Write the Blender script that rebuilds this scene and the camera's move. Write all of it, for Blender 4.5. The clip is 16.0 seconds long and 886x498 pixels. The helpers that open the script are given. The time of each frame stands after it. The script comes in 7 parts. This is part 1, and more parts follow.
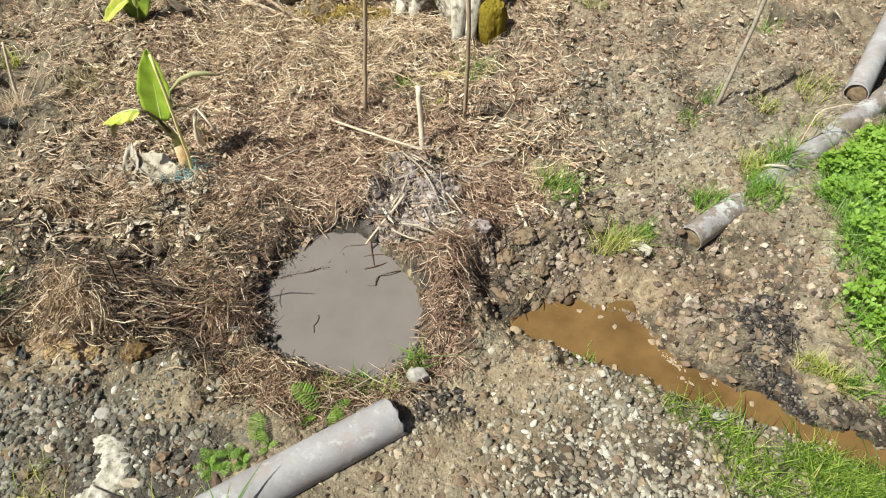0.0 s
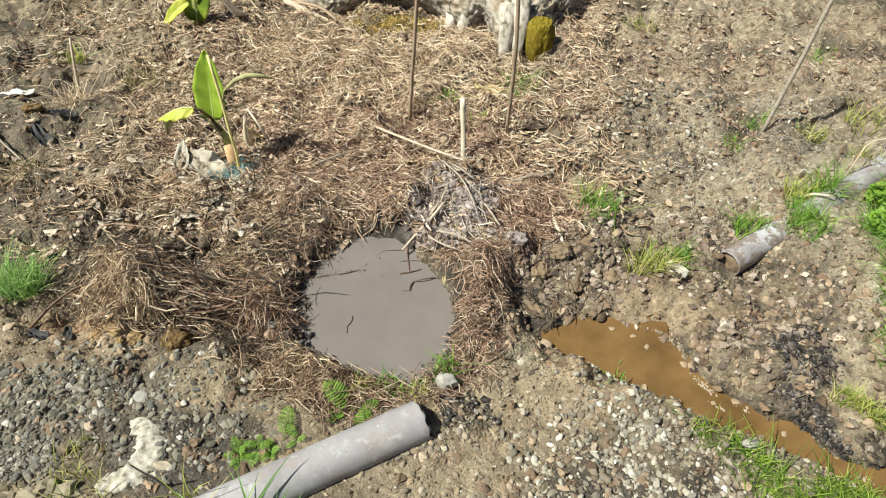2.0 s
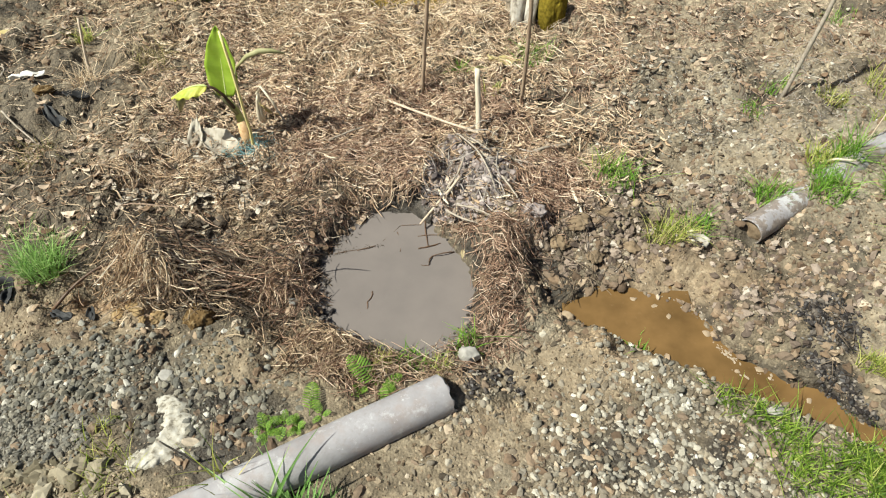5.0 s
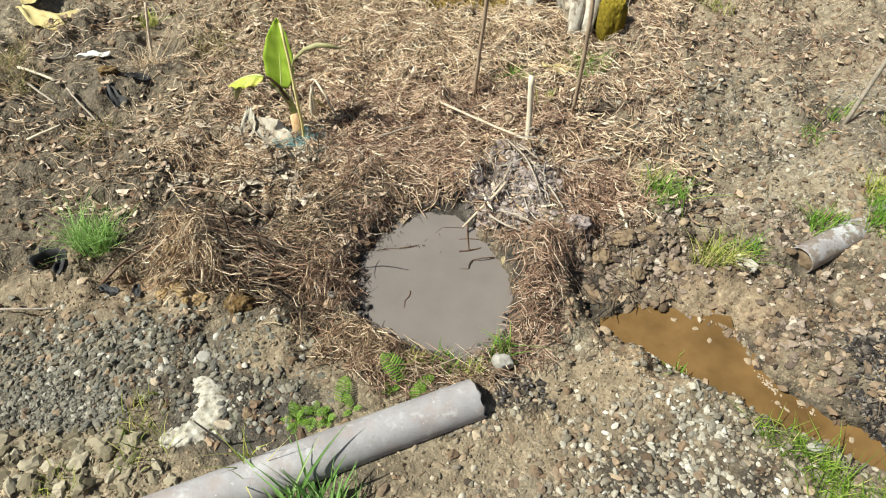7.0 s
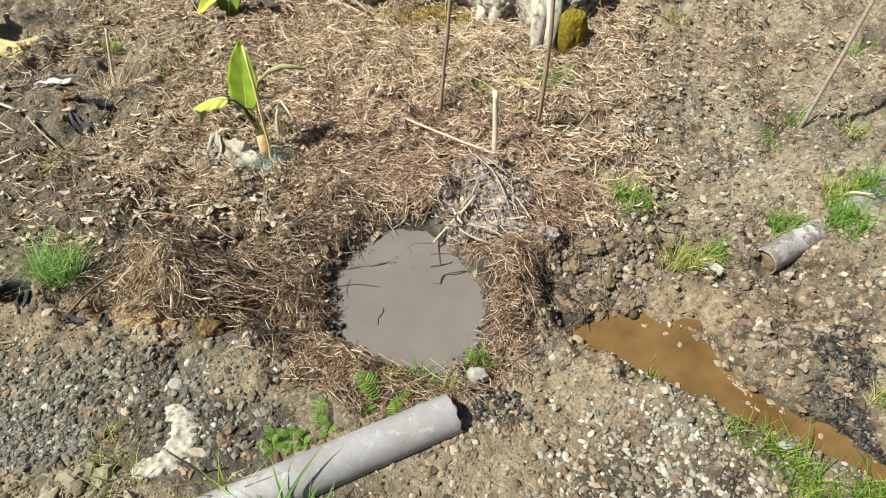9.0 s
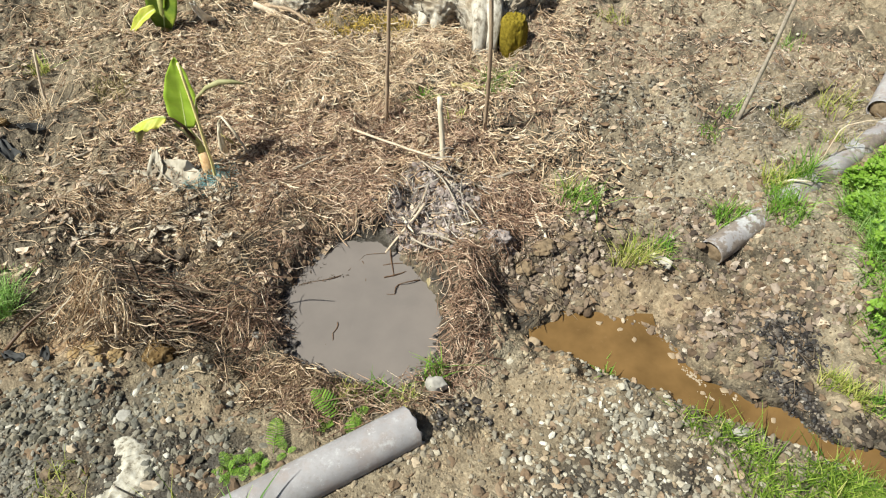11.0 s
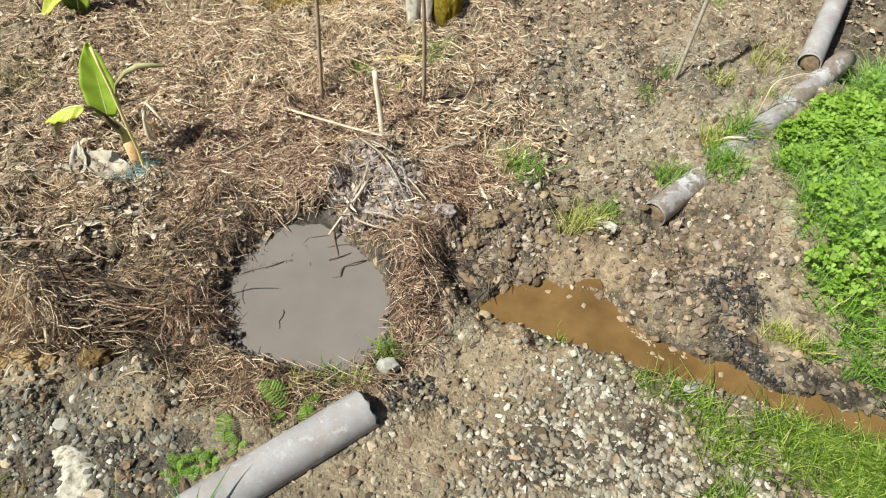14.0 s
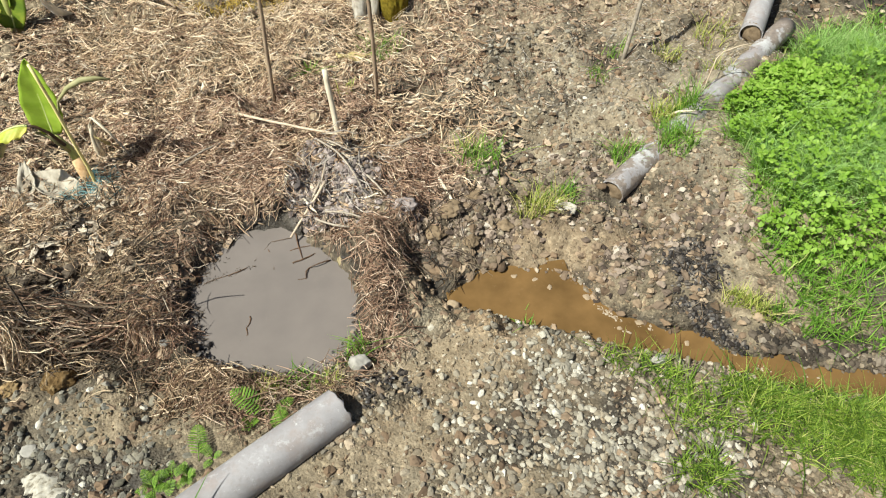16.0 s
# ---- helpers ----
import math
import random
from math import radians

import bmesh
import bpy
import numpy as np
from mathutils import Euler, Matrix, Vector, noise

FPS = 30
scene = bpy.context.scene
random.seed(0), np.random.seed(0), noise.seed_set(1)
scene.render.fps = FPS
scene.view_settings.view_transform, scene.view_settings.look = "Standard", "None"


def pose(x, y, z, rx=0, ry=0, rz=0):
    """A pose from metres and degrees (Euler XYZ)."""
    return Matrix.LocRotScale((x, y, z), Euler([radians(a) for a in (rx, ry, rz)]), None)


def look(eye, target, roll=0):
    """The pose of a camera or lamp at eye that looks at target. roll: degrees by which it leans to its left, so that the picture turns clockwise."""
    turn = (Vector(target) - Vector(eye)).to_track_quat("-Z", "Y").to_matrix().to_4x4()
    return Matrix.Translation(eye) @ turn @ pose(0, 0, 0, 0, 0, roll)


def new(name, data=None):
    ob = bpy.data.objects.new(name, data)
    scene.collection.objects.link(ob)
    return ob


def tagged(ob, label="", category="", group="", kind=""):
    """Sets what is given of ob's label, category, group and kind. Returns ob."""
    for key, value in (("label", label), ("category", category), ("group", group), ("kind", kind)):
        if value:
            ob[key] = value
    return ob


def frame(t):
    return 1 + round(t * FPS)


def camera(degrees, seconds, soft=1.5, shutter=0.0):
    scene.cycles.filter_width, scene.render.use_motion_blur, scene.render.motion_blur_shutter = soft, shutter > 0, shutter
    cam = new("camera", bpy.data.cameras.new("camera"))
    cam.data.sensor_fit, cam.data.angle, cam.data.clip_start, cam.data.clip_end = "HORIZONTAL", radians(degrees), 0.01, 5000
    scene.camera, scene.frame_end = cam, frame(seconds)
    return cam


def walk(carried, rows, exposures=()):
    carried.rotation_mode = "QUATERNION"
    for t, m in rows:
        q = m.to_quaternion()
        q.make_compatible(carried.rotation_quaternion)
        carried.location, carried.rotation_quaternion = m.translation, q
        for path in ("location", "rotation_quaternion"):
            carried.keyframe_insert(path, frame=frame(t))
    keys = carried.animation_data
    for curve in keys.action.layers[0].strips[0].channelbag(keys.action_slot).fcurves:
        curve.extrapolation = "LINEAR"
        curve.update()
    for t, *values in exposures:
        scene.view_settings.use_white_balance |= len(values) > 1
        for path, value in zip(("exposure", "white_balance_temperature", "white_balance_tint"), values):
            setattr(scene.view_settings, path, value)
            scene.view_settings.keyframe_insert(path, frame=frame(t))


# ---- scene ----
cam = camera(69.12, 16.0, soft=1.15)
PATH = [
    (0, (0.0000, -1.3000, 1.5000), (-0.0000, -0.2964, 0.3852), 0.11),
    (0.5, (-0.0122, -1.3082, 1.5067), (-0.0487, -0.2917, 0.4043), 0.51),
    (1, (-0.0024, -1.3149, 1.5037), (-0.0654, -0.2873, 0.4128), 0.10),
    (1.5, (-0.0099, -1.3344, 1.5041), (-0.0541, -0.3035, 0.4154), 0.67),
    (2, (-0.0086, -1.3287, 1.5048), (-0.0856, -0.3034, 0.4126), 0.35),
    (2.5, (-0.0092, -1.3005, 1.4962), (-0.0412, -0.3036, 0.3758), 0.01),
    (3, (-0.0066, -1.2952, 1.4963), (-0.0221, -0.3036, 0.3709), -0.10),
    (3.2, (-0.0074, -1.2986, 1.4977), (-0.0351, -0.3081, 0.3717), -0.73),
    (5.3, (-0.0433, -1.3301, 1.4899), (-0.1686, -0.3533, 0.3585), -1.87),
    (5.5, (-0.0394, -1.3228, 1.4836), (-0.2244, -0.3832, 0.3290), -3.75),
    (6, (-0.0524, -1.3111, 1.4836), (-0.2304, -0.3744, 0.3256), -2.27),
    (6.5, (-0.0613, -1.3117, 1.4919), (-0.2428, -0.3561, 0.3500), -1.23),
    (7, (-0.0585, -1.3266, 1.4942), (-0.2333, -0.3505, 0.3687), -0.82),
    (7.5, (-0.0592, -1.3341, 1.4947), (-0.2337, -0.3519, 0.3745), -0.57),
    (8, (-0.0586, -1.3323, 1.5000), (-0.2203, -0.3410, 0.3859), -0.05),
    (8.5, (-0.0509, -1.3260, 1.5025), (-0.1937, -0.3234, 0.3959), -0.35),
    (9, (-0.0452, -1.3278, 1.5020), (-0.1664, -0.3189, 0.3985), -0.61),
    (9.5, (-0.0379, -1.3264, 1.5030), (-0.1331, -0.3017, 0.4118), -0.35),
    (10, (-0.0300, -1.3175, 1.5003), (-0.0959, -0.2935, 0.4062), -0.22),
    (10.2, (-0.0269, -1.3139, 1.5003), (-0.0803, -0.2879, 0.4074), -0.15),
    (12.3, (-0.0033, -1.3067, 1.4950), (-0.0011, -0.2905, 0.3917), -0.55),
    (12.5, (0.0030, -1.3057, 1.4925), (0.0217, -0.2895, 0.3893), -0.52),
    (13, (0.0209, -1.2944, 1.4841), (0.0907, -0.2967, 0.3662), -0.47),
    (13.5, (0.0180, -1.2759, 1.4730), (0.1242, -0.2916, 0.3461), 0.68),
    (14, (0.0090, -1.2814, 1.4779), (0.0822, -0.3039, 0.3425), 0.57),
    (14.5, (0.0138, -1.2900, 1.4795), (0.0930, -0.3062, 0.3499), 0.11),
    (15, (0.0350, -1.3022, 1.4755), (0.1395, -0.3114, 0.3542), 0.06),
    (15.5, (0.0352, -1.2981, 1.4765), (0.1668, -0.3170, 0.3495), -0.59),
    (16, (0.0300, -1.2943, 1.4734), (0.1691, -0.3319, 0.3313), -0.99),
]
walk(cam, [(t, look(e, g, r)) for t, e, g, r in PATH], [(0.0, 0.68, 6100, 1), (16.0, 0.68, 6100, 1)])

# ---- light: clear hazy daylight, sun behind and to one side ----
SUN_AZ, SUN_EL = 111.0, 55.0            # degrees; azimuth from north (+y) towards -x
world = bpy.data.worlds.new("world")
scene.world = world
world.use_nodes = True
wn = world.node_tree
sky = wn.nodes.new("ShaderNodeTexSky")
sky.sky_type, sky.sun_disc = "NISHITA", False
sky.sun_elevation, sky.sun_rotation = radians(SUN_EL), radians(-SUN_AZ)
sky.air_density, sky.dust_density = 1.0, 3.0
wn.nodes["Background"].inputs["Strength"].default_value = 0.039
wn.links.new(sky.outputs[0], wn.nodes["Background"].inputs["Color"])
sun = new("sun", bpy.data.lights.new("sun", "SUN"))
sun.data.energy, sun.data.angle, sun.data.color = 5.0, radians(0.8), (1.0, 0.94, 0.83)
to_sun = Vector((-math.sin(radians(SUN_AZ)) * math.cos(radians(SUN_EL)), math.cos(radians(SUN_AZ)) * math.cos(radians(SUN_EL)), math.sin(radians(SUN_EL))))
sun.matrix_world = look(to_sun * 20, (0, 0, 0))

rng = np.random.default_rng(7)


# ---- small tools ----
def part(name, bm, material, parent=None, label="", smooth=True):
    """One mesh object from a bmesh, under a thing or a part."""
    me = bpy.data.meshes.new(name)
    bmesh.ops.recalc_face_normals(bm, faces=bm.faces)
    bm.to_mesh(me)
    bm.free()
    me.materials.append(material)
    if smooth:
        me.shade_smooth()
    ob = new(name, me)
    if parent is not None:
        ob.parent = parent
    if label:
        tagged(ob, label)
    return ob


def mesh_np(name, verts, faces, material, smooth=False):
    """A mesh object from arrays of vertices and of equal-sided faces."""
    me = bpy.data.meshes.new(name)
    n, k = faces.shape
    me.vertices.add(len(verts))
    me.vertices.foreach_set("co", np.ascontiguousarray(verts, np.float32).ravel())
    me.loops.add(n * k)
    me.loops.foreach_set("vertex_index", np.ascontiguousarray(faces, np.int32).ravel())
    me.polygons.add(n)
    me.polygons.foreach_set("loop_start", np.arange(0, n * k, k, dtype=np.int32))
    me.update(calc_edges=True)
    me.validate()
    me.materials.append(material)
    if smooth:
        me.shade_smooth()
    else:
        me.shade_flat()
    return new(name, me)


def empty(name, x, y, z, rz=0.0):
    ob = new(name)
    ob.empty_display_size = 0.05
    ob.matrix_basis = pose(x, y, z, 0, 0, rz)
    return ob


def smooth01(a):
    a = np.clip(a, 0, 1)
    return a * a * (3 - 2 * a)


def lattice(ix, iy, seed):
    h = (ix.astype(np.int64) * 374761393 + iy.astype(np.int64) * 668265263 + seed * 974634721) & 0x7FFFFFFF
    h = ((h ^ (h >> 13)) * 1274126177) & 0x7FFFFFFF
    return ((h ^ (h >> 16)) & 0xFFFF) / 65535.0


def vnoise(x, y, seed=0):
    """Smooth value noise, -1 to 1, one cell to the unit."""
    ix, iy = np.floor(x), np.floor(y)
    fx, fy = smooth01(x - ix), smooth01(y - iy)
    a, b = lattice(ix, iy, seed), lattice(ix + 1, iy, seed)
    c, e = lattice(ix, iy + 1, seed), lattice(ix + 1, iy + 1, seed)
    return 2 * ((a * (1 - fx) + b * fx) * (1 - fy) + (c * (1 - fx) + e * fx) * fy) - 1


def spot(x, y, cx, cy, rx, ry, edge=0.35, turn=0.0):
    """1 inside an ellipse with ragged, soft edge, 0 outside."""
    c, s = math.cos(radians(turn)), math.sin(radians(turn))
    u, v = (x - cx) * c + (y - cy) * s, -(x - cx) * s + (y - cy) * c
    d = np.sqrt((u / rx) ** 2 + (v / ry) ** 2) + 0.22 * vnoise(x * 9, y * 9, 5) + 0.1 * vnoise(x * 27, y * 27, 6)
    return smooth01((1 + edge - d) / (2 * edge))



def patch(x, y, seed=0, scale=6.0, low=0.15):
    """Uneven cover: 0 to 1 in ragged patches."""
    n = 0.6 * vnoise(x * scale, y * scale, 61 + seed) + 0.4 * vnoise(x * scale * 2.7, y * scale * 2.7, 62 + seed)
    return low + (1 - low) * smooth01(0.5 + 1.6 * n)


def heap(x, y, cx, cy, rx, ry, h, turn=0.0):
    c, s = math.cos(radians(turn)), math.sin(radians(turn))
    u, v = (x - cx) * c + (y - cy) * s, -(x - cx) * s + (y - cy) * c
    return h * np.exp(-((u / rx) ** 2 + (v / ry) ** 2))


# ---- the lie of the land ----
PUDDLE, PUDDLE_Z, STREAM_Z = (-0.3035, -0.103), -0.032, -0.035
STREAM = [(0.232, -0.218, 0.030), (0.318, -0.207, 0.072), (0.387, -0.220, 0.085), (0.470, -0.255, 0.098), (0.545, -0.303, 0.076),
          (0.597, -0.353, 0.054), (0.655, -0.396, 0.045), (0.735, -0.440, 0.047), (0.800, -0.468, 0.051), (0.853, -0.498, 0.046),
          (0.902, -0.534, 0.036), (0.955, -0.566, 0.036), (1.028, -0.590, 0.044), (1.090, -0.620, 0.042), (1.178, -0.652, 0.044),
          (1.26, -0.682, 0.050), (1.67, -0.808, 0.05), (2.75, -1.10, 0.06)]


def puddle_ratio(x, y):
    """Distance from the hole's middle over its radius, which is lobed: deep to the south, cut off to the north-east."""
    u, v = x - PUDDLE[0], y - PUDDLE[1]
    a = np.arctan2(v, u)
    r = 0.240 - 0.023 * np.sin(a) - 0.024 * np.cos(2 * a) - 0.013 * np.sin(2 * a) - 0.008 * np.sin(3 * a) + 0.007 * np.cos(4 * a) + 0.006 * np.sin(5 * a)
    r = r + 0.010 * vnoise(x * 30, y * 30, 4) + 0.007 * vnoise(x * 75, y * 75, 2)
    return np.hypot(u, v) / r


def stream_ratio(x, y):
    best = np.full(np.shape(x), 1e3)
    for (ax, ay, aw), (bx, by, bw) in zip(STREAM, STREAM[1:]):
        dx, dy = bx - ax, by - ay
        k = np.clip(((x - ax) * dx + (y - ay) * dy) / (dx * dx + dy * dy), 0, 1)
        w = aw + (bw - aw) * k
        best = np.minimum(best, (np.hypot(x - ax - k * dx, y - ay - k * dy) + 0.012 * vnoise(x * 22, y * 22, 8) + 0.006 * vnoise(x * 60, y * 60, 9)) / w)
    return best


def height(x, y):
    x, y = np.asarray(x, float), np.asarray(y, float)
    near = smooth01((y + 0.62) / 0.3)
    z = 0.020 * vnoise(x * 2.1, y * 2.1, 11) + (0.008 + 0.028 * near) * vnoise(x * 7, y * 7, 12)
    z = z + (0.006 + 0.017 * near) * vnoise(x * 17, y * 17, 13) + (0.0045 + 0.007 * near) * vnoise(x * 40, y * 40, 14) + 0.0042 * vnoise(x * 90, y * 90, 15)
    z = z * smooth01((4.5 - np.hypot(x, y - 0.4)) / 1.8)
    z = z + heap(x, y, -1.01, -0.13, 0.15, 0.12, 0.070, -20) + heap(x, y, -0.915, -0.035, 0.055, 0.05, -0.085) + heap(x, y, -0.02, 0.30, 0.22, 0.17, 0.045) + heap(x, y, 0.06, -0.10, 0.09, 0.2, 0.035)
    z = z + heap(x, y, -0.66, 0.14, 0.16, 0.16, 0.03) + heap(x, y, 0.93, -0.26, 0.17, 0.10, 0.045, -25) + heap(x, y, 0.98, -0.44, 0.07, 0.045, 0.045, -28) + heap(x, y, 1.10, 0.12, 0.12, 0.2, 0.045)
    z = z + heap(x, y, 1.7, 0.0, 0.5, 0.6, 0.04) + heap(x, y, -0.55, 0.45, 0.35, 0.2, 0.03) + heap(x, y, 0.42, 0.30, 0.14, 0.1, 0.035) + heap(x, y, -0.5, 1.75, 1.2, 0.5, 0.05)
    z = z + heap(x, y, 0.985, 0.250, 0.055, 0.07, 0.046, 38) + heap(x, y, 0.195, -0.215, 0.08, 0.07, -0.035) + heap(x, y, 1.13, 0.15, 0.09, 0.17, 0.03)
    # the fibrous ridge between hole and channel, the pit behind it, the undercut ledge and lumpy sandy soil
    z = z + heap(x, y, 0.015, -0.20, 0.055, 0.17, 0.040, 8) + heap(x, y, 0.150, -0.115, 0.050, 0.080, -0.080, 15) + heap(x, y, 0.115, 0.09, 0.05, 0.05, 0.035) + heap(x, y, 0.30, 0.05, 0.09, 0.06, 0.028)
    z = z + heap(x, y, 1.00, -0.42, 0.06, 0.10, 0.030, 40) + heap(x, y, -1.46, -0.277, 0.040, 0.036, -0.075) + heap(x, y, -1.10, -0.10, 0.09, 0.10, 0.02) + heap(x, y, -0.90, -0.20, 0.05, 0.07, 0.03) + heap(x, y, -0.98, -0.22, 0.05, 0.05, 0.03)
    z = z + 0.030 * spot(x, y, -1.02, -0.85, 0.24, 0.09) * np.abs(vnoise(x * 15, y * 15, 17)) + 0.012 * smooth01((x - 0.15) / 0.3) * smooth01((y + 0.3) / 0.2) * np.abs(vnoise(x * 24, y * 24, 18))
    # a hollow for the near tube
    ax = np.clip(((x + 0.10) * -0.855 + (y + 0.516) * -0.518), 0, 3)
    d = np.hypot(x + 0.10 + 0.855 * ax, y + 0.516 + 0.518 * ax)
    k = smooth01((d - 0.03) / 0.12)
    z = z * k + 0.012 * (1 - k)
    r = puddle_ratio(x, y)
    k = smooth01((1.245 - r) / 0.52)
    z = z * (1 - k) - 0.10 * k
    r = stream_ratio(x, y)
    k = smooth01((1.375 - r) / 0.8)
    return z * (1 - k) - 0.10 * k



def bald(x, y):
    """Smooth trodden clay with few stones: 0 to 1."""
    d = 0.0
    for cx, cy, rx, ry, a in ((0.16, -0.42, 0.13, 0.08, 1), (0.06, -0.62, 0.09, 0.06, 1), (0.56, -0.100, 0.17, 0.075, 1), (0.22, -0.56, 0.08, 0.05, 0.8), (-0.05, -0.88, 0.10, 0.05, 0.7), (-0.12, -0.70, 0.12, 0.06, 0.6), (1.135, 0.11, 0.055, 0.14, 1), (1.10, -0.17, 0.05, 0.13, 1), (-1.05, -0.355, 0.14, 0.045, 0.9), (-1.00, -0.85, 0.24, 0.075, 1.0), (-0.69, -0.47, 0.11, 0.08, 0.9), (-0.30, -0.82, 0.12, 0.05, 0.8)):
        d = np.maximum(d, a * spot(x, y, cx, cy, rx, ry, 0.5))
    for cx, cy, rx, ry, a in ((0.85, 0.42, 0.10, 0.05, 0.8), (1.0, 0.60, 0.10, 0.06, 0.8), (0.66, 0.34, 0.08, 0.05, 0.7), (0.98, 0.40, 0.08, 0.04, 0.8), (-1.45, -0.40, 0.25, 0.07, 0.8), (1.2, 1.2, 0.25, 0.12, 0.7), (0.6, 1.15, 0.25, 0.12, 0.6), (0.30, -0.80, 0.12, 0.05, 0.7), (1.02, -0.28, 0.045, 0.10, 1)):
        d = np.maximum(d, a * spot(x, y, cx, cy, rx, ry, 0.5))
    return np.maximum(d, 0.45 * smooth01(2.2 * vnoise(x * 6.3, y * 6.3, 91) + 0.8 * vnoise(x * 15, y * 15, 92) - 0.75) * smooth01((x + 0.5) / 0.3))


def ash_area(x, y):
    return np.maximum.reduce([spot(x, y, -0.105, 0.275, 0.150, 0.165), 0.7 * spot(x, y, 0.118, 0.10, 0.05, 0.045), 0.6 * spot(x, y, 0.375, -0.075, 0.06, 0.025)])


def surface(x, y):
    """The ground, or the water where it stands higher."""
    z = height(x, y)
    z = np.where(puddle_ratio(x, y) < 1.3, np.maximum(z, PUDDLE_Z), z)
    return np.where(stream_ratio(x, y) < 1.6, np.maximum(z, STREAM_Z), z)


def hz(x, y):
    return float(height(np.array([x]), np.array([y]))[0])


# ---- materials ----
def material(name, rough=0.8, metal=0.0, spec=0.3):
    m = bpy.data.materials.new(name)
    m.use_nodes = True
    b = m.node_tree.nodes["Principled BSDF"]
    b.inputs["Roughness"].default_value = rough
    b.inputs["Metallic"].default_value = metal
    b.inputs["Specular IOR Level"].default_value = spec
    return m, m.node_tree, b


def noise_fac(nt, scale, detail=4.0, rough=0.6, stretch=None):
    tc = nt.nodes.new("ShaderNodeTexCoord")
    n = nt.nodes.new("ShaderNodeTexNoise")
    n.inputs["Scale"].default_value, n.inputs["Detail"].default_value, n.inputs["Roughness"].default_value = scale, detail, rough
    if stretch:
        mp = nt.nodes.new("ShaderNodeMapping")
        mp.inputs["Scale"].default_value = stretch
        nt.links.new(tc.outputs["Object"], mp.inputs["Vector"])
        nt.links.new(mp.outputs[0], n.inputs["Vector"])
    else:
        nt.links.new(tc.outputs["Object"], n.inputs["Vector"])
    return n.outputs["Fac"]


def ramp(nt, fac, stops):
    r = nt.nodes.new("ShaderNodeValToRGB")
    el = r.color_ramp.elements
    while len(el) < len(stops):
        el.new(0.5)
    for e, (p, c) in zip(el, stops):
        e.position, e.color = p, (*c, 1)
    nt.links.new(fac, r.inputs["Fac"])
    return r.outputs["Color"]


def mix(nt, fac, a, b, kind="MIX"):
    m = nt.nodes.new("ShaderNodeMix")
    m.data_type, m.blend_type = "RGBA", kind
    for socket, v in ((m.inputs["Factor"], fac), (m.inputs["A"], a), (m.inputs["B"], b)):
        if isinstance(v, (float, int)):
            socket.default_value = v
        elif isinstance(v, tuple):
            socket.default_value = (*v, 1)
        else:
            nt.links.new(v, socket)
    return m.outputs["Result"]


def span(nt, fac, lo, hi, a=0.0, b=1.0):
    m = nt.nodes.new("ShaderNodeMapRange")
    for key, v in (("From Min", lo), ("From Max", hi), ("To Min", a), ("To Max", b)):
        m.inputs[key].default_value = v
    nt.links.new(fac, m.inputs["Value"])
    return m.outputs["Result"]


def bump(nt, b, fac, strength, distance):
    n = nt.nodes.new("ShaderNodeBump")
    n.inputs["Strength"].default_value, n.inputs["Distance"].default_value = strength, distance
    nt.links.new(fac, n.inputs["Height"])
    nt.links.new(n.outputs[0], b.inputs["Normal"])


def island(nt):
    return nt.nodes.new("ShaderNodeNewGeometry").outputs["Random Per Island"]


def varied(name, stops, rough=0.85, by="island", grain=160.0, dirt=0.35, spec=0.25, see=0.0):
    """Colour by piece from a ramp, dimmed by a fine grain. see: how much light passes through."""
    m, nt, b = material(name, rough, 0, spec)
    fac = island(nt) if by == "island" else nt.nodes.new("ShaderNodeObjectInfo").outputs["Random"]
    col = ramp(nt, fac, stops)
    g = noise_fac(nt, grain, 3)
    col = mix(nt, dirt, col, ramp(nt, g, [(0.3, (0.35, 0.33, 0.3)), (0.7, (1, 1, 1))]), "MULTIPLY")
    nt.links.new(col, b.inputs["Base Color"])
    bump(nt, b, g, 0.4, 0.002)
    if see:
        tr = nt.nodes.new("ShaderNodeBsdfTranslucent")
        nt.links.new(col, tr.inputs["Color"])
        mx = nt.nodes.new("ShaderNodeMixShader")
        mx.inputs[0].default_value = see
        out = nt.nodes["Material Output"]
        nt.links.new(b.outputs[0], mx.inputs[1])
        nt.links.new(tr.outputs[0], mx.inputs[2])
        nt.links.new(mx.outputs[0], out.inputs["Surface"])
    return m


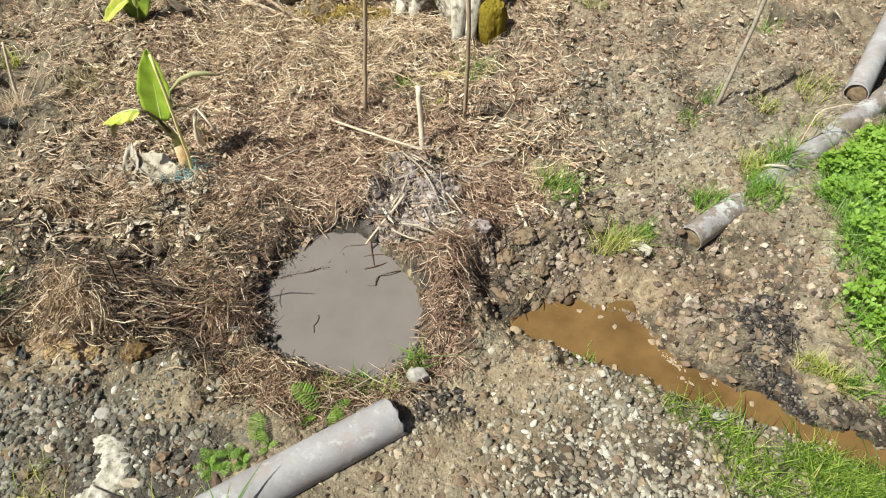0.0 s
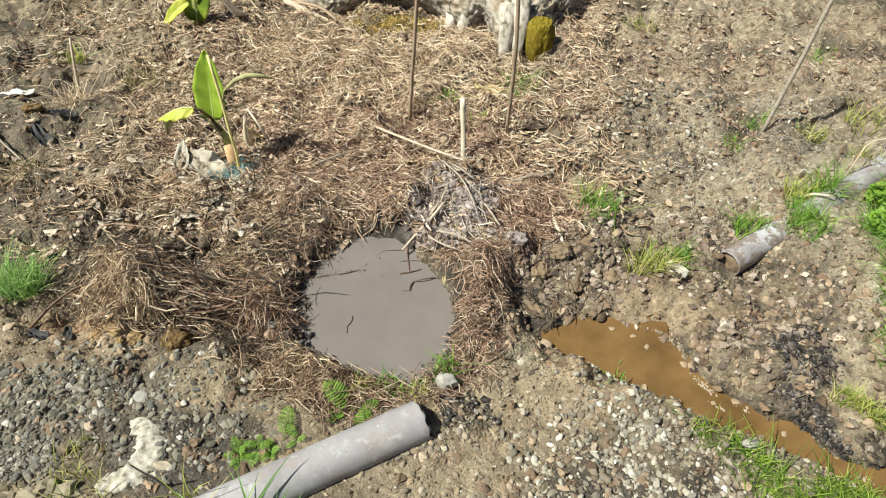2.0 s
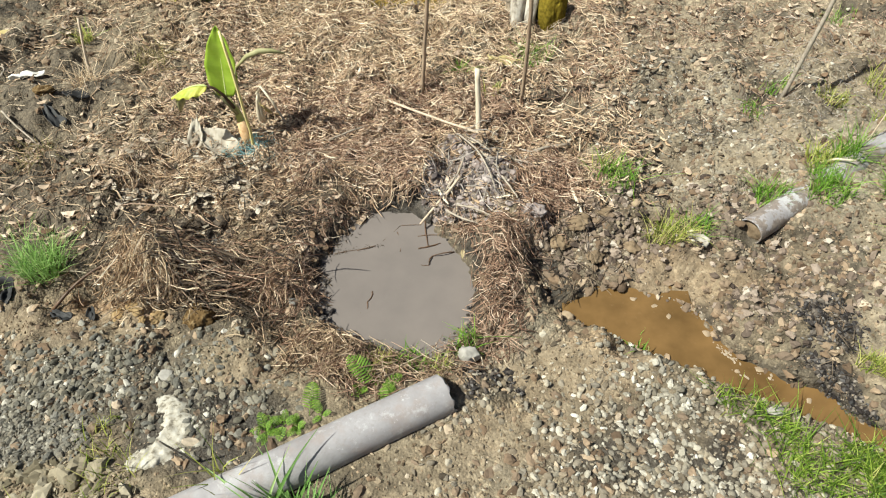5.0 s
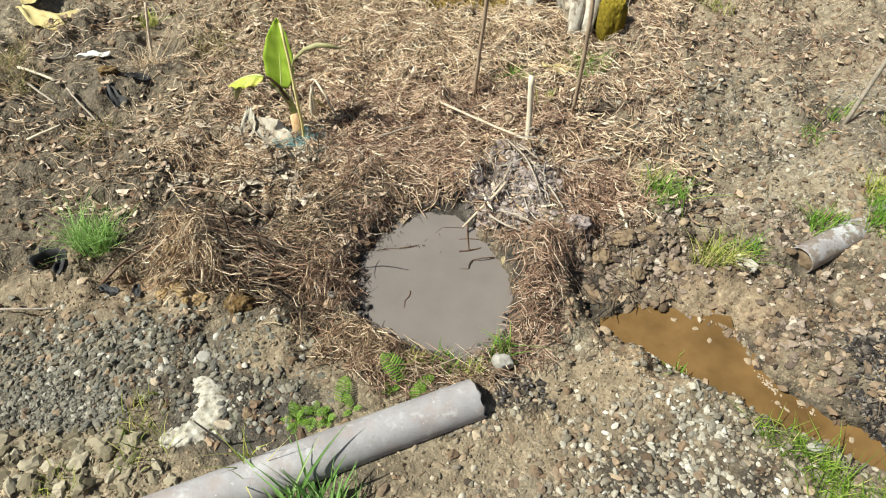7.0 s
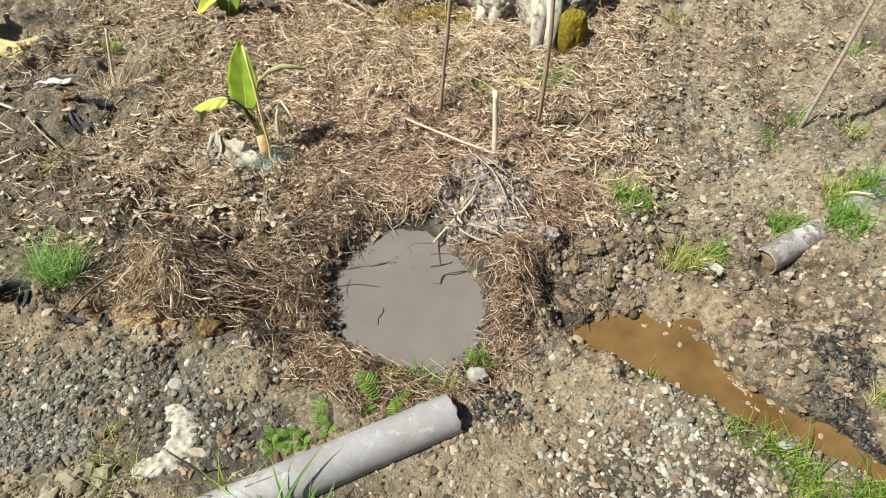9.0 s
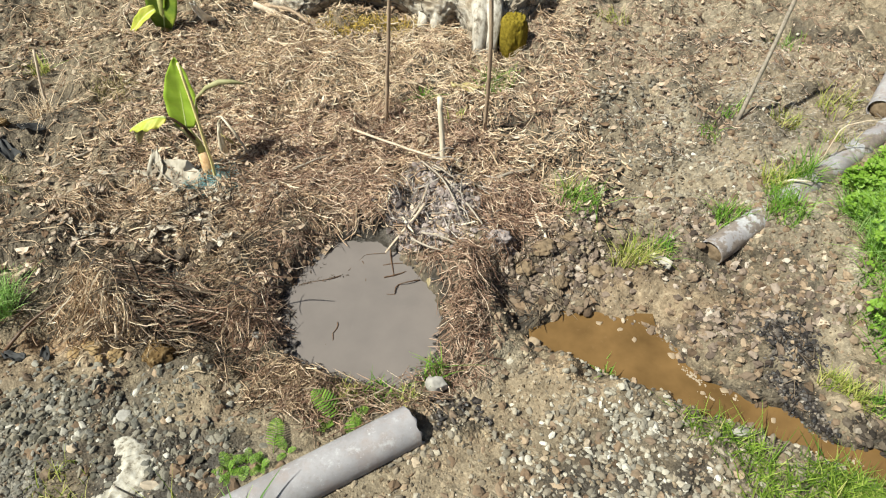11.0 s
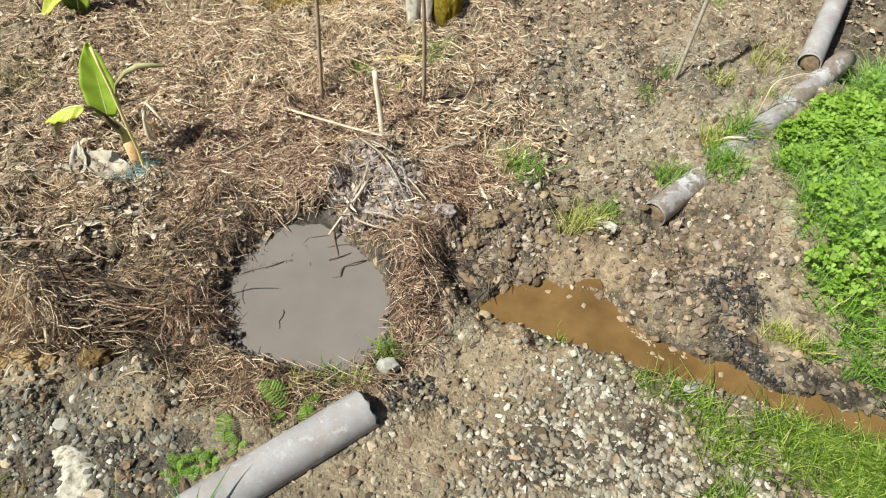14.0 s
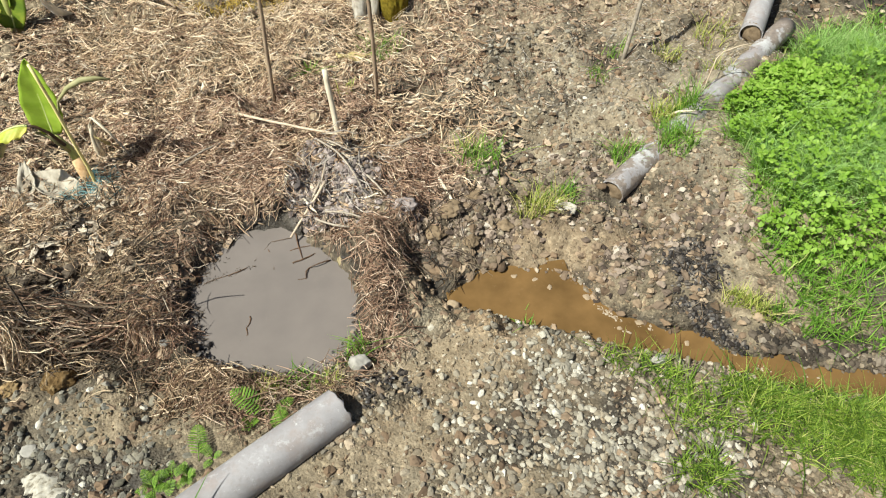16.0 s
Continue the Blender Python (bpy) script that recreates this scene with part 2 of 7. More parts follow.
def soil_material():
    m, nt, b = material("soil", 0.9, 0, 0.25)
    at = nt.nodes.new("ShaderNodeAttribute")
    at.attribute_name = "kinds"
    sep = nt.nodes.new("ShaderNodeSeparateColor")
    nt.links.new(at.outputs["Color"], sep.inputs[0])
    broad, fine, grit = noise_fac(nt, 5.0, 6), noise_fac(nt, 34.0, 6, 0.65), noise_fac(nt, 210.0, 3)
    col = ramp(nt, fine, [(0.32, (0.058, 0.043, 0.029)), (0.5, (0.19, 0.147, 0.098)), (0.66, (0.38, 0.31, 0.213))])
    col = mix(nt, span(nt, broad, 0.35, 0.65, 0, 0.5), col, (0.30, 0.252, 0.178))
    col = mix(nt, sep.outputs[1], col, ramp(nt, fine, [(0.3, (0.24, 0.145, 0.078)), (0.7, (0.50, 0.335, 0.20))]))
    col = mix(nt, sep.outputs[2], col, ramp(nt, fine, [(0.3, (0.285, 0.25, 0.188)), (0.7, (0.455, 0.41, 0.325))]))
    col = mix(nt, at.outputs["Alpha"], col, ramp(nt, noise_fac(nt, 95.0, 5, 0.7), [(0.32, (0.065, 0.047, 0.031)), (0.48, (0.27, 0.208, 0.142)), (0.64, (0.58, 0.48, 0.345))]))
    # red channel: damp soil, also shade painted between stones and in dug hollows
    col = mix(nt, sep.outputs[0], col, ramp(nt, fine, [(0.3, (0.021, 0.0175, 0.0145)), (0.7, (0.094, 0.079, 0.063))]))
    ash = nt.nodes.new("ShaderNodeAttribute")
    ash.attribute_name = "ash"
    col = mix(nt, span(nt, ash.outputs["Fac"], 0.1, 0.9, 0.0, 0.6), col, ramp(nt, fine, [(0.3, (0.11, 0.094, 0.09)), (0.5, (0.29, 0.25, 0.232)), (0.7, (0.50, 0.445, 0.41))]))
    col = mix(nt, 0.5, col, ramp(nt, grit, [(0.35, (0.45, 0.43, 0.4)), (0.65, (1.0, 1.0, 1.0))]), "MULTIPLY")
    tc = nt.nodes.new("ShaderNodeTexCoord")
    heights = None
    smear = nt.nodes.new("ShaderNodeAttribute")
    smear.attribute_name = "smear"
    left = nt.nodes.new("ShaderNodeMath")
    left.operation, left.use_clamp = "MULTIPLY", True
    nt.links.new(span(nt, noise_fac(nt, 7.5, 3, 0.6), 0.44, 0.58), left.inputs[0])
    nt.links.new(span(nt, smear.outputs["Fac"], 0.0, 0.7, 1.0, 0.0), left.inputs[1])
    bare = left.outputs[0]
    col = mix(nt, span(nt, smear.outputs["Fac"], 0.1, 0.9, 0.0, 0.65), col, ramp(nt, noise_fac(nt, 48.0, 6, 0.7), [(0.30, (0.085, 0.064, 0.041)), (0.5, (0.215, 0.168, 0.110)), (0.70, (0.35, 0.288, 0.20))]))
    for scale, amount in ((62.0, span(nt, bare, 0, 1, 0.15, 0.6)), (150.0, span(nt, bare, 0, 1, 0.25, 0.6))):
        vo = nt.nodes.new("ShaderNodeTexVoronoi")
        vo.inputs["Scale"].default_value = scale
        nt.links.new(tc.outputs["Object"], vo.inputs["Vector"])
        cell = nt.nodes.new("ShaderNodeSeparateColor")
        nt.links.new(vo.outputs["Color"], cell.inputs[0])
        col = mix(nt, amount, col, ramp(nt, cell.outputs[0], [(0.0, (0.5, 0.48, 0.45)), (0.75, (1.05, 1.05, 1.05)), (1.0, (1.7, 1.65, 1.55))]), "MULTIPLY")
        dome = nt.nodes.new("ShaderNodeMath")
        dome.operation = "MULTIPLY"
        nt.links.new(span(nt, vo.outputs["Distance"], 0.0, 0.9, 0.7, 0.0), dome.inputs[0])
        nt.links.new(amount, dome.inputs[1])
        dome = dome.outputs[0]
        if heights is None:
            heights = dome
        else:
            both = nt.nodes.new("ShaderNodeMath")
            nt.links.new(heights, both.inputs[0])
            nt.links.new(dome, both.inputs[1])
            heights = both.outputs[0]
    nt.links.new(col, b.inputs["Base Color"])
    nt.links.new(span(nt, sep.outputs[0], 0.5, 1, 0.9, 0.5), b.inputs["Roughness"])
    add = nt.nodes.new("ShaderNodeMath")
    nt.links.new(fine, add.inputs[0])
    nt.links.new(heights, add.inputs[1])
    bump(nt, b, add.outputs[0], 0.9, 0.010)
    return m


def water_material(name, deep, pale, scum):
    m, nt, b = material(name, 0.07, 0, 0.5)
    b.inputs["IOR"].default_value = 1.333
    col = ramp(nt, noise_fac(nt, 6.0, 4), [(0.3, deep), (0.7, pale)])
    col = mix(nt, span(nt, noise_fac(nt, 55.0, 3), 0.62, 0.75, 0, 0.35), col, scum)
    nt.links.new(col, b.inputs["Base Color"])
    bump(nt, b, noise_fac(nt, 14.0, 2), 0.05, 0.004)
    return m


def pvc_material(name, mud):
    """Sun-bleached grey plastic: lilac-grey mottling, chalky scrapes, thin brown film and caked soil."""
    m, nt, b = material(name, 0.6, 0, 0.35)
    big, small = noise_fac(nt, 9.0, 6, 0.65), noise_fac(nt, 70.0, 5, 0.65)
    col = ramp(nt, big, [(0.3, (0.24, 0.22, 0.222)), (0.5, (0.32, 0.30, 0.305)), (0.7, (0.405, 0.388, 0.388))])
    col = mix(nt, span(nt, noise_fac(nt, 15.0, 6, 0.7), 0.46, 0.64, 0, 0.6), col, (0.285, 0.225, 0.20))
    col = mix(nt, span(nt, small, 0.54, 0.70, 0, 0.45), col, (0.23, 0.19, 0.18))
    col = mix(nt, span(nt, noise_fac(nt, 24.0, 6, 0.75), 0.56, 0.70, 0, 0.6), col, (0.55, 0.54, 0.54))
    col = mix(nt, span(nt, noise_fac(nt, 42.0, 5, 0.7), 0.64, 0.70, 0, 0.6), col, (0.60, 0.59, 0.58))
    col = mix(nt, span(nt, noise_fac(nt, 7.0, 5, 0.7), 0.44, 0.60, 0, 0.7 * mud), col, (0.55, 0.545, 0.55))
    cake = noise_fac(nt, 13.0, 6, 0.68)
    col = mix(nt, span(nt, cake, 0.66 - 0.2 * mud, 0.70 - 0.2 * mud, 0, 0.9), col, ramp(nt, small, [(0.3, (0.13, 0.100, 0.082)), (0.7, (0.27, 0.215, 0.175))]))
    nt.links.new(col, b.inputs["Base Color"])
    bump(nt, b, small, 0.35, 0.003)
    return m


def bark_material():
    m, nt, b = material("weathered_bark", 0.9, 0, 0.2)
    big, small = noise_fac(nt, 5.0, 6, 0.65), noise_fac(nt, 30.0, 6, 0.7, (0.5, 1, 1))
    tc = nt.nodes.new("ShaderNodeTexCoord")
    warp = nt.nodes.new("ShaderNodeVectorMath")
    warp.operation = "MULTIPLY_ADD"
    wn = nt.nodes.new("ShaderNodeTexNoise")
    wn.inputs["Scale"].default_value = 9.0
    wn.inputs["Detail"].default_value = 5.0
    nt.links.new(tc.outputs["Object"], wn.inputs["Vector"])
    warp.inputs[1].default_value = (0.30, 0.22, 0.22)
    nt.links.new(wn.outputs["Color"], warp.inputs[0])
    nt.links.new(tc.outputs["Object"], warp.inputs[2])
    vo = nt.nodes.new("ShaderNodeTexVoronoi")
    vo.feature = "DISTANCE_TO_EDGE"
    vo.inputs["Scale"].default_value = 6.0
    nt.links.new(warp.outputs[0], vo.inputs["Vector"])
    crack = span(nt, vo.outputs["Distance"], 0.0, 0.03)
    col = ramp(nt, small, [(0.34, (0.11, 0.088, 0.066)), (0.46, (0.30, 0.258, 0.205)), (0.68, (0.56, 0.51, 0.435))])
    col = mix(nt, span(nt, big, 0.48, 0.62, 0, 0.6), col, (0.36, 0.28, 0.19))
    col = mix(nt, crack, (0.12, 0.095, 0.07), col)
    nt.links.new(col, b.inputs["Base Color"])
    add = nt.nodes.new("ShaderNodeMath")
    nt.links.new(span(nt, crack, 0, 1, 0, 0.8), add.inputs[0])
    nt.links.new(small, add.inputs[1])
    bump(nt, b, add.outputs[0], 1.0, 0.014)
    return m


def plain(name, stops, scale, rough=0.8, spec=0.3, stretch=None, rel=0.4, see=0.0):
    m, nt, b = material(name, rough, 0, spec)
    f = noise_fac(nt, scale, 5, 0.6, stretch)
    col = ramp(nt, f, stops)
    nt.links.new(col, b.inputs["Base Color"])
    bump(nt, b, f, rel, 0.003)
    if see:
        tr = nt.nodes.new("ShaderNodeBsdfTranslucent")
        nt.links.new(col, tr.inputs["Color"])
        mx = nt.nodes.new("ShaderNodeMixShader")
        mx.inputs[0].default_value = see
        nt.links.new(b.outputs[0], mx.inputs[1])
        nt.links.new(tr.outputs[0], mx.inputs[2])
        nt.links.new(mx.outputs[0], nt.nodes["Material Output"].inputs["Surface"])
    return m


SOIL = soil_material()
PUDDLE_WATER = water_material("murky_water", (0.150, 0.129, 0.118), (0.184, 0.157, 0.142), (0.182, 0.157, 0.143))
STREAM_WATER = water_material("muddy_water", (0.100, 0.058, 0.021), (0.195, 0.113, 0.043), (0.19, 0.12, 0.056))
PVC, PVC_MUDDY = pvc_material("weathered_pvc", 0.0), pvc_material("muddy_pvc", 0.95)
BARK = bark_material()
CLOD = varied("clod", [(0.0, (0.0975, 0.066, 0.0436)), (0.3, (0.223, 0.152, 0.097)), (0.55, (0.18, 0.132, 0.0951)), (0.8, (0.318, 0.23, 0.152)), (0.93, (0.382, 0.285, 0.194)), (1.0, (0.498, 0.41, 0.31))], 0.95, grain=90)
CLOD_PINK = varied("pinkish_clod", [(0.0, (0.055, 0.040, 0.032)), (0.35, (0.18, 0.135, 0.105)), (0.7, (0.28, 0.215, 0.168)), (0.92, (0.38, 0.305, 0.245)), (1.0, (0.52, 0.45, 0.375))], 0.95, grain=90)
CLOD_DAMP = varied("damp_clod", [(0.0, (0.025, 0.020, 0.016)), (0.5, (0.085, 0.066, 0.050)), (0.85, (0.17, 0.135, 0.10)), (1.0, (0.33, 0.28, 0.225))], 0.8, grain=90)
CLOD_SAND = varied("sandy_clod", [(0.0, (0.10, 0.082, 0.052)), (0.4, (0.20, 0.168, 0.112)), (0.8, (0.30, 0.255, 0.178)), (1.0, (0.42, 0.365, 0.27))], 0.95, grain=90)
CRUMB = varied("soil_crumb", [(0.0, (0.0742, 0.052, 0.033)), (0.4, (0.201, 0.146, 0.0931)), (0.75, (0.297, 0.222, 0.145)), (0.95, (0.424, 0.335, 0.238)), (1.0, (0.583, 0.49, 0.388))], 0.95, grain=90)
STRAW_PALE = varied("pale_straw", [(0.0, (0.148, 0.094, 0.0563)), (0.22, (0.382, 0.262, 0.165)), (0.45, (0.509, 0.36, 0.233)), (0.7, (0.7, 0.535, 0.364)), (0.93, (0.784, 0.63, 0.451)), (1.0, (0.9, 0.80, 0.621))], 0.75)
STRAW_BRIGHT = varied("bleached_straw", [(0.0, (0.265, 0.185, 0.112)), (0.4, (0.562, 0.42, 0.267)), (0.8, (0.816, 0.66, 0.466)), (1.0, (0.9, 0.80, 0.64))], 0.75)
STRAW_RED = varied("red_fibre", [(0.0, (0.085, 0.046, 0.031)), (0.4, (0.29, 0.176, 0.118)), (0.8, (0.50, 0.35, 0.25)), (1.0, (0.74, 0.60, 0.46))], 0.75)
STRAW_TAN = varied("tan_straw", [(0.0, (0.106, 0.07, 0.0436)), (0.3, (0.254, 0.175, 0.109)), (0.6, (0.382, 0.275, 0.175)), (0.88, (0.551, 0.42, 0.281)), (1.0, (0.763, 0.62, 0.446))], 0.8)
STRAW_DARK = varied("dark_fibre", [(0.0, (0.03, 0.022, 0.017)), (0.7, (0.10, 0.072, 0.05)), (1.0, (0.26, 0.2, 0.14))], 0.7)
STRAW_GREY = varied("grey_fibre", [(0.0, (0.11, 0.093, 0.085)), (0.5, (0.30, 0.262, 0.232)), (1.0, (0.58, 0.52, 0.455))], 0.8)
LITTER = varied("dead_leaf", [(0.0, (0.106, 0.062, 0.0349)), (0.3, (0.286, 0.19, 0.121)), (0.5, (0.382, 0.30, 0.233)), (0.8, (0.51, 0.385, 0.278)), (1.0, (0.69, 0.56, 0.435))], 0.8)
LEAF_SCRAP = varied("leaf_scrap", [(0.0, (0.20, 0.155, 0.11)), (0.5, (0.40, 0.335, 0.26)), (1.0, (0.62, 0.545, 0.45))], 0.8)
GRAVEL = varied("mixed_gravel", [(0.0, (0.07, 0.055, 0.04)), (0.15, (0.22, 0.17, 0.115)), (0.3, (0.185, 0.16, 0.128)), (0.45, (0.31, 0.245, 0.168)), (0.6, (0.245, 0.21, 0.163)), (0.75, (0.38, 0.315, 0.225)), (0.85, (0.26, 0.195, 0.128)), (0.95, (0.43, 0.375, 0.29)), (1.0, (0.55, 0.50, 0.41))], 0.88, grain=190, dirt=0.5)
GRAVEL_WHITE = varied("pale_gravel", [(0.0, (0.13, 0.11, 0.083)), (0.2, (0.30, 0.265, 0.205)), (0.4, (0.24, 0.217, 0.178)), (0.65, (0.41, 0.37, 0.298)), (0.88, (0.50, 0.46, 0.388)), (1.0, (0.66, 0.62, 0.545))], 0.85, grain=190, dirt=0.5)
GRAVEL_GREY = varied("grey_gravel", [(0.0, (0.085, 0.078, 0.064)), (0.2, (0.195, 0.18, 0.148)), (0.4, (0.145, 0.125, 0.096)), (0.65, (0.225, 0.21, 0.178)), (0.8, (0.205, 0.178, 0.135)), (0.94, (0.29, 0.265, 0.22)), (1.0, (0.40, 0.365, 0.30))], 0.85, grain=120)
GRAVEL_OLIVE = varied("olive_gravel", [(0.0, (0.07, 0.063, 0.048)), (0.2, (0.145, 0.13, 0.098)), (0.4, (0.12, 0.112, 0.094)), (0.6, (0.22, 0.198, 0.155)), (0.8, (0.21, 0.178, 0.13)), (0.92, (0.37, 0.34, 0.28)), (1.0, (0.56, 0.52, 0.45))], 0.85, grain=120)
PEBBLE = varied("pebble", [(0.0, (0.14, 0.112, 0.08)), (0.3, (0.26, 0.212, 0.152)), (0.5, (0.21, 0.185, 0.15)), (0.8, (0.36, 0.305, 0.23)), (1.0, (0.54, 0.485, 0.395))], 0.85, by="object", grain=190, dirt=0.5)
GRASS = varied("grass", [(0.0, (0.10, 0.20, 0.022)), (0.5, (0.185, 0.355, 0.04)), (0.9, (0.31, 0.48, 0.08)), (1.0, (0.57, 0.54, 0.22))], 0.5, dirt=0.15, see=0.35)
GRASS_BLUE = varied("coarse_grass", [(0.0, (0.13, 0.24, 0.055)), (0.6, (0.25, 0.42, 0.12)), (1.0, (0.42, 0.56, 0.22))], 0.5, dirt=0.15, see=0.35)
GRASS_MINT = varied("pale_grass", [(0.0, (0.18, 0.32, 0.07)), (0.5, (0.31, 0.49, 0.13)), (1.0, (0.50, 0.66, 0.26))], 0.5, dirt=0.15, see=0.35)
GRASS_LOW = varied("short_grass", [(0.0, (0.06, 0.115, 0.012)), (0.5, (0.165, 0.265, 0.028)), (0.9, (0.33, 0.43, 0.065)), (1.0, (0.58, 0.55, 0.20))], 0.5, dirt=0.15, see=0.35)
GRASS_DRY = varied("yellowing_grass", [(0.0, (0.18, 0.26, 0.035)), (0.5, (0.37, 0.40, 0.08)), (1.0, (0.62, 0.54, 0.23))], 0.6, dirt=0.15, see=0.3)
GRASS_OLD = varied("withered_grass", [(0.0, (0.10, 0.085, 0.03)), (0.5, (0.25, 0.22, 0.08)), (0.8, (0.42, 0.36, 0.16)), (1.0, (0.62, 0.54, 0.32))], 0.7, dirt=0.2, see=0.2)
CLOVER = varied("clover", [(0.0, (0.20, 0.33, 0.035)), (0.6, (0.25, 0.41, 0.05)), (1.0, (0.37, 0.52, 0.10))], 0.5, dirt=0.1, see=0.4)
FERN = varied("fern", [(0.0, (0.085, 0.17, 0.02)), (0.6, (0.17, 0.285, 0.038)), (1.0, (0.28, 0.40, 0.065))], 0.5, dirt=0.15, see=0.3)
BANANA_LEAF = plain("banana_leaf", [(0.3, (0.34, 0.50, 0.04)), (0.7, (0.50, 0.64, 0.09))], 22, 0.4, 0.4, (0.3, 1, 1), 0.2, 0.4)
BANANA_DARK = plain("dark_banana_leaf", [(0.3, (0.10, 0.17, 0.02)), (0.55, (0.20, 0.28, 0.03)), (0.75, (0.42, 0.44, 0.06))], 22, 0.45, 0.4, (0.3, 1, 1), 0.2, 0.3)
BANANA_YELLOW = plain("yellowed_leaf", [(0.3, (0.42, 0.50, 0.05)), (0.6, (0.70, 0.66, 0.14)), (0.75, (0.50, 0.36, 0.14))], 18, 0.5, 0.3, None, 0.2, 0.35)
LEAF_OLIVE = plain("withered_leaf", [(0.3, (0.25, 0.235, 0.10)), (0.7, (0.43, 0.40, 0.21))], 25, 0.6, 0.3, None, 0.3, 0.2)
MIDRIB = plain("midrib", [(0.3, (0.48, 0.56, 0.18)), (0.7, (0.62, 0.66, 0.28))], 40, 0.5)
STEM = plain("banana_stem", [(0.3, (0.30, 0.36, 0.10)), (0.55, (0.46, 0.44, 0.15)), (0.75, (0.42, 0.24, 0.10))], 26, 0.55, 0.35, (1, 1, 0.3))
STEM_DARK = plain("dark_leaf_stalk", [(0.3, (0.03, 0.02, 0.012)), (0.7, (0.09, 0.05, 0.03))], 40, 0.5)
STEM_BASE = plain("orange_stem_base", [(0.3, (0.44, 0.25, 0.11)), (0.7, (0.70, 0.49, 0.28))], 60, 0.75)
TWIG = plain("wet_twig", [(0.3, (0.05, 0.028, 0.016)), (0.7, (0.14, 0.075, 0.04))], 60, 0.5, 0.4)
BAMBOO = plain("split_bamboo", [(0.3, (0.66, 0.54, 0.19)), (0.7, (0.82, 0.72, 0.34))], 60, 0.6, 0.35, (1, 1, 0.15))
WOOD_PALE = plain("pale_stake_wood", [(0.3, (0.55, 0.455, 0.325)), (0.7, (0.76, 0.67, 0.52))], 80, 0.8, 0.2, (1, 1, 0.12))
WOOD_STRAW = plain("tan_stick", [(0.3, (0.44, 0.33, 0.235)), (0.7, (0.64, 0.53, 0.40))], 90, 0.85, 0.2, (1, 1, 0.15))
WOOD_BROWN = plain("brown_stick", [(0.3, (0.24, 0.168, 0.112)), (0.7, (0.43, 0.325, 0.228))], 90, 0.85, 0.2, (1, 1, 0.15))
WOOD_GREY = plain("grey_stick", [(0.3, (0.23, 0.19, 0.15)), (0.7, (0.44, 0.375, 0.30))], 90, 0.85, 0.2)
ROOT_PALE = plain("stripped_root", [(0.32, (0.13, 0.105, 0.078)), (0.46, (0.38, 0.335, 0.275)), (0.7, (0.60, 0.555, 0.48))], 44, 0.88, 0.2, (1, 1, 0.4), 1.0)
DRY_SHEATH = plain("dry_sheath", [(0.3, (0.26, 0.225, 0.18)), (0.5, (0.42, 0.375, 0.31)), (0.7, (0.56, 0.51, 0.44))], 30, 0.75, 0.25, (1, 1, 0.3))
SHEATH_PALE = plain("bleached_sheath", [(0.3, (0.19, 0.155, 0.115)), (0.5, (0.36, 0.315, 0.25)), (0.7, (0.50, 0.45, 0.375))], 26, 0.75, 0.25, (1, 1, 0.3))
TWINE = varied("teal_twine", [(0.0, (0.10, 0.24, 0.26)), (0.7, (0.22, 0.40, 0.41)), (1.0, (0.48, 0.60, 0.58))], 0.5, grain=300)
ASH = plain("ash_soil", [(0.3, (0.14, 0.116, 0.112)), (0.5, (0.30, 0.250, 0.234)), (0.7, (0.45, 0.385, 0.36))], 50, 0.95, 0.1, None, 1.0)
LIME = plain("lime_crust", [(0.36, (0.16, 0.138, 0.104)), (0.46, (0.36, 0.325, 0.265)), (0.66, (0.51, 0.475, 0.41))], 55, 0.95, 0.1, None, 0.9)
ROCK_PALE = plain("pale_rock", [(0.3, (0.25, 0.23, 0.20)), (0.7, (0.43, 0.40, 0.36))], 28, 0.85, 0.2, None, 0.7)
ROCK_TAN = plain("tan_rock", [(0.3, (0.24, 0.175, 0.11)), (0.7, (0.40, 0.31, 0.215))], 28, 0.85, 0.2, None, 0.5)
ROCK_YELLOW = plain("yellow_rock", [(0.3, (0.24, 0.19, 0.10)), (0.7, (0.44, 0.37, 0.22))], 28, 0.85, 0.2, None, 0.6)
ROCK_ORANGE = plain("ochre_rock", [(0.3, (0.050, 0.030, 0.012)), (0.5, (0.125, 0.078, 0.034)), (0.7, (0.26, 0.185, 0.095))], 55, 0.95, 0.1, None, 1.0)
MOSS = plain("moss", [(0.3, (0.10, 0.074, 0.010)), (0.55, (0.19, 0.142, 0.016)), (0.75, (0.27, 0.205, 0.035))], 70, 0.95, 0.1, None, 0.6)
MOSS_GOLD = varied("golden_moss", [(0.0, (0.28, 0.19, 0.03)), (0.6, (0.55, 0.39, 0.08)), (1.0, (0.70, 0.54, 0.17))], 0.9)
PLASTIC_BLACK = plain("black_plastic", [(0.3, (0.010, 0.010, 0.011)), (0.7, (0.035, 0.033, 0.033))], 30, 0.65, 0.3)
SCRAP_WHITE = plain("white_scrap", [(0.3, (0.55, 0.52, 0.47)), (0.7, (0.75, 0.72, 0.66))], 30, 0.6)
LEAF_TAN = plain("tan_dry_leaf", [(0.3, (0.50, 0.40, 0.17)), (0.7, (0.68, 0.57, 0.28))], 22, 0.65, 0.25, None, 0.3, 0.2)
CLOD_GREY = varied("ash_clod", [(0.0, (0.07, 0.058, 0.056)), (0.5, (0.255, 0.208, 0.192)), (0.85, (0.385, 0.32, 0.296)), (1.0, (0.56, 0.485, 0.44))], 0.95, grain=90)
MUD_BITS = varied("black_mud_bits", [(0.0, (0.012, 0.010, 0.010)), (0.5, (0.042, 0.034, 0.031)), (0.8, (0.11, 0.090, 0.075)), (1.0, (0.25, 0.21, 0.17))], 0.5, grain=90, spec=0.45)
